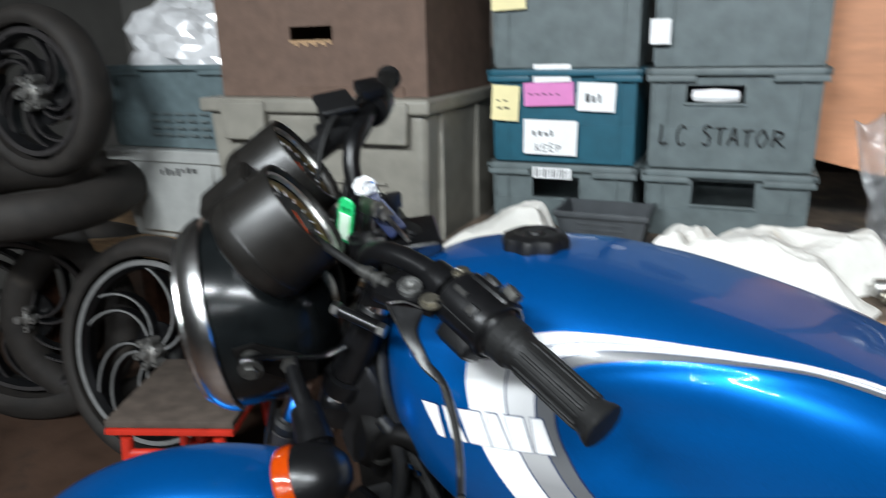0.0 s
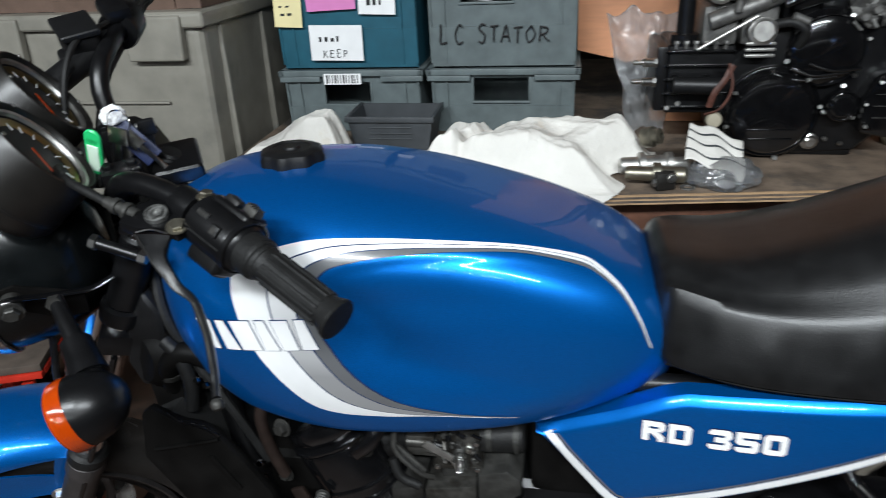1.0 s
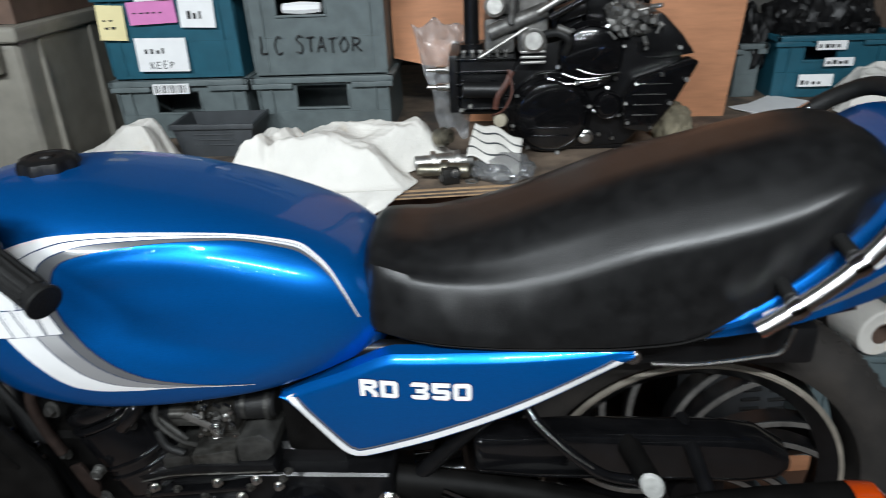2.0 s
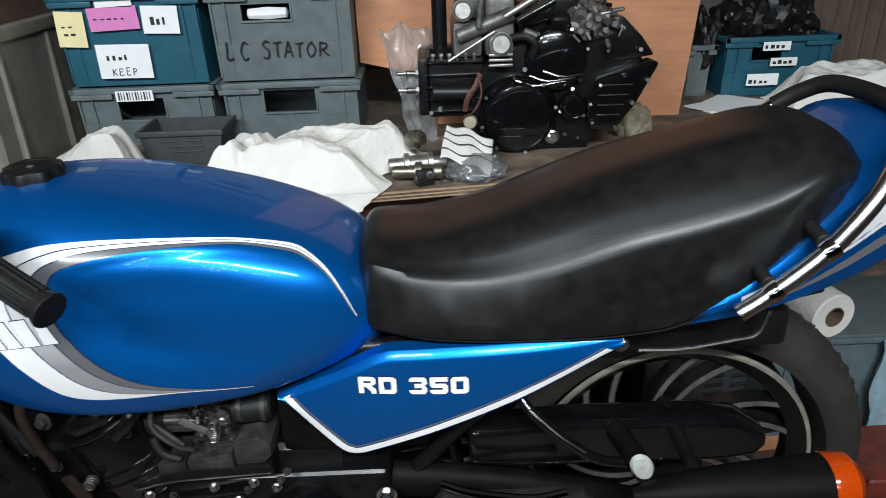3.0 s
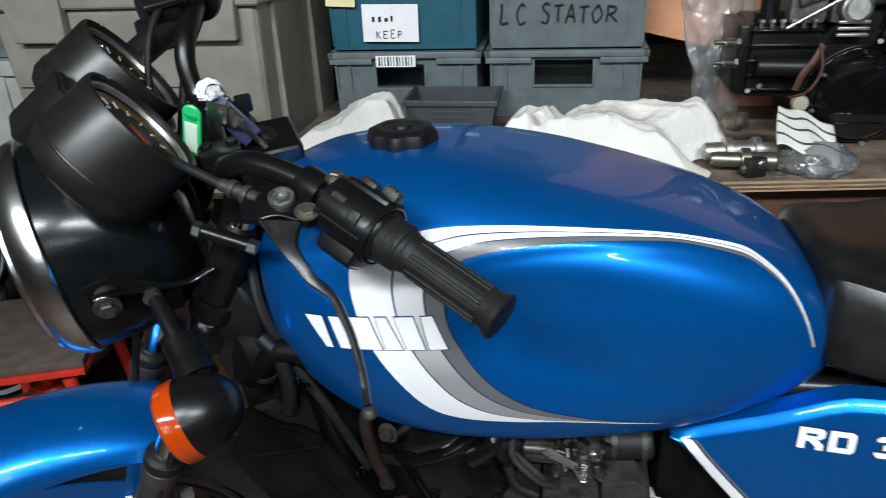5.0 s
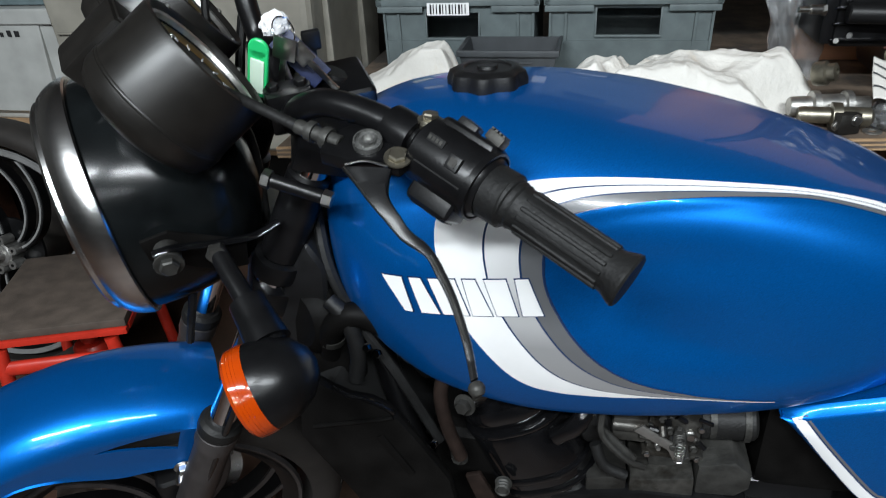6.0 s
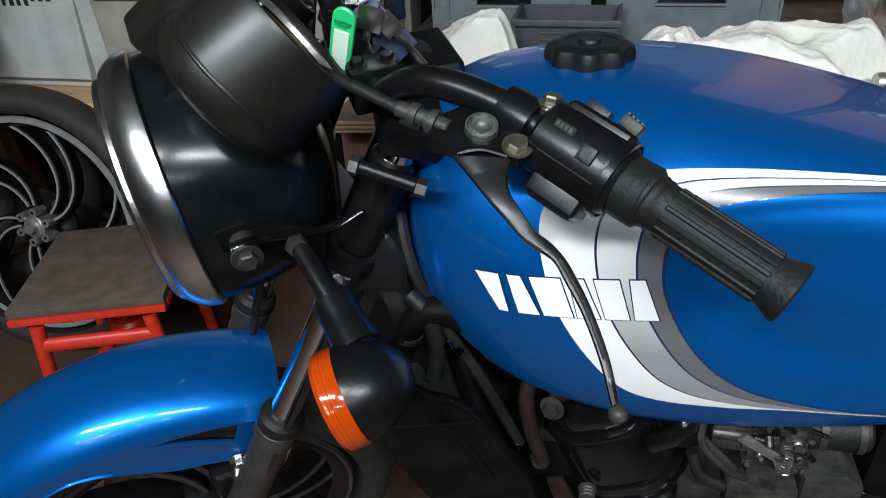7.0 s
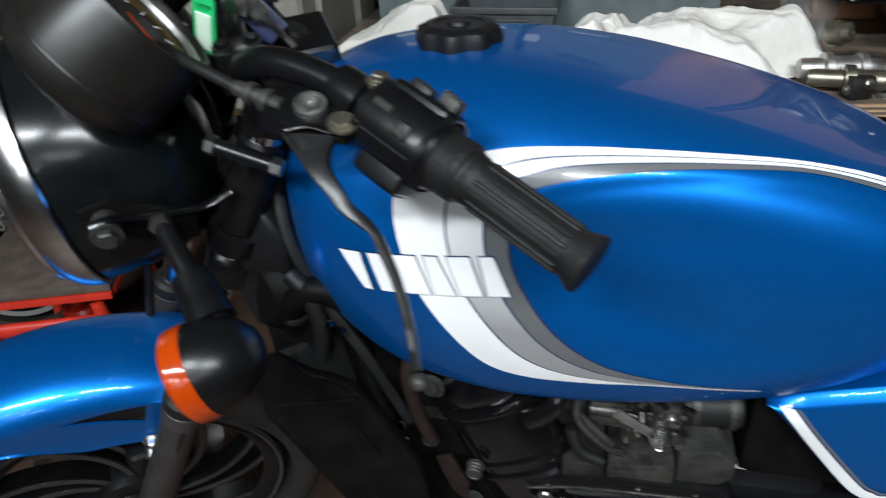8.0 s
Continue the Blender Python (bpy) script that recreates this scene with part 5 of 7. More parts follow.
spart("perch_bolt", joined(bolt((0.050, -0.203, 0.157), (0.2, 0.2, 1), 0.0065, 0.006), rod((0.049, -0.203, 0.146), (0.050, -0.203, 0.157), 0.0085)), "gold", perch)
spart("cable_adjuster", joined(rod((-0.014, -0.186, 0.143), (-0.040, -0.156, 0.146), 0.0058, 16), lathe([(0.005, -0.003), (0.0085, -0.003), (0.009, 0), (0.0085, 0.003), (0.005, 0.003)], 18, aim((-0.022, -0.177, 0.1435), (-0.65, 0.76, 0.1)), closed=True), lathe([(0.005, -0.003), (0.0078, -0.003), (0.0082, 0), (0.0078, 0.003), (0.005, 0.003)], 18, aim((-0.031, -0.166, 0.145), (-0.65, 0.76, 0.1)), closed=True)), "castalloy", perch)
spart("clutch_cable", tube([(-0.040, -0.156, 0.146), (-0.066, -0.122, 0.151), (-0.085, -0.075, 0.142), (-0.085, -0.02, 0.11), (-0.07, 0.0, 0.03), (-0.08, -0.03, -0.08)], 0.0045, 10), "rubber", perch)
BLADE = [
    ((-0.0167, -0.2092, 0.1337), (0.0106, -0.2251, 0.1357)), ((-0.0120, -0.2250, 0.1285), (0.0072, -0.2318, 0.1317)), ((-0.0077, -0.2414, 0.1231), (0.0040, -0.2426, 0.1262)),
    ((-0.0025, -0.2560, 0.1186), (0.0070, -0.2585, 0.1207)), ((0.0027, -0.2707, 0.1141), (0.0101, -0.2698, 0.1168)), ((0.0100, -0.2819, 0.1118), (0.0165, -0.2808, 0.1140)),
    ((0.0143, -0.2900, 0.1098), (0.0202, -0.2920, 0.1105)), ((0.0160, -0.3034, 0.1046), (0.0216, -0.3026, 0.1067)), ((0.0178, -0.3235, 0.0968), (0.0228, -0.3220, 0.0990)),
    ((0.0164, -0.3500, 0.0860), (0.0212, -0.3490, 0.0880)), ((0.0130, -0.3720, 0.0756), (0.0172, -0.3715, 0.0770))]
blade_up = Vector((-0.277, -0.370, 0.887)).normalized()
rings = []
for p, q in zip(spline([a for a, b in BLADE], 5), spline([b for a, b in BLADE], 5)):
    c, w = (p + q) / 2, (q - p) * 0.58
    c = c + blade_up * 0.006 * (1 - ramp01(len(rings), 8, 25))
    rings.append([c + w * u + blade_up * v for u, v in ((-1, -0.002), (-1, 0.002), (-0.85, 0.0036), (0, 0.0044), (0.85, 0.0036), (1, 0.002), (1, -0.002), (0.8, -0.0042), (-0.8, -0.0042))])
lever = spart("clutch_lever", ring_mesh(rings), "satin", perch, "black dog-leg clutch lever with worn edges")
spart("lever_ball", lathe([(0, -0.0055), (0.0035, -0.0045), (0.0050, -0.0025), (0.0057, 0), (0.0050, 0.0025), (0.0035, 0.0045), (0, 0.0055)], 24, aim((0.0147, -0.3765, 0.0734), (0, -0.9, -0.4))), "castalloy", lever, "scuffed ball end")
spart("wear_and_glint", tube([Vector(a) + blade_up * (0.0032 + 0.006 * (1 - ramp01(5 * k, 8, 25))) for k, (a, b) in enumerate(BLADE[:6])], 0.0007, 6), "steel", lever)
# pale streak down the lower blade is a painted highlight, not wear
spart("wear_and_glint", tube([Vector(a).lerp(Vector(b), 0.45) + blade_up * 0.0040 for a, b in BLADE[6:10]], 0.0011, 6), "castalloy", lever)
spart("wear_and_glint", tube([(-0.0180, -0.2110, 0.1425), (-0.0040, -0.2160, 0.1450), (0.0090, -0.2275, 0.1445)], 0.0010, 6), "steel", lever)

# right switch gear, brake reservoir and lever
right = spart("brake_reservoir", moved(joined(box(-0.022, 0.020, 0.180, 0.232, 0.132, 0.166, 0.010, 4), box(-0.025, 0.023, 0.177, 0.235, 0.164, 0.173, 0.004, 3), rod((0.015, 0.206, 0.145), (0.048, 0.210, 0.137), 0.012), rod((-0.052, 0.168, 0.124), (0.012, 0.196, 0.136), 0.0165, 18), box(-0.030, 0.030, 0.185, 0.228, 0.108, 0.136, 0.008, 3)), FAR), "plastic", handlebar, "black square brake reservoir")
spart("right_switch", moved(joined(lathe([(0.012, -0.024), (0.024, -0.024), (0.0265, -0.018), (0.0265, 0.024), (0.022, 0.030), (0.012, 0.030)], 28, aim((0.062, 0.245, 0.133), (0.48, 0.87, -0.15))), box(0.040, 0.075, 0.220, 0.265, 0.150, 0.168, 0.006)), FAR), "satin", handlebar)
spart("brake_lever", moved(tube([(-0.010, 0.215, 0.140), (-0.005, 0.25, 0.128), (0.010, 0.30, 0.105), (0.02, 0.36, 0.085)], [0.009, 0.0085, 0.007, 0.006], 12, flat=0.6), FAR), "gloss", handlebar)
spart("brake_hose", tube([swept(p) for p in ((-0.010, 0.185, 0.140), (-0.060, 0.14, 0.135), (-0.105, 0.09, 0.06), (-0.10, 0.07, -0.04), (-0.14, 0.07, -0.15))], 0.005, 10), "rubber", handlebar)
spart("wiring_loom", tube([swept(p) for p in ((0.045, 0.215, 0.12), (0.0, 0.16, 0.12), (-0.045, 0.11, 0.09), (-0.075, 0.06, 0.03))], 0.0055, 8), "rubber", handlebar)
spart("throttle_cable", tube([swept(p) for p in ((0.04, 0.22, 0.155), (-0.02, 0.17, 0.165), (-0.075, 0.10, 0.135), (-0.085, 0.03, 0.07))], 0.004, 8), "rubber", handlebar)

# ignition lock between the clamps
ignition = spart("ignition_lock", joined(rod((0.000, 0, 0.045), (0.022, 0, 0.092), 0.019, 24), box(-0.005, 0.055, -0.035, 0.035, 0.068, 0.090, 0.007, 3)), "satin", label="black ignition lock on the yoke")
spart("lock_face", lathe([(0, 0.003), (0.012, 0.003), (0.015, 0), (0, 0)], 24, aim((0.0225, 0, 0.092), AXIS)), "plastic", ignition)

# a link bolted across below the clocks
link = spart("stop_bracket", rod((-0.067, -0.128, 0.082), (-0.030, -0.153, 0.071), 0.0062, 12), "satin", label="black link with bright nuts")
spart("link_nut", lathe([(0, 0.007), (0.008, 0.007), (0.0085, 0.004), (0.0085, 0), (0, 0)], 6, aim((-0.067, -0.128, 0.082), (-0.037, 0.025, 0.011))), "steel", link)
spart("link_nut", lathe([(0, 0.008), (0.0075, 0.008), (0.0078, 0), (0, 0)], 6, aim((-0.030, -0.153, 0.071), (0.037, -0.025, -0.011))), "steel", link)

# front indicators
for s in (-1, 1):
    face = Vector((-1, 0, -0.26)).normalized()
    m = aim((-0.120, s * 0.254, -0.018), face) @ Matrix.Scale(0.82, 4)
    lamp = spart("indicator", lathe([(0.0, -0.062), (0.016, -0.058), (0.031, -0.046), (0.041, -0.028), (0.0445, -0.010), (0.0445, -0.002), (0, -0.002)], 40, m), "satin", label="black round indicator with amber lens")
    spart("lens", lathe([(0.0450, -0.004), (0.0462, 0.002), (0.0455, 0.014), (0.0420, 0.018), (0.025, 0.022), (0, 0.023)], 40, m), "amber", lamp, "ribbed amber lens")
    for r, h in ((0.0455, 0.003), (0.0455, 0.0065), (0.0452, 0.010)):
        spart("lens_rib", lathe([(r, h), (r + 0.0008, h + 0.0006), (r, h + 0.0012)], 40, m), "amber", lamp)
    spart("stalk", tube([(-0.126, s * 0.132, 0.028), (-0.118, s * 0.165, 0.018), (-0.108, s * 0.200, 0.006), (-0.100, s * 0.232, -0.002)], [0.0080, 0.0088, 0.0098, 0.013], 14), "satin", lamp)
    spart("stalk_boss", tube([(-0.112, s * 0.188, 0.012), (-0.108, s * 0.206, 0.006), (-0.103, s * 0.228, -0.001)], [0.0155, 0.0165, 0.019], 16), "satin", lamp)
    spart("stalk_nut", lathe([(0, 0.008), (0.0085, 0.008), (0.0095, 0.005), (0.0095, 0), (0, 0)], 6, aim((-0.126, s * 0.136, 0.027), (0, s, 0.3))), "castalloy", lamp)
    spart("stalk_bolt", bolt((-0.104, s * 0.205, 0.017), (0.2, s * 0.3, 1), 0.0042, 0.004), "gold", lamp)

# front mudguard with a slot in each skirt
GUARD = [(0.0, 0.3330), (0.018, 0.3325), (0.036, 0.3300), (0.052, 0.3240), (0.063, 0.3150), (0.069, 0.3050)]


def guard_mesh():
    rows = []
    a0, a1, n = radians(61), radians(182), 72
    for k in range(n + 1):
        a = a0 + (a1 - a0) * k / n
        deg = math.degrees(a)
        low = 0.229 + 0.052 * ramp01(deg, 82, 110) + 0.012 * ramp01(deg, 110, 150)
        mix = ramp01(deg, 88, 100)
        hi = (0.300 - 0.0110 * (deg - 69.4) / 18.5) * (1 - mix) + (0.305 + (low - 0.305) * 0.35) * mix
        lo = (0.266 + 0.0222 * (deg - 69.4) / 18.5) * (1 - mix) + (0.305 + (low - 0.305) * 0.7) * mix
        lo = min(lo, hi - 0.0006)
        side = list(GUARD) + [(0.0705, 0.305 + (hi - 0.305) * t) for t in (0.34, 0.67, 1.0)] + [(0.0705, hi + (lo - hi) * t) for t in (0.34, 0.67, 1.0)] + [(0.0708, lo + (low - lo) * t) for t in (0.4, 0.8)] + [(0.073, low)]
        line = [(-y, r) for y, r in side[::-1]] + side[1:]
        rows.append([front_axle + Vector((math.cos(a) * r, y, math.sin(a) * r)) for y, r in line])
    bm = ring_mesh(rows, close=False)
    bm.faces.ensure_lookup_table()
    width = 2 * (len(side) - 1)
    count = len(side)
    gone = []
    for k in range(5, 16):
        for s in range(3):
            gone += [bm.faces[k * width + (count - 1) + 8 + s], bm.faces[k * width + (count - 1) - 9 - s]]
    bmesh.ops.delete(bm, geom=gone, context="FACES")
    bmesh.ops.solidify(bm, geom=bm.faces[:], thickness=0.003)
    bmesh.ops.recalc_face_normals(bm, faces=bm.faces[:])
    return smooth(bm, 45)


guard = spart("front_mudguard", guard_mesh(), "blue", label="gloss blue front mudguard with slotted skirts")
for s in (-1, 1):
    spart("mudguard_bolt", joined(bolt(leg(s * 0.072, -0.385) + Vector((-0.012, 0, 0.02)), (0, s, 0), 0.008, 0.01), rod(leg(s * 0.060, -0.39) + Vector((-0.01, 0, 0.02)), leg(s * 0.088, -0.40) + Vector((-0.01, 0, 0.02)), 0.009)), "steel", guard)
    spart("caliper", joined(box(-0.30, -0.235, s * 0.055 - 0.02, s * 0.055 + 0.02, -0.46, -0.39, 0.012, 3)), "satin", label="black brake caliper")
    spart("speed_cable", tube([leg(s * 0.11, -0.10), leg(s * 0.112, -0.25), leg(s * 0.108, -0.38), leg(s * 0.09, -0.50)], 0.0045, 8), "gloss")
wheel("front_wheel", STEER @ Matrix.Translation(front_axle) @ Matrix.Rotation(math.pi / 2, 4, "X"), 0.212, 0.285, 0.028, 0.046, 0.1, 1.0, "slider", "slider")
spart("brake_disc", lathe([(0.075, -0.062), (0.135, -0.062), (0.135, -0.057), (0.075, -0.057)], 56, Matrix.Translation(front_axle) @ Matrix.Rotation(math.pi / 2, 4, "X"), closed=True), "steel", label="steel front brake disc")

def crumple(x0, x1, y0, y1, z0, top, seed, amp=0.35, n=26):
    """A crushed bag: a closed, faceted heap."""
    bm = bmesh.new()
    bmesh.ops.create_icosphere(bm, subdivisions=4, radius=1)
    for v in bm.verts:
        d = v.co.normalized()
        k = 1 + amp * (noise.noise(d * 2.2 + Vector((seed, 0, 0))) * 0.7 + (1 - 2 * abs(noise.noise(d * 5 + Vector((0, seed, 0))))) * 0.25)
        p = d * k
        v.co = Vector(((x0 + x1) / 2 + p.x * (x1 - x0) / 2, (y0 + y1) / 2 + p.y * (y1 - y0) / 2, z0 + (top - z0) * max(0.0, 0.35 + 0.65 * p.z) if p.z > -0.54 else z0))
    bmesh.ops.recalc_face_normals(bm, faces=bm.faces[:])
    return smooth(bm, 25)


# ---- keys hanging from the lock ----
keys = thing("key_ring", "bunch of keys with green tag and navy fob", "keys")


def kpart(name, bm, material, label=""):
    return part(name, steer(bm), material, keys, label)


kpart("key", moved(joined(box(-0.0035, 0.0035, -0.001, 0.001, 0.0, 0.022, 0.0005), box(-0.009, 0.009, -0.0035, 0.0035, 0.020, 0.040, 0.003)), Matrix.Translation((0.006, 0.008, 0.098))), "plastic", "black-headed ignition key")
tag_m = Matrix.Translation((-0.051, -0.036, 0.132)) @ Matrix.Rotation(radians(-35), 4, "Z") @ Matrix.Rotation(radians(14), 4, "Y")
tag = kpart("key_tag", moved(joined(box(-0.0095, 0.0095, -0.002, 0.002, -0.027, 0.022, 0.0018, 3), rod((0, -0.002, 0.022), (0, 0.002, 0.022), 0.0095, 20)), tag_m), "green", "bright green plastic key tag")
part("tag_label", steer(moved(box(-0.0064, 0.0064, -0.0031, -0.0012, -0.022, 0.012, 0.0004, 1), tag_m)), "label", tag, "pale paper insert")
fob_m = Matrix(((0.550, 0.782, -0.300, -0.0105), (-0.531, 0.050, -0.848, -0.010), (-0.645, 0.625, 0.442, 0.124), (0, 0, 0, 1)))
kpart("leather_fob", moved(box(-0.026, 0.030, -0.012, 0.012, -0.0022, 0.0022, 0.0016), fob_m), "navy", "navy blue leather fob")
kpart("white_fob", crumple(-0.037, -0.012, -0.004, 0.014, 0.143, 0.163, 15, 0.4, 14), "paper", "small white fob")
kpart("key", moved(joined(box(-0.003, 0.003, -0.0008, 0.0008, -0.040, -0.008, 0.0004), box(-0.0105, 0.0105, -0.001, 0.001, -0.010, 0.012, 0.0008)), Matrix.Translation((-0.024, -0.024, 0.140)) @ Matrix.Rotation(radians(-30), 4, "Z") @ Matrix.Rotation(radians(15), 4, "Y")), "steel")
kpart("key", moved(joined(box(-0.003, 0.003, -0.0008, 0.0008, -0.045, -0.008, 0.0004), box(-0.009, 0.009, -0.001, 0.001, -0.010, 0.010, 0.0008)), Matrix.Translation((-0.010, -0.028, 0.135)) @ Matrix.Rotation(radians(-30), 4, "Z") @ Matrix.Rotation(radians(-40), 4, "Y")), "steel")
kpart("split_ring", lathe([(0.0125, 0), (0.0133, 0.0008), (0.0141, 0), (0.0133, -0.0008)], 28, aim((-0.020, -0.010, 0.150), (0.6, -0.6, 0.4)), closed=True), "chrome", "steel split ring")

# ---- benches ----
BZ = 0.737


def slab(corners, z0, z1, bevel=0.002):
    """A board from its plan corners."""
    bm = plate([(x, y) for x, y in corners], 0, z1 - z0, bevel)
    return moved(bm, Matrix(((1, 0, 0, 0), (0, 0, 1, 0), (0, 1, 0, z0), (0, 0, 0, 1))))


def front_y(x):
    return 0.462 + 0.12 * (x - 0.36)


bench = thing("workbench", "long plywood workbench, dusty and oil-stained on top", "workbench")
part("top_board", slab([(-0.48, front_y(-0.48)), (2.3, front_y(2.3)), (2.3, 1.75), (-0.48, 1.75)], BZ - 0.018, BZ), "bench", bench, "dusty stained bench board")
for k, paint in enumerate(("wood", "bench", "wood", "bench", "wood")):
    z0 = BZ - 0.0185 + 0.0037 * k
    part("ply_layer", slab([(-0.48, front_y(-0.48) - 0.003 - 0.0008 * (k % 2)), (2.3, front_y(2.3) - 0.003 - 0.0008 * (k % 2)), (2.3, front_y(2.3) + 0.001), (-0.48, front_y(-0.48) + 0.001)], z0, z0 + 0.0036, 0), paint, bench)
part("apron", slab([(-0.48, front_y(-0.48) + 0.05), (2.3, front_y(2.3) + 0.05), (2.3, front_y(2.3) + 0.075), (-0.48, front_y(-0.48) + 0.075)], BZ - 0.11, BZ - 0.0185), "rust", bench, "dark timber rail below the board")
for x in (-0.42, 0.45, 1.32, 2.2):
    part("leg", box(x - 0.035, x + 0.035, front_y(x) + 0.08, front_y(x) + 0.15, 0, BZ - 0.0185), "rust", bench)
    part("leg", box(x - 0.035, x + 0.035, 1.6, 1.67, 0, BZ - 0.0185), "rust", bench)
part("lower_shelf", slab([(-0.48, 0.62), (2.3, 0.95), (2.3, 1.7), (-0.48, 1.7)], 0.26, 0.28), "bench", bench)
# near-black sheet added to stand for the shade under the bench
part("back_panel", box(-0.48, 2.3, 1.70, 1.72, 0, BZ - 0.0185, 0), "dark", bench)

shelf = thing("low_shelf", "low timber shelf holding stacked plastic bins", "shelf")
part("shelf_board", box(-2.1, -0.49, 0.715, 1.30, 0.575, 0.612, 0.003), "wood", shelf, "bare pine shelf board")
for x in (-2.0, -0.56):
    for y in (0.76, 1.22):
        part("leg", box(x - 0.03, x + 0.03, y - 0.03, y + 0.03, 0, 0.575), "rust", shelf)
# near-black sheet added to stand for the shade below the shelf
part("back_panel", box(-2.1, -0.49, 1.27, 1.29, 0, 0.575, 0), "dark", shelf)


# ---- crates ----
def crate(name, x0, x1, y, z0, z1, paint, label, depth=0.29, hole=None, step=None, wide_rim=True, ribs=True, group="stacked crates"):
    """Open stacking crate: tapered walls, a flanged rim, corner ribs, a hand hole in the front."""
    ob = thing(name, label, "crate", group, at=((x0 + x1) / 2, y + depth / 2, z0))
    h = z1 - z0
    inset, t = 0.013, 0.004
    step = step or z0 + h * 0.42

    def wall(a0, a1, b0, b1, lean):
        """Upright wall piece between two heights, front face leaning in towards the foot."""
        bm = bmesh.new()
        rows = []
        for z in (b0, b1):
            k = lean * (z1 - z) / h
            rows.append((z, y + inset + k))
        v = []
        for z, yy in rows:
            v.append([bm.verts.new((a0, yy, z)), bm.verts.new((a1, yy, z)), bm.verts.new((a1, yy + t, z)), bm.verts.new((a0, yy + t, z))])
        lo, hi = v
        for i in range(4):
            bm.faces.new((lo[i], lo[(i + 1) % 4], hi[(i + 1) % 4], hi[i]))
        bm.faces.new(lo[::-1])
        bm.faces.new(hi)
        bmesh.ops.recalc_face_normals(bm, faces=bm.faces[:])
        return bm
    a, b = x0 + inset, x1 - inset

    def pierced(hx0, hx1, hz0, hz1):
        """The front wall with a hole right through it."""
        bm = bmesh.new()
        sheets = []
        for back in (0, t):
            rings = []
            for loop in (((a, z0), (b, z0), (b, z1), (a, z1)), ((hx0, hz0), (hx1, hz0), (hx1, hz1), (hx0, hz1))):
                rings.append([bm.verts.new((x, y + inset + 0.012 * (z1 - z) / h + back, z)) for x, z in loop])
            sheets.append(rings)
            for i in range(4):
                j = (i + 1) % 4
                bm.faces.new((rings[0][i], rings[0][j], rings[1][j], rings[1][i]))
        for i in range(4):
            j = (i + 1) % 4
            for k in (0, 1):
                bm.faces.new((sheets[0][k][i], sheets[0][k][j], sheets[1][k][j], sheets[1][k][i]))
        bmesh.ops.recalc_face_normals(bm, faces=bm.faces[:])
        return bm
    part("front_wall", pierced(*hole) if hole else wall(a, b, z0, z1, 0.012), paint, ob)
    part("side_wall", box(a, a + t, y + inset + 0.017, y + depth, z0, z1, 0), paint, ob)
    part("side_wall", box(b - t, b, y + inset + 0.017, y + depth, z0, z1, 0), paint, ob)
    part("back_wall", box(a + t, b - t, y + depth - t, y + depth, z0, z1, 0), paint, ob)
    part("base", box(a + t, b - t, y + inset + 0.017, y + depth - t, z0, z0 + 0.004, 0), paint, ob)
    low = Matrix.Translation((0, -0.0035, 0))
    if hole and hole[2] < step:
        steps = joined(moved(wall(a + 0.002, hole[0] - 0.004, z0 + 0.002, step, 0.012), low), moved(wall(hole[1] + 0.004, b - 0.002, z0 + 0.002, step, 0.012), low))
    else:
        steps = moved(wall(a + 0.002, b - 0.002, z0 + 0.002, step, 0.012), low)
    part("lower_step", steps, paint, ob)
    rim = [box(x0, x1, y + depth, y + depth + 0.012, z1 - 0.014, z1, 0.002), box(x0, x0 + 0.014, y, y + depth, z1 - 0.014, z1, 0.002), box(x1 - 0.014, x1, y, y + depth, z1 - 0.014, z1, 0.002), box(x0, x1, y, y + 0.014, z1 - 0.014, z1, 0.002)]
    part("rim", joined(*rim), paint, ob)
    for s0, s1 in ((x0 + 0.002, x0 + (x1 - x0) * 0.29), (x1 - (x1 - x0) * 0.29, x1 - 0.002)):
        part("rim_skirt", box(s0, s1, y + 0.002, y + inset + 0.002, z1 - 0.027, z1 - 0.0145, 0.0015), paint, ob)
    if hole:
        hx0, hx1, hz0, hz1 = hole
        k = 0.012 * (z1 - hz0) / h
        part("hand_hole_lip", joined(box(hx0 - 0.004, hx1 + 0.004, y + inset + k - 0.005, y + inset + k, hz0 - 0.005, hz0, 0.001), box(hx0 - 0.004, hx0, y + inset + k - 0.005, y + inset + k, hz0, hz1, 0.001), box(hx1, hx1 + 0.004, y + inset + k - 0.005, y + inset + k, hz0, hz1, 0.001)), paint, ob)
    if ribs:
        for x in (a - 0.002, a + 0.030, b - 0.036, b - 0.004):
            part("rib", moved(wall(x, x + 0.005, z0 + 0.01, z1 - 0.0275, 0.012), Matrix.Translation((0, -0.0055, 0))), paint, ob)
    return ob


def sticker(ob, x0, x1, z0, z1, y, paint, name="label", label="", turn=0.0):
    m = Matrix.Translation(((x0 + x1) / 2, y, (z0 + z1) / 2)) @ Matrix.Rotation(radians(turn), 4, "Y")
    w, h = (x1 - x0) / 2, (z1 - z0) / 2
    return part(name, moved(box(-w, w, -0.0004, 0.0004, -h, h, 0), m), paint, ob, label)


def bars(ob, x0, z, n, y, h=0.006, w=0.010, seed=1):
    """Unreadable writing as plain bars."""
    rng = random.Random(seed)
    for k in range(n):
        x = x0 + k * (w + 0.004)
        ww = w * rng.uniform(0.5, 1.0)
        part("writing_bar", box(x, x + ww, y - 0.0004, y + 0.0004, z, z + h * rng.uniform(0.6, 1.1), 0), "ink", ob)


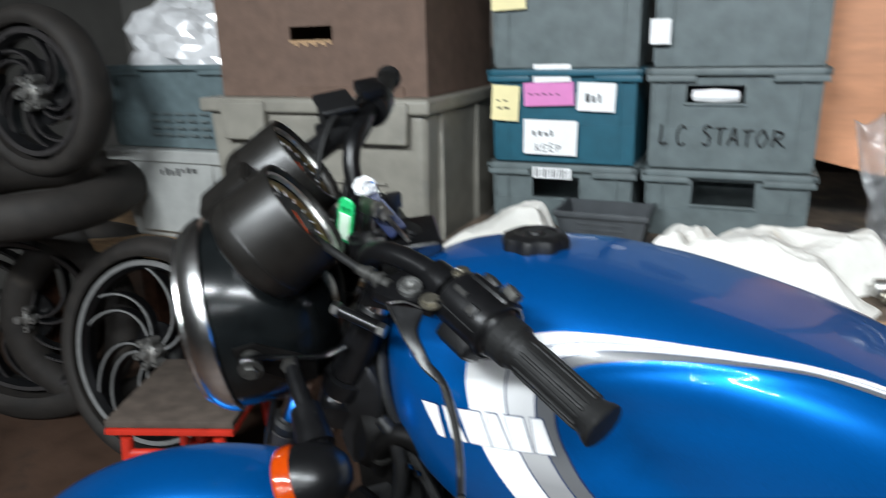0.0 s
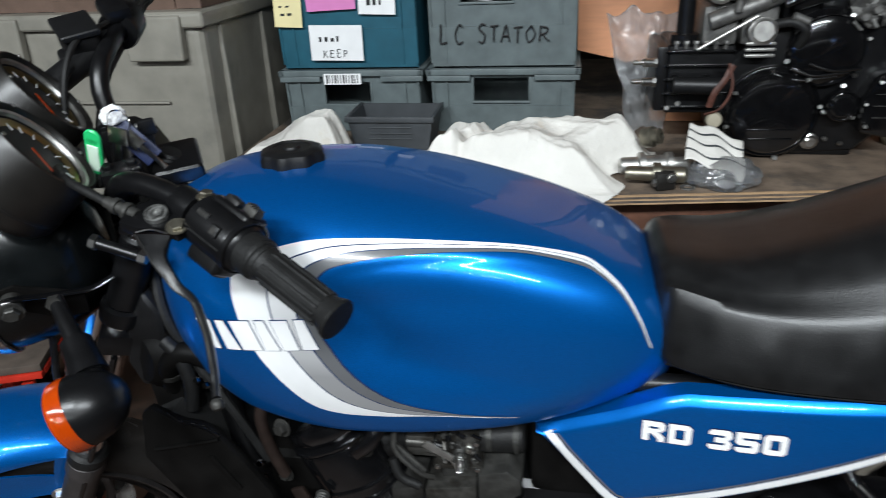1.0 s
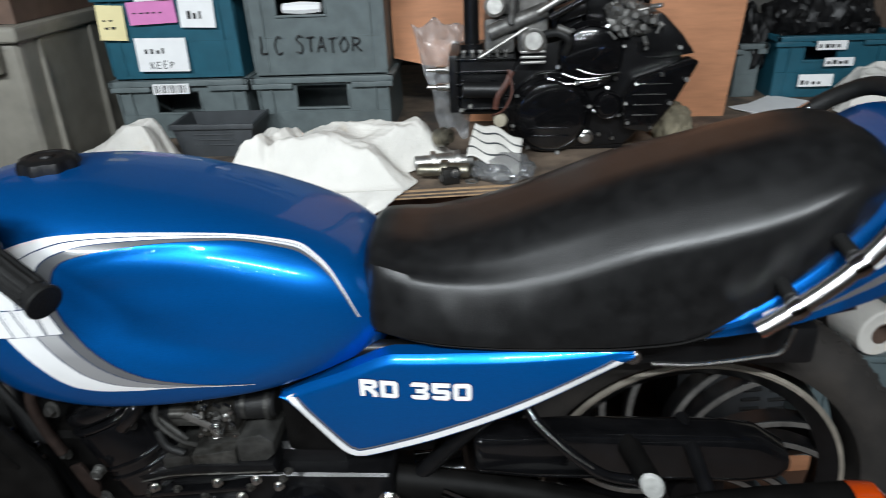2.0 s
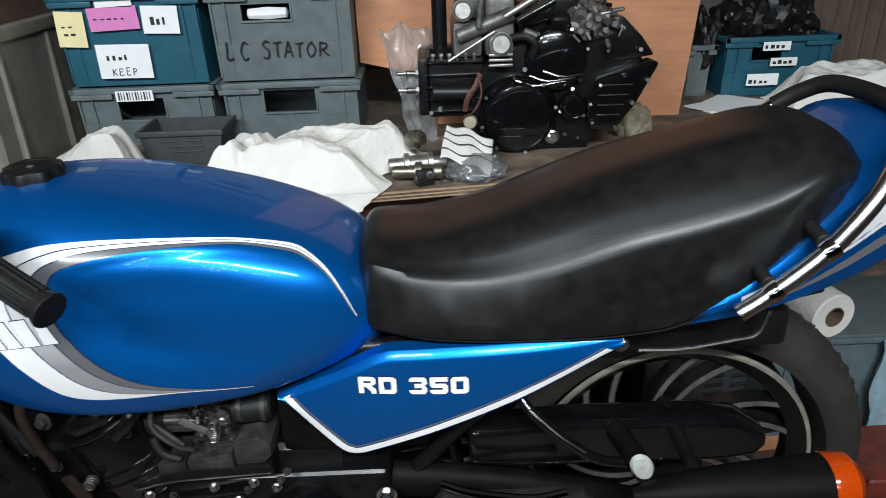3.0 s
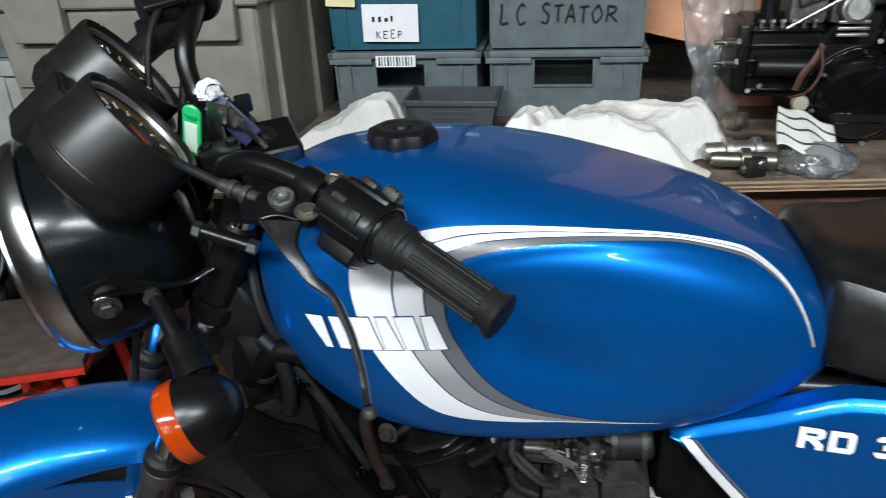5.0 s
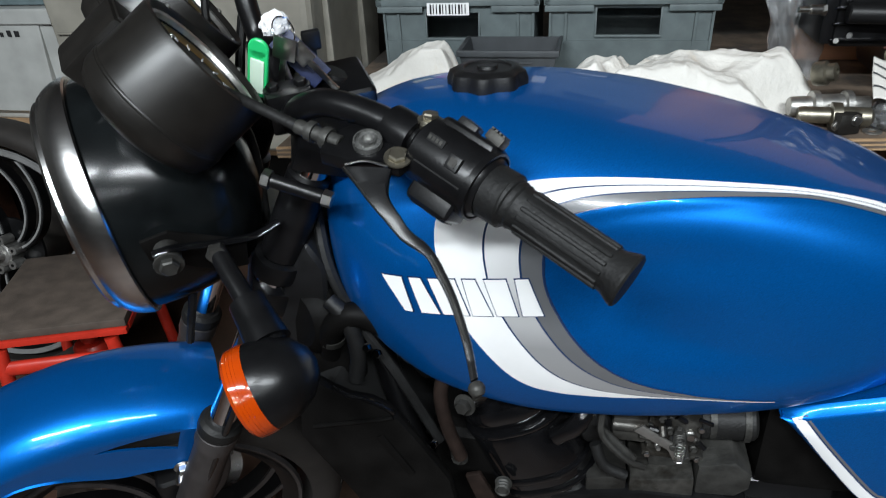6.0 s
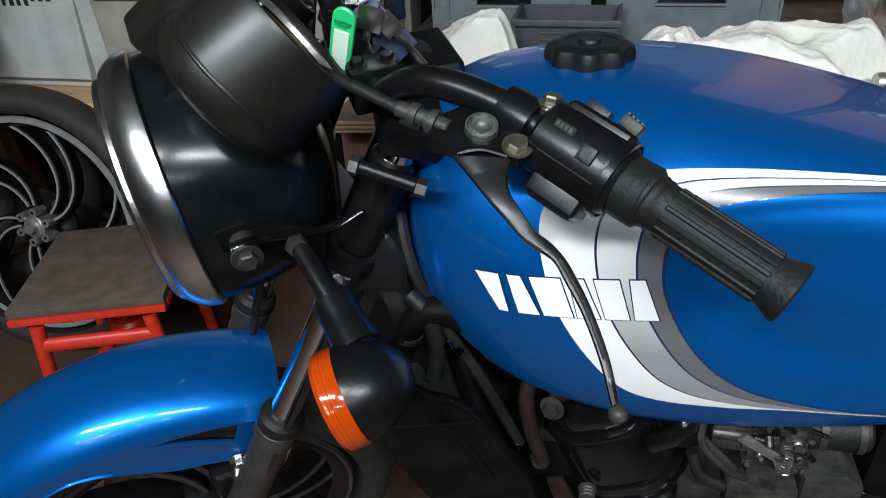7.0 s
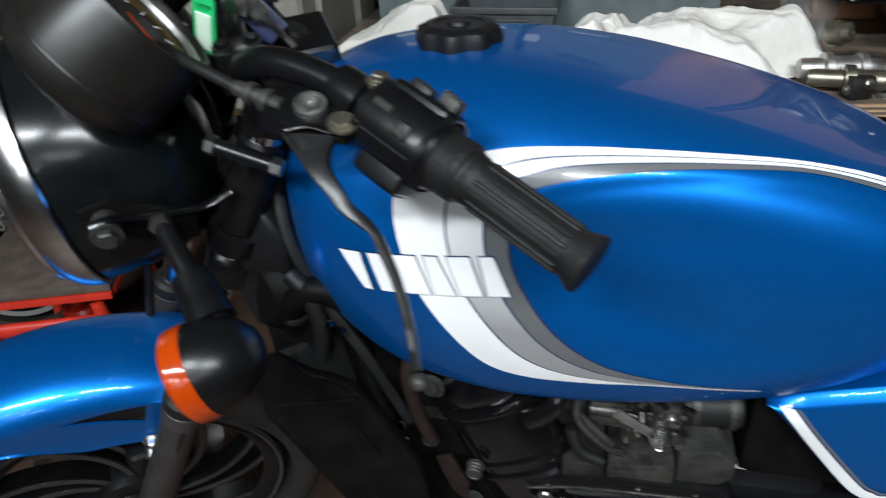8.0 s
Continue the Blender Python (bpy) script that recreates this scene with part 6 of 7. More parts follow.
CY = 0.835
L0, L1, R0, R1 = -0.434, -0.085, -0.078, 0.270
c1 = crate("storage_crate", L0, L1, CY, BZ, 0.888, "crate_grey", "grey stacking crate with barcode label, bottom of the stack", hole=(-0.327, -0.216, 0.806, 0.858))
sticker(c1, -0.322, -0.232, 0.856, 0.881, CY - 0.001, "paper", label="white barcode label")
for k in range(12):
    part("barcode_bar", box(-0.316 + 0.0068 * k, -0.316 + 0.0068 * k + (0.0022 if k % 3 else 0.004), CY - 0.0020, CY - 0.0012, 0.859, 0.878, 0), "ink", c1)
c2 = crate("storage_crate", L0, L1, CY, 0.889, 1.101, "crate_teal", "teal stacking crate covered with paper notes")
for x0, x1, z0, z1, paint, what, turn in ((-0.425, -0.359, 0.986, 1.066, "yellow_paper", "yellow paper note", 3), (-0.347, -0.232, 1.021, 1.073, "pink_paper", "pink paper note", -2), (-0.224, -0.140, 1.010, 1.072, "paper", "white paper note", 2), (-0.347, -0.222, 0.910, 0.989, "paper", "white paper note with writing", 1), (-0.325, -0.240, 1.072, 1.112, "paper", "white sticker", 0)):
    sticker(c2, x0, x1, z0, z1, CY + 0.006, paint, "note", what, turn)
bars(c2, -0.325, 0.953, 4, CY + 0.0048, 0.012, 0.010, 3)
bars(c2, -0.412, 1.030, 2, CY + 0.0048, 0.005, 0.012, 4)
bars(c2, -0.410, 1.012, 2, CY + 0.0048, 0.005, 0.012, 5)
bars(c2, -0.205, 1.03, 3, CY + 0.0048, 0.018, 0.010, 6)
bars(c2, -0.335, 1.045, 5, CY + 0.0046, 0.004, 0.012, 7)
c3 = crate("storage_crate", L0, L1, CY, 1.102, 1.314, "crate_grey", "grey stacking crate with a yellow note, top of the stack")
sticker(c3, -0.425, -0.345, 1.230, 1.285, CY + 0.006, "yellow_paper", "note", "yellow paper note", -2)
crate("storage_crate", R0, R1, CY, BZ, 0.888, "crate_grey", "grey stacking crate with open hand hole", hole=(0.030, 0.155, 0.812, 0.866))
c5 = crate("storage_crate", R0, R1, CY, 0.889, 1.101, "crate_grey", "scuffed grey crate hand-lettered LC STATOR in black", hole=(0.005, 0.118, 1.030, 1.066))
# marker strokes of each letter, in a cell one wide and one high
STROKES = {
    "L": [[(0.05, 1.0), (0.08, 0.5), (0.06, 0.02), (0.75, 0.04)]],
    "C": [[(0.80, 0.86), (0.45, 1.0), (0.08, 0.55), (0.35, 0.05), (0.85, 0.14)]],
    "S": [[(0.85, 0.92), (0.40, 1.0), (0.10, 0.76), (0.75, 0.42), (0.60, 0.04), (0.05, 0.10)]],
    "T": [[(0.0, 0.94), (0.5, 0.97), (1.0, 1.0)], [(0.50, 0.97), (0.47, 0.5), (0.50, 0.0)]],
    "A": [[(0.0, 0.0), (0.26, 0.55), (0.48, 1.0), (0.70, 0.52), (0.92, 0.02)], [(0.18, 0.36), (0.50, 0.38), (0.80, 0.36)]],
    "O": [[(0.50, 1.0), (0.08, 0.55), (0.40, 0.02), (0.90, 0.45), (0.52, 1.0)]],
    "R": [[(0.08, 0.0), (0.10, 0.5), (0.08, 1.0)], [(0.08, 0.98), (0.70, 0.86), (0.62, 0.56), (0.12, 0.46)], [(0.30, 0.48), (0.60, 0.22), (0.95, 0.0)]],
    "K": [[(0.08, 0.0), (0.10, 0.5), (0.08, 1.0)], [(0.80, 0.95), (0.45, 0.65), (0.12, 0.42)], [(0.30, 0.52), (0.60, 0.25), (0.90, 0.0)]],
    "E": [[(0.80, 0.96), (0.10, 1.0), (0.08, 0.5), (0.10, 0.0), (0.85, 0.04)], [(0.10, 0.52), (0.4, 0.54), (0.70, 0.52)]],
    "P": [[(0.08, 0.0), (0.10, 0.5), (0.08, 1.0)], [(0.08, 0.98), (0.75, 0.86), (0.65, 0.54), (0.12, 0.46)]]}


def marker(text, x, z, wide, high, gap, space, y, lean, thick, ob, seed):
    """Writing by hand with a marker pen, a part for each letter."""
    rng = random.Random(seed)
    for ch in text:
        if ch == " ":
            x += space
            continue
        w, h, dz = wide * rng.uniform(0.85, 1.15), high * rng.uniform(0.85, 1.1), rng.uniform(-0.05, 0.05) * high
        lines = [tube([(x + w * u + 0.10 * w * v, y + lean * (z + dz + h * v), z + dz + h * v) for u, v in line], thick * rng.uniform(0.85, 1.15), 6, 5) for line in STROKES[ch]]
        part("marker_letter", joined(*lines), "ink", ob)
        x += w + gap


marker("LC", -0.044, 0.942, 0.021, 0.040, 0.011, 0.02, CY + 0.0118 - 0.960 * -0.055, -0.055, 0.0019, c5, 5)
marker("STATOR", 0.042, 0.944, 0.0215, 0.038, 0.0062, 0.02, CY + 0.0118 - 0.960 * -0.055, -0.055, 0.0019, c5, 8)
part("packing_film", moved(lathe([(0, -0.05), (0.012, -0.045), (0.016, 0), (0.012, 0.045), (0, 0.05)], 9), Matrix.Translation((0.062, CY + 0.034, 1.043)) @ Matrix.Rotation(radians(90), 4, "Y")), "paper", c5, "crumpled white packing showing through the hole")
marker("KEEP", -0.318, 0.918, 0.011, 0.017, 0.005, 0.01, CY + 0.0048, 0.0, 0.0010, c2, 9)
c6 = crate("storage_crate", R0, R1, CY, 1.102, 1.314, "crate_grey", "grey stacking crate, top of the stack", hole=(0.03, 0.15, 1.24, 1.28))
part("tape_scrap", box(R0 + 0.004, R0 + 0.045, CY - 0.0015, CY - 0.0005, 1.15, 1.20, 0), "paper", c6)

# parts tray
tray = thing("parts_tray", "small dark grey open parts tray on the rags", "tray", at=(-0.135, 0.75, BZ))
def tray_shell(x0, x1, y0, y1, z0, z1, dx, dy, t):
    bm = bmesh.new()
    def loop(z, i, lift=0):
        k = (z1 - z) / (z1 - z0)
        return [bm.verts.new(p) for p in ((x0 + dx * k + i, y0 + dy * k + i, z + lift), (x1 - dx * k - i, y0 + dy * k + i, z + lift), (x1 - dx * k - i, y1 - i, z + lift), (x0 + dx * k + i, y1 - i, z + lift))]
    a, b, c, d = loop(z0, 0), loop(z1, 0), loop(z1, t), loop(z0, t, t)
    for lo, hi in ((a, b), (b, c), (c, d)):
        for i in range(4):
            bm.faces.new((lo[i], lo[(i + 1) % 4], hi[(i + 1) % 4], hi[i]))
    bm.faces.new(a[::-1])
    bm.faces.new(d)
    bmesh.ops.recalc_face_normals(bm, faces=bm.faces[:])
    return bm
part("body", tray_shell(-0.230, -0.040, 0.690, 0.818, BZ, 0.816, 0.014, 0.012, 0.004), "crate_dark", tray)
part("lip", joined(box(-0.234, -0.036, 0.684, 0.692, 0.806, 0.818, 0.002), box(-0.234, -0.228, 0.6925, 0.820, 0.806, 0.818, 0.002), box(-0.042, -0.036, 0.6925, 0.820, 0.806, 0.818, 0.002)), "crate_dark", tray)
for z in (0.793, 0.780, 0.767):
    part("rib", moved(box(-0.182, -0.088, -0.003, 0.003, -0.0015, 0.0015, 0.001), Matrix.Translation((0, 0.690 + 0.012 * (0.816 - z) / 0.079, z))), "crate_dark", tray)


# ---- rags ----
def rag(name, label, x0, x1, y0, y1, top, seed, drape=None, front=None, ridge=None, base=BZ, nx=70, ny=46):
    """A crumpled cloth heap lying on a board, with folds; drape lets a corner hang over the front edge, front is where the near side ends, ridge shapes the heap along its length."""
    off = Vector((seed * 7.3, seed * 3.1, 0))
    rows = []
    for j in range(ny + 1):
        v = j / ny
        row = []
        for i in range(nx + 1):
            u = i / nx
            end = x1 if front is None else front + (x1 - front) * ramp01(v, 0.38, 0.62)
            x, y = x0 + (end - x0) * u, y0 + (y1 - y0) * v
            edge = min(u, 1 - u, v, 1 - v)
            wob = noise.noise(Vector((u * 3, v * 3, seed)))
            x += 0.02 * wob * (x1 - x0) / 0.3
            y += 0.02 * noise.noise(Vector((u * 3 + 9, v * 3, seed)))
            p = Vector((x * 7, y * 7, 0)) + off
            fold = 1 - abs(noise.noise(p + Vector((0, 0, 2)) + 0.5 * Vector((noise.noise(p * 0.7), noise.noise(p * 0.7 + Vector((5, 5, 0))), 0)))) * 2
            bend = 0.6 * Vector((noise.noise(p * 0.5 + Vector((3, 1, seed))), noise.noise(p * 0.5 + Vector((8, 2, seed))), 0))
            turn = seed + 0.7 * noise.noise(p * 0.2 + Vector((0, 0, 9)))
            cx, cy = (x - x0) * 7, (y - y0) * 7
            along, across = cx * math.cos(turn) + cy * math.sin(turn), cy * math.cos(turn) - cx * math.sin(turn)
            pleat = 1 - (abs(noise.noise(Vector((along * 0.45, across * 1.15, seed)) + bend)) * 1.9) ** 0.8
            fine = 1 - abs(noise.noise(p * 1.9 + bend * 2)) * 2
            d1 = noise.voronoi(p * 1.5 + bend)[0]
            d2 = noise.voronoi(p * 3.4 + bend * 2)[0]
            crush = min(1.0, (d1[1] - d1[0]) * 1.3) * 0.7 + min(1.0, (d2[1] - d2[0]) * 1.2) * 0.3
            swell = ramp01(edge, 0.0, 0.22) * (ridge(u) if ridge else 1)
            z = base + 0.004 + (top - base) * swell * (0.62 + 0.10 * fold + 0.22 * pleat + 0.04 * fine - 0.20 * crush + 0.06)
            row.append(Vector((x, y, z)))
        rows.append(row)
    if drape:
        hung = []
        for k in range(1, 13):
            row = []
            for i in range(nx + 1):
                u = i / nx
                reach = drape(u)
                p = rows[0][i]
                d = reach
                y = min(p.y, front_y(p.x) - 0.005 - 0.006 * k / 12) - 0.010 * (0.5 + 0.5 * math.sin(u * 34 + 2 * noise.noise(Vector((u * 5, seed, 0))))) * k / 12
                row.append(Vector((p.x + 0.010 * noise.noise(Vector((u * 8, k * 0.3, seed))) - 0.05 * ramp01(u, 0.7, 1.0) * k / 12, y, max(p.z, base + 0.003) - d * (k - 1) / 11)))
            hung.append(row)
        rows = hung[::-1] + rows
    bm = ring_mesh(rows, close=False)
    for f in bm.faces:
        f.smooth = True
    return solid(name, bm, "cloth", label, "rag")


rag("cotton_rag", "crumpled off-white cotton rag heaped beside the tray", -0.45, -0.196, 0.56, 0.682, 0.846, 2, ridge=lambda u: 0.5 + 0.5 * ramp01(u, 0.15, 0.70), nx=130, ny=90)
rag("cotton_rag", "crumpled white cotton rag spread over the bench edge", -0.07, 0.425, 0.448, 0.70, 0.846, 5, front=0.335, ridge=lambda u: 0.92 + 0.10 * math.exp(-((u - 0.27) / 0.03) ** 2) - 0.16 * math.exp(-((u - 0.325) / 0.03) ** 2) - 0.12 * ramp01(u, 0.8, 1.0), drape=lambda u: 0.012 + 0.055 * ramp01(u, 0.0, 0.12) * (1 - 0.55 * ramp01(u, 0.82, 1.0)), nx=220, ny=110)

# ---- loose parts on the bench ----
fitting = thing("metal_fittings", "pair of machined metal fittings lying on the rag", "spare part", at=(0.41, 0.55, BZ))
part("sleeve", joined(*[lathe([(0.0, -0.062), (0.014, -0.062), (0.016, -0.058), (0.016, -0.030), (0.024, -0.028), (0.024, -0.018), (0.018, -0.016), (0.018, 0.020), (0.023, 0.022), (0.023, 0.032), (0.013, 0.034), (0.013, 0.060), (0, 0.062)], 24, aim((0.405, 0.545, 0.766), (1, 0.10, 0.02)))]), "alloy", fitting)
part("sleeve", lathe([(0.0, -0.058), (0.011, -0.058), (0.013, -0.05), (0.013, -0.012), (0.021, -0.010), (0.021, 0.004), (0.015, 0.006), (0.015, 0.045), (0.010, 0.050), (0, 0.052)], 24, aim((0.410, 0.510, 0.760), (1, -0.08, 0.0))), "gold", fitting, "dull brass-coloured sleeve")
part("block", moved(box(-0.018, 0.018, -0.014, 0.014, -0.016, 0.016, 0.003), Matrix.Translation((0.418, 0.495, 0.755)) @ Matrix.Rotation(radians(20), 4, "Z")), "castalloy", fitting)
part("pinch_bolt", joined(bolt((0.43, 0.483, 0.762), (0.2, -1, 0.1), 0.006, 0.006), bolt((0.405, 0.485, 0.752), (0.1, -1, 0), 0.006, 0.006)), "steel", fitting)
part("sleeve", lathe([(0.006, -0.016), (0.018, -0.016), (0.020, -0.012), (0.020, 0.004), (0.015, 0.007), (0.015, 0.018), (0.006, 0.020)], 24, aim((0.402, 0.590, 0.806), (0.8, -0.5, 0.25)), closed=True), "gold", fitting)
part("washer", lathe([(0.007, 0), (0.014, 0), (0.014, 0.002), (0.007, 0.002)], 20, Matrix.Translation((0.462, 0.50, BZ + 0.001)), closed=True), "alloy", fitting)


def crinkle(bm, size=0.012, step=26):
    """Sharp small folds, flat faces."""
    for v in bm.verts:
        v.co += Vector((noise.noise(v.co * step), noise.noise(v.co * step + Vector((7, 0, 0))), noise.noise(v.co * step + Vector((0, 7, 0))))) * size
    for f in bm.faces:
        f.smooth = False
    return bm


bag = thing("parts_bag", "clear plastic bag of bolts under a striped cloth", "bag", at=(0.52, 0.52, BZ))
part("film", crumple(0.462, 0.588, 0.475, 0.575, BZ + 0.001, 0.786, 3, 0.25), "milky", bag, "clear crinkled plastic film")
rng = random.Random(11)
for k in range(16):
    p = Vector((rng.uniform(0.49, 0.565), rng.uniform(0.50, 0.55), rng.uniform(BZ + 0.010, BZ + 0.030)))
    part("loose_bolt", joined(bolt(p, (rng.uniform(-1, 1), rng.uniform(-1, 1), rng.uniform(-0.4, 1)), 0.007, 0.006), rod(p, p + Vector((rng.uniform(-1, 1), rng.uniform(-1, 1), 0.2)) * 0.016, 0.0035, 8)), "chrome", bag)
cloth_rows = []
for j in range(25):
    v = j / 24
    cloth_rows.append([Vector((0.452 + 0.100 * u + 0.018 * v, 0.500 + 0.095 * v + 0.006 * math.sin(u * 9 + v * 4), 0.792 + 0.042 * v - 0.020 * u - 0.02 * u * u + 0.0025 * math.sin(u * 11 + v * 3))) for u in [i / 24 for i in range(25)]])
flap = ring_mesh(cloth_rows, close=False)
bmesh.ops.solidify(flap, geom=flap.faces[:], thickness=0.002)
part("striped_cloth", flap, "cloth", bag, "white cloth with dark stripes")
for k in (5, 12, 18):
    rows = [cloth_rows[k], [p + (q - p) * 1.0 for p, q in zip(cloth_rows[k], cloth_rows[k + 1])]]
    strip = ring_mesh([[p + Vector((0, -0.0012, 0.0016)) for p in row] for row in rows], close=False)
    part("stripe", strip, "slate", bag)

# ---- spare engine ----
spare = thing("spare_engine", "black twin-cylinder motorcycle engine standing on the bench", "engine", at=(0.70, 0.78, BZ))
casing = part("crankcase", plate([(0.545, 0.752), (0.60, 0.740), (0.70, 0.739), (0.80, 0.745), (0.845, 0.790), (0.885, 0.850), (0.915, 0.930), (0.895, 0.968), (0.83, 1.020), (0.76, 1.015), (0.70, 1.00), (0.60, 0.975), (0.55, 0.93), (0.525, 0.86)], 0.695, 0.90, 0.016, 3), "satin", spare, "satin black crankcase")
part("clutch_cover", lathe([(0, 0.034), (0.055, 0.034), (0.070, 0.030), (0.080, 0.018), (0.086, 0.004), (0.092, 0.0), (0.092, -0.02), (0, -0.02)], 48, aim((0.632, 0.690, 0.826), (0, -1, 0))), "gloss", casing, "round gloss black clutch cover")
part("cover_rib", joined(*[box(0.632 - w, 0.632 + w, 0.653, 0.660, z, z + 0.0025, 0.001) for z, w in ((0.800, 0.045), (0.782, 0.040))]), "gloss", casing)
part("generator_cover", lathe([(0, 0.024), (0.050, 0.024), (0.062, 0.018), (0.068, 0.004), (0.074, 0), (0.074, -0.02), (0, -0.02)], 48, aim((0.715, 0.698, 0.945), (0, -1, 0))), "gloss", casing, "round gloss black generator cover")
part("cover_band", joined(*[tube([(0.625 + 0.03 * k, 0.672, 0.905 + 0.009 * k), (0.665 + 0.03 * k, 0.668, 0.893 + 0.009 * k), (0.735 + 0.02 * k, 0.672, 0.900 + 0.007 * k)], 0.0035, 8) for k in range(3)]), "gloss", casing)
part("water_pump", lathe([(0, 0.020), (0.018, 0.020), (0.026, 0.014), (0.030, 0.0), (0, 0)], 32, aim((0.753, 0.676, 0.846), (0, -1, 0))), "gloss", casing)
gear = part("gear_cover", plate([(0.790, 0.795), (0.845, 0.785), (0.890, 0.846), (0.936, 0.935), (0.920, 0.942), (0.860, 0.922), (0.805, 0.905), (0.782, 0.860)], 0.655, 0.70, 0.008, 3), "gloss", spare, "pointed gloss black gear cover")
part("sump", box(0.59, 0.80, 0.70, 0.89, BZ, 0.76, 0.008), "satin", spare)
barrel = part("barrel", box(0.432, 0.560, 0.700, 0.880, 0.822, 0.958, 0.012, 3), "satin", spare, "black water-cooled barrels")
for k in range(5):
    part("barrel_rib", box(0.428, 0.556, 0.690, 0.70 + 0.18, 0.835 + 0.027 * k, 0.839 + 0.027 * k, 0.0015), "gloss", barrel)
part("head", box(0.412, 0.434, 0.695, 0.885, 0.828, 0.955, 0.006), "satin", barrel)
for z in (0.925, 0.888):
    part("spark_plug", joined(rod((0.412, 0.690, z), (0.385, 0.684, z + 0.002), 0.008, 12), rod((0.385, 0.684, z + 0.002), (0.366, 0.680, z + 0.003), 0.0045, 10), lathe([(0, 0.006), (0.010, 0.006), (0.010, 0), (0, 0)], 6, aim((0.412, 0.690, z), (-1, -0.1, 0)))), "steel", barrel, "bright spark plug")
part("starter_tube", rod((0.442, 0.672, 0.886), (0.532, 0.668, 0.884), 0.017, 20), "plastic", barrel)
part("copper_strap", tube([(0.512, 0.655, 0.846), (0.518, 0.648, 0.875), (0.535, 0.652, 0.90), (0.548, 0.66, 0.925)], 0.006, 8, flat=0.35), "strap", spare, "rusty red-brown strap")
part("copper_wire", tube([(0.505, 0.655, 0.832), (0.530, 0.640, 0.848), (0.548, 0.645, 0.885), (0.540, 0.655, 0.93)], 0.0025, 6), "strap", spare)
part("rubber_bung", lathe([(0, 0.012), (0.013, 0.010), (0.016, 0), (0, 0)], 20, aim((0.523, 0.652, 0.822), (-0.1, -1, 0.1))), "bung", spare, "pale rubber bung")
for p, r in (((0.592, 0.668, 0.985), 0.025), ((0.512, 0.668, 1.056), 0.022)):
    part("carb_top", lathe([(0, 0.014), (r * 0.72, 0.014), (r * 0.82, 0.010), (r, 0.008), (r, -0.02), (0, -0.02)], 30, aim(p, (0, -1, 0.1))), "alloy", spare, "pale alloy carburettor top")
part("carb_body", joined(box(0.490, 0.555, 0.69, 0.85, 0.955, 1.03, 0.012), box(0.560, 0.625, 0.69, 0.85, 0.955, 1.075, 0.012), box(0.500, 0.60, 0.71, 0.83, 1.03, 1.12, 0.02), rod((0.50, 0.685, 1.0), (0.62, 0.685, 1.045), 0.016)), "cast_lit", spare, "grimy carburettor bodies")
part("choke_rod", rod((0.479, 0.655, 0.955), (0.578, 0.652, 1.014), 0.0035, 10), "alloy", spare)
part("carb_louvre", joined(*[box(0.566, 0.618, 0.660, 0.672, 0.938 + 0.011 * k, 0.944 + 0.011 * k, 0.002) for k in range(3)]), "alloy", spare)
part("upright_tube", rod((0.463, 0.72, 0.955), (0.463, 0.72, 1.42), 0.0165, 20), "satin", spare, "black upright tube")
part("tube_collar", lathe([(0.0165, -0.012), (0.026, -0.01), (0.026, 0.01), (0.0165, 0.012)], 20, Matrix.Translation((0.463, 0.72, 0.965)), closed=True), "satin", spare)
part("top_cover", joined(box(0.63, 0.70, 0.70, 0.88, 0.99, 1.07, 0.02), box(0.70, 0.80, 0.72, 0.88, 1.00, 1.10, 0.025), rod((0.64, 0.69, 1.03), (0.70, 0.69, 1.05), 0.018)), "satin", spare)
part("raw_casting", crumple(0.745, 0.845, 0.67, 0.80, 0.985, 1.065, 8, 0.5), "cast_lit", spare, "rough grey casting")
part("casting_boss", joined(*[rod((0.758 + 0.018 * k, 0.672, 1.005 + 0.012 * (k % 3)), (0.760 + 0.018 * k, 0.655, 1.007 + 0.012 * (k % 3)), 0.007) for k in range(5)]), "cast_lit", spare)
part("engine_hose", tube([(0.60, 0.68, 0.99), (0.64, 0.665, 1.00), (0.665, 0.66, 0.985), (0.66, 0.675, 0.955)], 0.009, 10), "rubber", spare)
part("side_cover", plate([(0.82, 0.94), (0.86, 0.935), (0.935, 0.945), (0.905, 0.985), (0.86, 1.03), (0.825, 1.03)], 0.69, 0.74, 0.008), "satin", spare)
rng = random.Random(21)
spots = [(0.632 + 0.086 * math.cos(a), 0.826 + 0.086 * math.sin(a), 0.668) for a in (0.2, 0.9, 1.7, 2.6, 3.4, 4.1, 4.9, 5.7)]
spots += [(0.715 + 0.070 * math.cos(a), 0.945 + 0.070 * math.sin(a), 0.680) for a in (0.3, 1.1, 2.2, 3.4, 5.6)]
spots += [(0.795, 0.81, 0.652), (0.845, 0.80, 0.652), (0.882, 0.852, 0.652), (0.910, 0.900, 0.652), (0.860, 0.912, 0.652), (0.808, 0.892, 0.652), (0.79, 0.85, 0.652), (0.753, 0.880, 0.68), (0.728, 0.83, 0.68), (0.778, 0.82, 0.68), (0.74, 0.775, 0.69), (0.77, 0.765, 0.69), (0.83, 0.96, 0.685), (0.90, 0.96, 0.685), (0.55, 0.79, 0.69), (0.44, 0.835, 0.693), (0.46, 0.845, 0.693)]
for x, z, y in spots:
    part("case_bolt", bolt((x, y, z), (rng.uniform(-0.5, 0.5), -1, rng.uniform(-0.2, 0.5)), rng.uniform(0.0034, 0.0056), 0.007, False), rng.choice(("zinc", "zinc", "steel", "cast_lit")), spare)
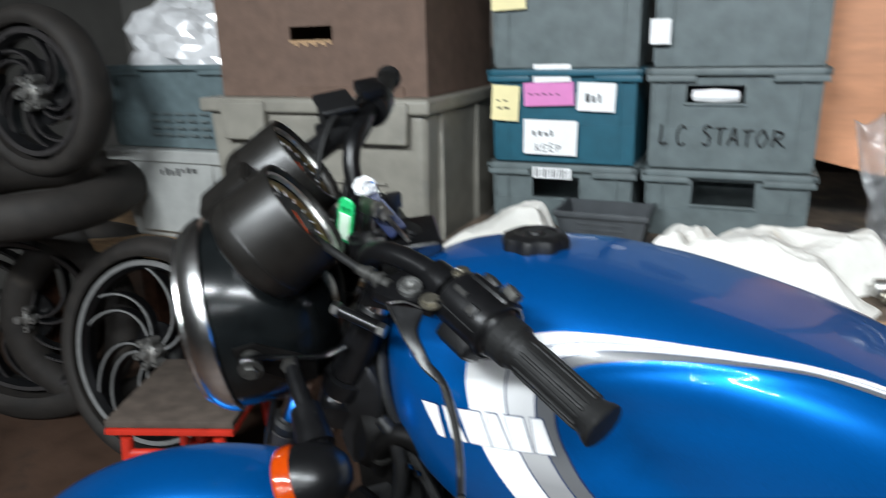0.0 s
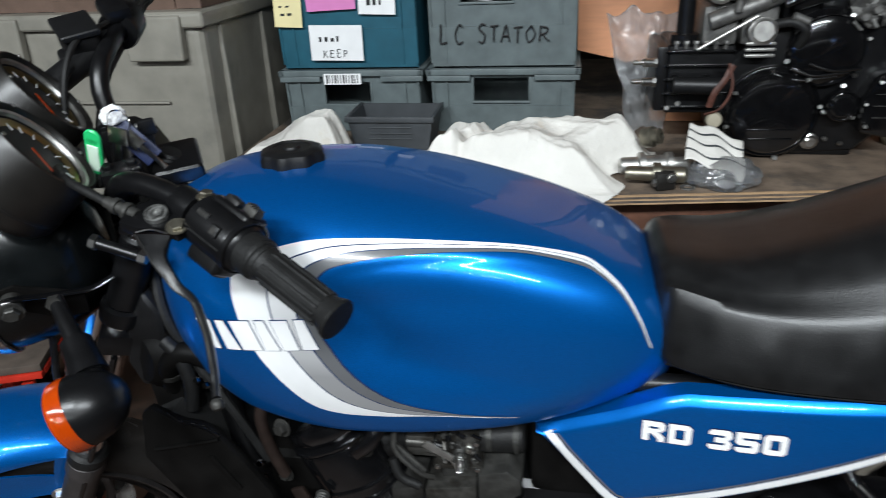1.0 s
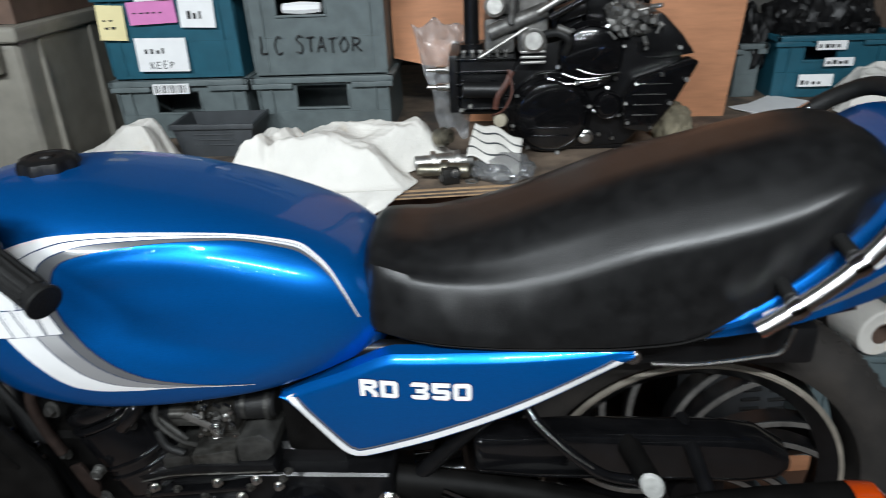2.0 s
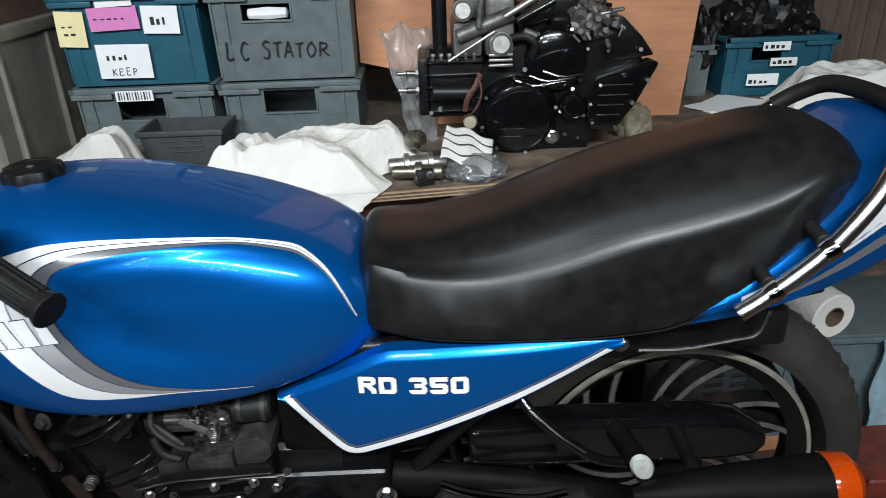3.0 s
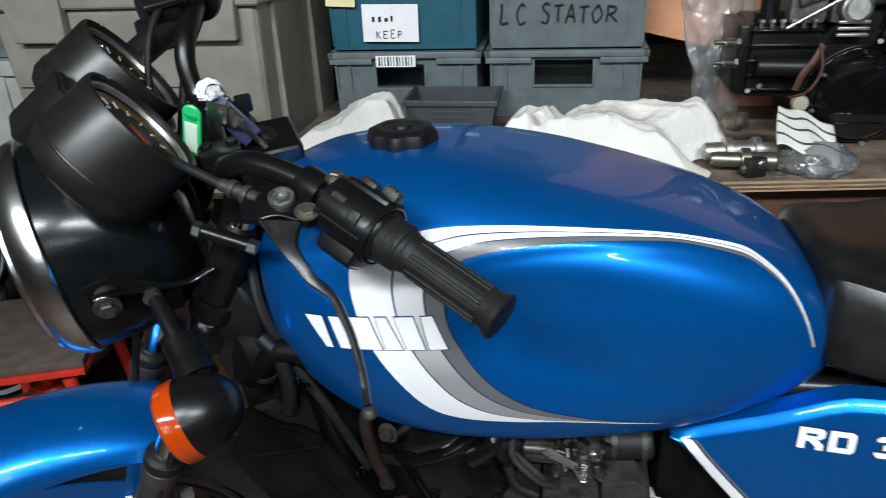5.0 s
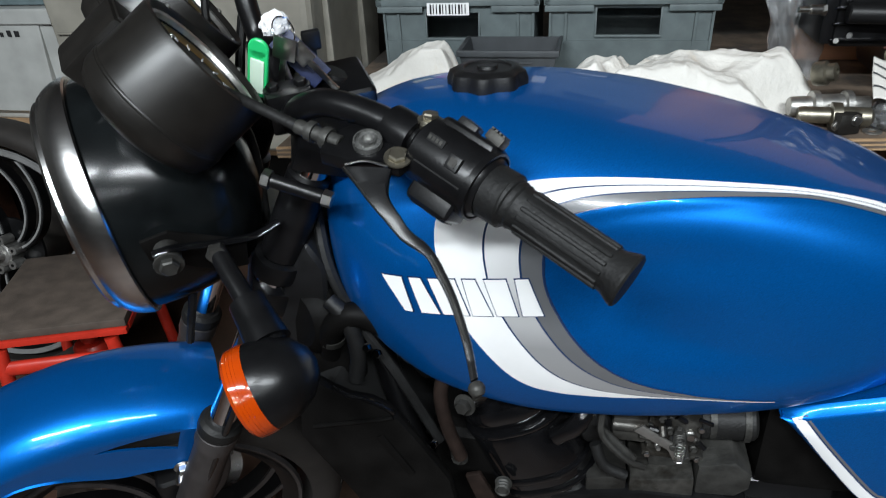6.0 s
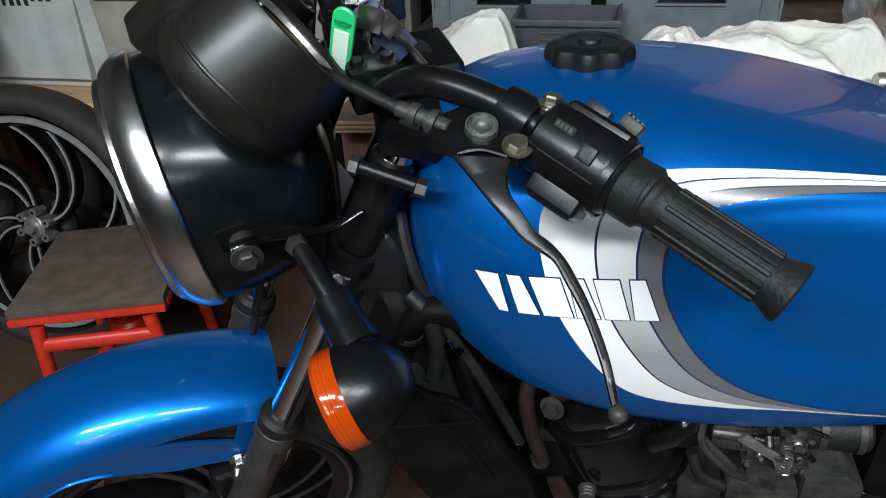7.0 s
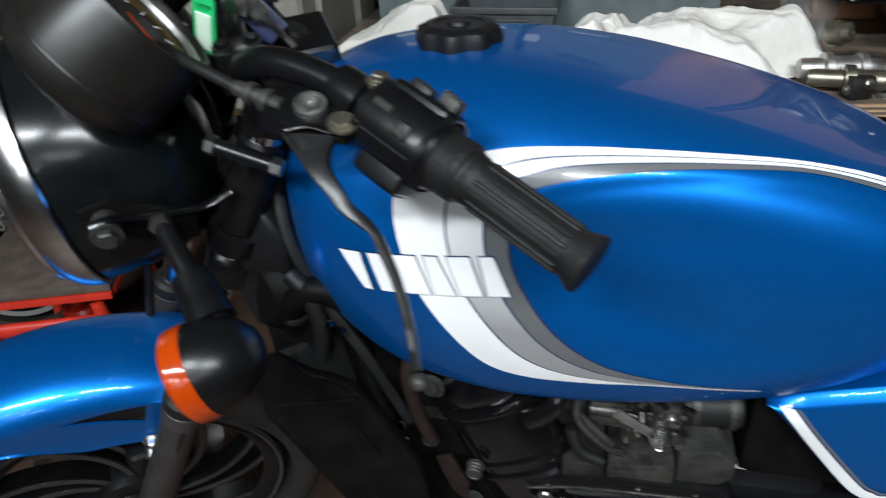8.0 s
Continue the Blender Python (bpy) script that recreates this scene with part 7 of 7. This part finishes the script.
# thin gloss rings added to carry the covers' bright edge highlights
for c, r, y in (((0.632, 0.826), 0.081, 0.672), ((0.632, 0.826), 0.090, 0.686), ((0.715, 0.945), 0.064, 0.680), ((0.753, 0.846), 0.027, 0.660)):
    part("edge_highlight", lathe([(r - 0.002, 0), (r, 0.0022), (r + 0.002, 0)], 48, aim((c[0], y, c[1]), (0, -1, 0)), closed=True), "gloss", casing)
for k in range(26):
    p = Vector((rng.uniform(0.745, 0.850), rng.uniform(0.655, 0.70), rng.uniform(0.985, 1.075)))
    d = Vector((rng.uniform(-1, 1), rng.uniform(-0.6, 0.2), rng.uniform(-1, 1))).normalized()
    part("linkage_piece", rod(p, p + d * rng.uniform(0.012, 0.030), rng.uniform(0.0022, 0.0052), 9), ("cast_lit", "alloy", "satin")[k % 3], spare)
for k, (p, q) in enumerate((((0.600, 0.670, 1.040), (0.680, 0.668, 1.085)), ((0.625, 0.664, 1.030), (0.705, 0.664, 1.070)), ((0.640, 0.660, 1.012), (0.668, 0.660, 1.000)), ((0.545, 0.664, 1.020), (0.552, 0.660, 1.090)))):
    part("engine_pipe", rod(p, q, 0.0075, 12), ("alloy", "gloss", "cast_lit", "cast_lit")[k], spare)
for k in range(6):
    part("stud", joined(rod((0.446 + 0.018 * k, 0.690, 0.950), (0.446 + 0.018 * k, 0.690, 0.966), 0.004, 8), bolt((0.446 + 0.018 * k, 0.690, 0.960), (0, 0, 1), 0.0062, 0.006, False)), "cast_lit", barrel)
# thin gloss strips added as painted glints on the barrel
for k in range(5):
    part("barrel_glint", box(0.440 + 0.021 * k, 0.452 + 0.021 * k, 0.6885, 0.6900, 0.900 - 0.014 * (k % 3), 0.903 - 0.014 * (k % 3), 0.0005), "gloss", barrel)
part("drain_plug", lathe([(0, 0.012), (0.010, 0.012), (0.012, 0.008), (0.016, 0.006), (0.017, 0), (0, 0)], 12, aim((0.712, 0.685, 0.772), (0, -1, 0))), "steel", spare)
# steel strips put in as bright lines on the gear cover
part("bright_line", joined(*[box(0.805, 0.855 + 0.008 * k, 0.6525, 0.6545, 0.825 + 0.022 * k, 0.8265 + 0.022 * k, 0) for k in range(4)]), "steel", gear)
solid("plaster_lump", crumple(0.885, 0.97, 0.74, 0.83, BZ, 0.815, 6, 0.3), "plaster", "buff dusty lump behind the spare engine", "lump")

# ---- hardboard sheet and hanging film ----
solid("hardboard_sheet", plate([(0.44, BZ), (1.098, BZ), (1.165, 1.62), (0.255, 1.62), (0.262, 0.905), (0.43, 0.865)], 0.955, 0.965, 0.002), "board", "orange-brown hardboard sheet standing on the bench", "board")
film_rows = []
for j in range(61):
    v = j / 60
    row = []
    for u in [i / 48 for i in range(49)]:
        crease = 0.007 * (1 - 2 * abs(noise.noise(Vector((u * 9, v * 8, 2))))) + 0.0025 * (1 - 2 * abs(noise.noise(Vector((u * 21, v * 17, 5)))))
        row.append(Vector((0.320 + (0.150 - 0.02 * v) * u + 0.06 * v * (1 - u) + 0.012 * noise.noise(Vector((u * 3, v * 4, 1))), 0.850 - 0.06 * v * u + 0.025 * noise.noise(Vector((u * 5, v * 3, 4))) + crease, 1.000 - 0.255 * v + 0.02 * noise.noise(Vector((u * 4, 3, 3))))))
    film_rows.append(row)
film_bm = ring_mesh(film_rows, close=False)
bmesh.ops.solidify(film_bm, geom=film_bm.faces[:], thickness=0.0006)
film_ob = solid("polythene_sheet", film_bm, "milky", "creased clear polythene sheet hanging beside the engine", "plastic sheet")
film_ob.visible_shadow = False

# ---- right end of the bench ----
c7 = crate("storage_crate", 1.262, 1.585, 1.105, BZ, 0.905, "crate_teal", "teal crate with white labels, full of dark parts", depth=0.28, hole=(1.345, 1.43, 0.84, 0.875), group="crates at the bench end")
for x0, x1, z0, z1 in ((1.368, 1.445, 0.868, 0.892), (1.395, 1.470, 0.825, 0.848), (1.335, 1.425, 0.772, 0.805)):
    s = sticker(c7, x0, x1, z0, z1, 1.1045, "paper", "label", "white label")
    bars(c7, x0 + 0.006, z0 + 0.006, 4, 1.1035, 0.010, 0.011, int(x0 * 1000))
crate("storage_crate", 1.165, 1.252, 1.125, BZ, 0.885, "crate_grey", "narrow grey crate beside the teal crate", depth=0.25, group="crates at the bench end", ribs=False)
for k, (x, z, r) in enumerate(((1.32, 0.95, 0.06), (1.41, 0.97, 0.07), (1.50, 0.945, 0.055), (1.22, 0.93, 0.045))):
    solid("old_casting", crumple(x - r, x + r, 1.14, 1.30, 0.885 if k < 3 else 0.80, z + r * 0.8, 12 + k, 0.5), "plastic", "dark greasy engine part lying in a crate", "engine part")
solid("newspaper", moved(joined(*[moved(box(-0.10, 0.10, -0.07, 0.07, 0.0015 * k, 0.0015 * k + 0.0012, 0), Matrix.Rotation(radians(7 * k), 4, "Z")) for k in range(4)]), Matrix.Translation((1.26, 1.02, BZ + 0.001)) @ Matrix.Rotation(radians(25), 4, "Z")), "paper", "loose stack of papers on the bench", "paper")
rag("cotton_rag", "white cotton cloth heaped at the bench end", 1.38, 1.75, 0.92, 1.10, 0.845, 9)
solid("brown_curtain", ring_mesh([[Vector((1.60 + 0.42 * i / 60, 1.36 + 0.022 * math.sin(i * 0.9), z)) for i in range(61)] for z in (BZ + 0.002, 1.2, 1.7, 2.2)], close=False), "curtain", "brown cloth hanging in folds behind the bench", "curtain")

# ---- bins on the low shelf ----
big = thing("storage_bin", "large pale grey lidded storage bin", "storage bin", "plastic bins", at=(-0.79, 0.86, 0.612))


def tapered(x0, x1, y0, y1, z0, z1, dx, dy, bevel=0.012):
    bm = box(-0.5, 0.5, -0.5, 0.5, 0, 1, 0)
    for v in bm.verts:
        k = 1 - v.co.z
        cx, cy = (x0 + x1) / 2, (y0 + y1) / 2
        v.co = Vector((cx + v.co.x * (x1 - x0 - 2 * dx * k), cy + v.co.y * (y1 - y0 - 2 * dy * k), z0 + (z1 - z0) * v.co.z))
    bmesh.ops.bevel(bm, geom=bm.edges[:], offset=bevel, segments=3, affect="EDGES", profile=0.6)
    return smooth(bm, 30)


part("body", tapered(-1.085, -0.497, 0.630, 1.095, 0.612, 1.025, 0.014, 0.012, 0.02), "bin_grey", big)
part("lid", joined(tapered(-1.098, -0.484, 0.615, 1.108, 1.018, 1.052, 0.0, 0.0, 0.010)), "bin_grey", big)
part("lid_clip", tapered(-0.665, -0.530, 0.606, 0.628, 0.955, 1.045, 0.006, 0.0, 0.006), "bin_grey", big)
part("lid_clip", tapered(-1.03, -0.90, 0.606, 0.628, 0.955, 1.045, 0.006, 0.0, 0.006), "bin_grey", big)
part("panel_step", box(-1.06, -0.600, 0.626, 0.635, 0.862, 0.867, 0.002), "bin_grey", big)
for y in (0.70, 0.92):
    part("side_rib", box(-0.506, -0.490, y, y + 0.012, 0.64, 1.015, 0.003), "bin_grey", big)

tote = thing("storage_bin", "pale grey storage bin with marker writing", "storage bin", "plastic bins", at=(-1.40, 0.94, 0.612))
part("body", tapered(-1.625, -1.165, 0.80, 1.09, 0.612, 0.865, 0.035, 0.015, 0.010), "bin_pale", tote)
part("rim", tapered(-1.640, -1.150, 0.788, 1.10, 0.850, 0.886, 0.0, 0.0, 0.005), "bin_pale", tote)
part("front_panel", tapered(-1.545, -1.245, 0.796, 0.812, 0.64, 0.852, 0.012, -0.004, 0.003), "bin_pale", tote)
part("panel_line", box(-1.50, -1.30, 0.795, 0.799, 0.770, 0.773, 0), "bin_grey", tote)
bars(tote, -1.435, 0.812, 4, 0.7935, 0.022, 0.016, 31)
bars(tote, -1.355, 0.822, 3, 0.7935, 0.014, 0.016, 32)

c9 = crate("storage_crate", -1.63, -1.115, 0.80, 0.888, 1.122, "crate_bluegrey", "blue-grey vented crate holding a foil-wrapped bundle", depth=0.30, group="plastic bins")
for j in range(4):
    for i in range(5):
        part("vent_slot", box(-1.46 + 0.045 * i, -1.43 + 0.045 * i, 0.8085, 0.8105, 0.925 + 0.02 * j, 0.931 + 0.02 * j, 0), "crate_grey", c9)
solid("silver_foil", crinkle(crumple(-1.60, -1.15, 0.82, 1.08, 1.05, 1.30, 4, 0.35)), "foil", "crinkled silver foil bundle in the crate", "foil bundle")
carton = thing("cardboard_box", "brown cardboard box with torn hand hole", "box", at=(-0.78, 0.86, 1.052))
part("front_panel", joined(box(-1.055, -0.505, 0.66, 0.664, 1.053, 1.177, 0), box(-1.055, -0.846, 0.66, 0.664, 1.177, 1.207, 0), box(-0.734, -0.505, 0.66, 0.664, 1.177, 1.207, 0), box(-1.055, -0.505, 0.66, 0.664, 1.207, 1.46, 0)), "card", carton)
part("side_panel", box(-0.509, -0.505, 0.6645, 1.0555, 1.053, 1.46, 0), "card", carton)
part("side_panel", box(-1.055, -1.051, 0.6645, 1.0555, 1.053, 1.46, 0), "card", carton)
part("back_panel", box(-1.055, -0.505, 1.056, 1.06, 1.053, 1.46, 0), "card", carton)
part("base", box(-1.05, -0.51, 0.665, 1.055, 1.053, 1.057, 0), "card", carton)
part("torn_edge", joined(*[box(-0.846 + 0.008 * k, -0.840 + 0.008 * k, 0.657, 0.6595, 1.172 - 0.004 * (k % 3), 1.178, 0) for k in range(14)]), "wood", carton, "pale torn cardboard edge")
part("flap", moved(box(-0.14, 0.14, -0.002, 0.002, -0.05, 0.0, 0), Matrix.Translation((-0.70, 0.656, 1.075)) @ Matrix.Rotation(radians(8), 4, "X")), "card", carton)


# ---- wheels, tyres and stand on the floor ----
def loose_wheel(name, label, centre, direction, rim_r, tyre_r, group, lip="alloy", spokes=True, spin=0.0):
    ob = thing(name, label, "wheel", group, at=centre)
    m = aim(centre, direction, spin)
    w = 0.030
    part("rim", lathe([(rim_r, -w), (rim_r - 0.010, -w), (rim_r - 0.020, -0.012), (rim_r - 0.022, 0.012), (rim_r - 0.010, w), (rim_r, w), (rim_r + 0.003, w - 0.004), (rim_r - 0.003, 0), (rim_r + 0.003, -w + 0.004)], 72, m, closed=True), "satin", ob)
    part("rim_lip", lathe([(rim_r - 0.009, w + 0.001), (rim_r + 0.003, w + 0.003), (rim_r + 0.006, w - 0.003), (rim_r - 0.010, w - 0.006)], 72, m, closed=True), lip, ob, "bright bare rim edge")
    prof = []
    for k in range(17):
        a = math.radians(-125 + 250 * k / 16)
        prof.append(((rim_r + tyre_r) / 2 + 0.002 + (tyre_r - rim_r) / 2 * math.cos(a), 0.048 * math.sin(a)))
    part("tyre", lathe(prof, 80, m, closed=True), "tyre", ob)
    if not spokes:
        return ob
    hub = part("hub", lathe([(0, 0.05), (0.012, 0.05), (0.014, 0.035), (0.024, 0.034), (0.028, 0.03), (0.030, -0.03), (0, -0.03)], 32, m), "alloy", ob, "bare alloy hub")
    for k in range(6):
        a = k * math.pi / 3
        part("hub_lug", moved(lathe([(0.004, 0.036), (0.0105, 0.036), (0.0115, 0.032), (0.0115, 0.0), (0.004, 0.0)], 14), m @ Matrix.Translation((0.038 * math.cos(a), 0.038 * math.sin(a), 0))), "alloy", hub)
    part("brake_plate", lathe([(0.03, -0.01), (0.085, -0.012), (0.085, -0.02), (0.03, -0.02)], 40, m, closed=True), "satin", ob)
    for k in range(10):
        a0 = 2 * math.pi * (k // 2) / 5 + (0.34 if k % 2 else 0)
        pts = []
        for j in range(15):
            t = j / 14
            r = 0.050 + (rim_r - 0.064) * t
            a = a0 + 0.95 * t ** 1.4 + (0.06 * t if k % 2 else 0)
            pts.append(Vector((r * math.cos(a), r * math.sin(a), 0)))
        for name2, ww, z0, z1, paint in (("spoke", 0.006, -0.016, 0.012, "satin"), ("spoke_edge", 0.0026, 0.012, 0.016, lip)):
            rings = []
            for j, c in enumerate(pts):
                d = (pts[min(j + 1, 14)] - pts[max(j - 1, 0)]).normalized()
                s = Vector((-d.y, d.x, 0)) * ww
                rings.append([c + s + Vector((0, 0, z0)), c + s + Vector((0, 0, z1)), c - s + Vector((0, 0, z1)), c - s + Vector((0, 0, z0))])
            part(name2, moved(ring_mesh(rings), m), paint, ob)
    return ob


loose_wheel("wheel_and_tyre", "black cast wheel with bright rim edge, leaning on the shelf", Vector((-1.378, 0.62, 0.331)), (0.05, -0.97, 0.22), 0.262, 0.333, "spare wheels", "rim_bright", spin=20)
loose_wheel("wheel_and_tyre", "dark wheel with worn tyre stacked on others", Vector((-1.576, 0.56, 1.065)), (0.06, -1, 0.05), 0.158, 0.220, "spare wheels", "slider", spin=10)
loose_wheel("wheel_and_tyre", "dark wheel with wide tyre standing on the floor", Vector((-1.93, 0.63, 0.362)), (0.40, -0.92, 0.03), 0.245, 0.362, "spare wheels", "slider", spin=50)


def loose_tyre(centre, direction, r0, r1, w, label):
    prof = []
    for k in range(18):
        a = 2 * math.pi * k / 18
        prof.append(((r0 + r1) / 2 + (r1 - r0) / 2 * math.cos(a), w * math.sin(a)))
    return solid("loose_tyre", lathe(prof, 64, aim(centre, direction), closed=True), "tyre", label, "tyre", "loose tyres")


loose_tyre((-1.74, 0.60, 0.785), (0.06, -0.06, 1), 0.20, 0.31, 0.062, "black worn tyre lying flat on a wheel")
loose_tyre((-1.72, 0.76, 0.33), (0.5, -0.86, 0.02), 0.22, 0.325, 0.055, "black worn tyre standing behind the wheels")

stand = thing("paddock_stand", "low red steel stand with a brown board top", "stand", at=(-1.068, 0.45, 0.0))
sm = Matrix.Translation((-1.068, 0.45, 0)) @ Matrix.Rotation(radians(20), 4, "Z") @ Matrix.Diagonal((0.91, 0.842, 1.324, 1))
part("top_board", moved(box(-0.165, 0.165, -0.19, 0.19, 0.258, 0.272, 0.003), sm), "ramp", stand, "brown gritty board top")
for y in (-0.185, 0.185):
    part("top_rail", moved(box(-0.165, 0.165, y - 0.012, y + 0.012, 0.246, 0.257, 0.003), sm), "red", stand)
for x in (-0.155, 0.155):
    part("cross_rail", moved(box(x - 0.012, x + 0.012, -0.173, 0.173, 0.246, 0.257, 0.003), sm), "red", stand)
for x in (-0.12, 0.12):
    for y in (-0.175, 0.175):
        part("leg", moved(tube([(x, y, 0.236), (x * 1.25, y * 1.05, 0.006)], 0.0155, 12, 1), sm), "red", stand)
        part("foot", moved(box(x * 1.25 - 0.03, x * 1.25 + 0.03, y * 1.05 - 0.025, y * 1.05 + 0.025, 0, 0.008, 0.002), sm), "red", stand)
for y in (-0.178, 0.178):
    part("brace", moved(tube([(-0.125, y, 0.200), (0.125, y, 0.200)], 0.013, 10, 1), sm), "red", stand)
part("jack_body", moved(joined(rod((0.0, 0.0, 0.0), (0.0, 0.0, 0.16), 0.045), rod((0.0, 0.0, 0.16), (0.0, 0.0, 0.256), 0.022)), sm), "red", stand)

# ---- low things seen past the rear wheel ----
vent = thing("vented_case", "dark grey steel case with louvred side", "case", at=(1.18, 0.66, 0))
part("case", box(0.95, 1.40, 0.58, 0.80, 0.0, 0.245, 0.008), "crate_dark", vent)
for i in range(3):
    for j in range(4):
        part("louvre", moved(box(-0.022, 0.022, -0.004, 0.004, -0.003, 0.003, 0.001), Matrix.Translation((1.13 + 0.065 * i, 0.5765, 0.105 + 0.028 * j)) @ Matrix.Rotation(radians(30), 4, "X") @ Matrix.Rotation(radians(-12), 4, "Y")), "dark", vent)
solid("timber_offcut", moved(box(-0.30, 0.30, -0.04, 0.04, 0, 0.045, 0.003), Matrix.Translation((1.08, 0.50, 0)) @ Matrix.Rotation(radians(6), 4, "Z")), "board", "orange-brown timber offcut lying on the floor", "timber", "timber offcuts")
solid("timber_offcut", moved(box(-0.16, 0.16, -0.05, 0.05, 0, 0.05, 0.003), Matrix.Translation((0.66, 0.42, 0)) @ Matrix.Rotation(radians(-4), 4, "Z")), "board", "orange-brown timber offcut lying on the floor", "timber", "timber offcuts")
c10 = crate("storage_crate", 1.20, 1.62, 0.46, 0.0, 0.335, "crate_bluegrey", "blue-grey crate standing on the floor", depth=0.28, group="floor crates")
part("lid_board", box(1.205, 1.615, 0.462, 0.735, 0.3355, 0.345, 0.003), "crate_grey", c10)
roll = thing("tape_roll", "cream roll of masking paper on a crate", "tape roll", at=(1.30, 0.50, 0.346))
part("roll", lathe([(0.024, -0.05), (0.052, -0.05), (0.055, -0.046), (0.055, 0.046), (0.052, 0.05), (0.024, 0.05)], 40, aim((1.305, 0.50, 0.401), (0.25, -1, 0)), closed=True), "cloth", roll)
part("core", lathe([(0.021, -0.051), (0.0245, -0.051), (0.0245, 0.051), (0.021, 0.051)], 32, aim((1.305, 0.50, 0.401), (0.25, -1, 0)), closed=True), "card", roll)
solid("blue_dust_sheet", ring_mesh([[Vector((1.44 + 0.16 * i / 20 + 0.008 * math.sin(i + j), 0.445 - 0.02 * j / 12 + 0.010 * math.sin(i * 0.9), 0.338 - 0.33 * j / 12)) for i in range(21)] for j in range(13)], close=False), "pale_blue", "pale blue cloth hanging over the crate", "cloth")
solid("red_toolbox", box(1.34, 1.66, 0.24, 0.42, 0.0, 0.12, 0.01, 3), "dull_red", "low faded red steel toolbox on the floor", "toolbox")
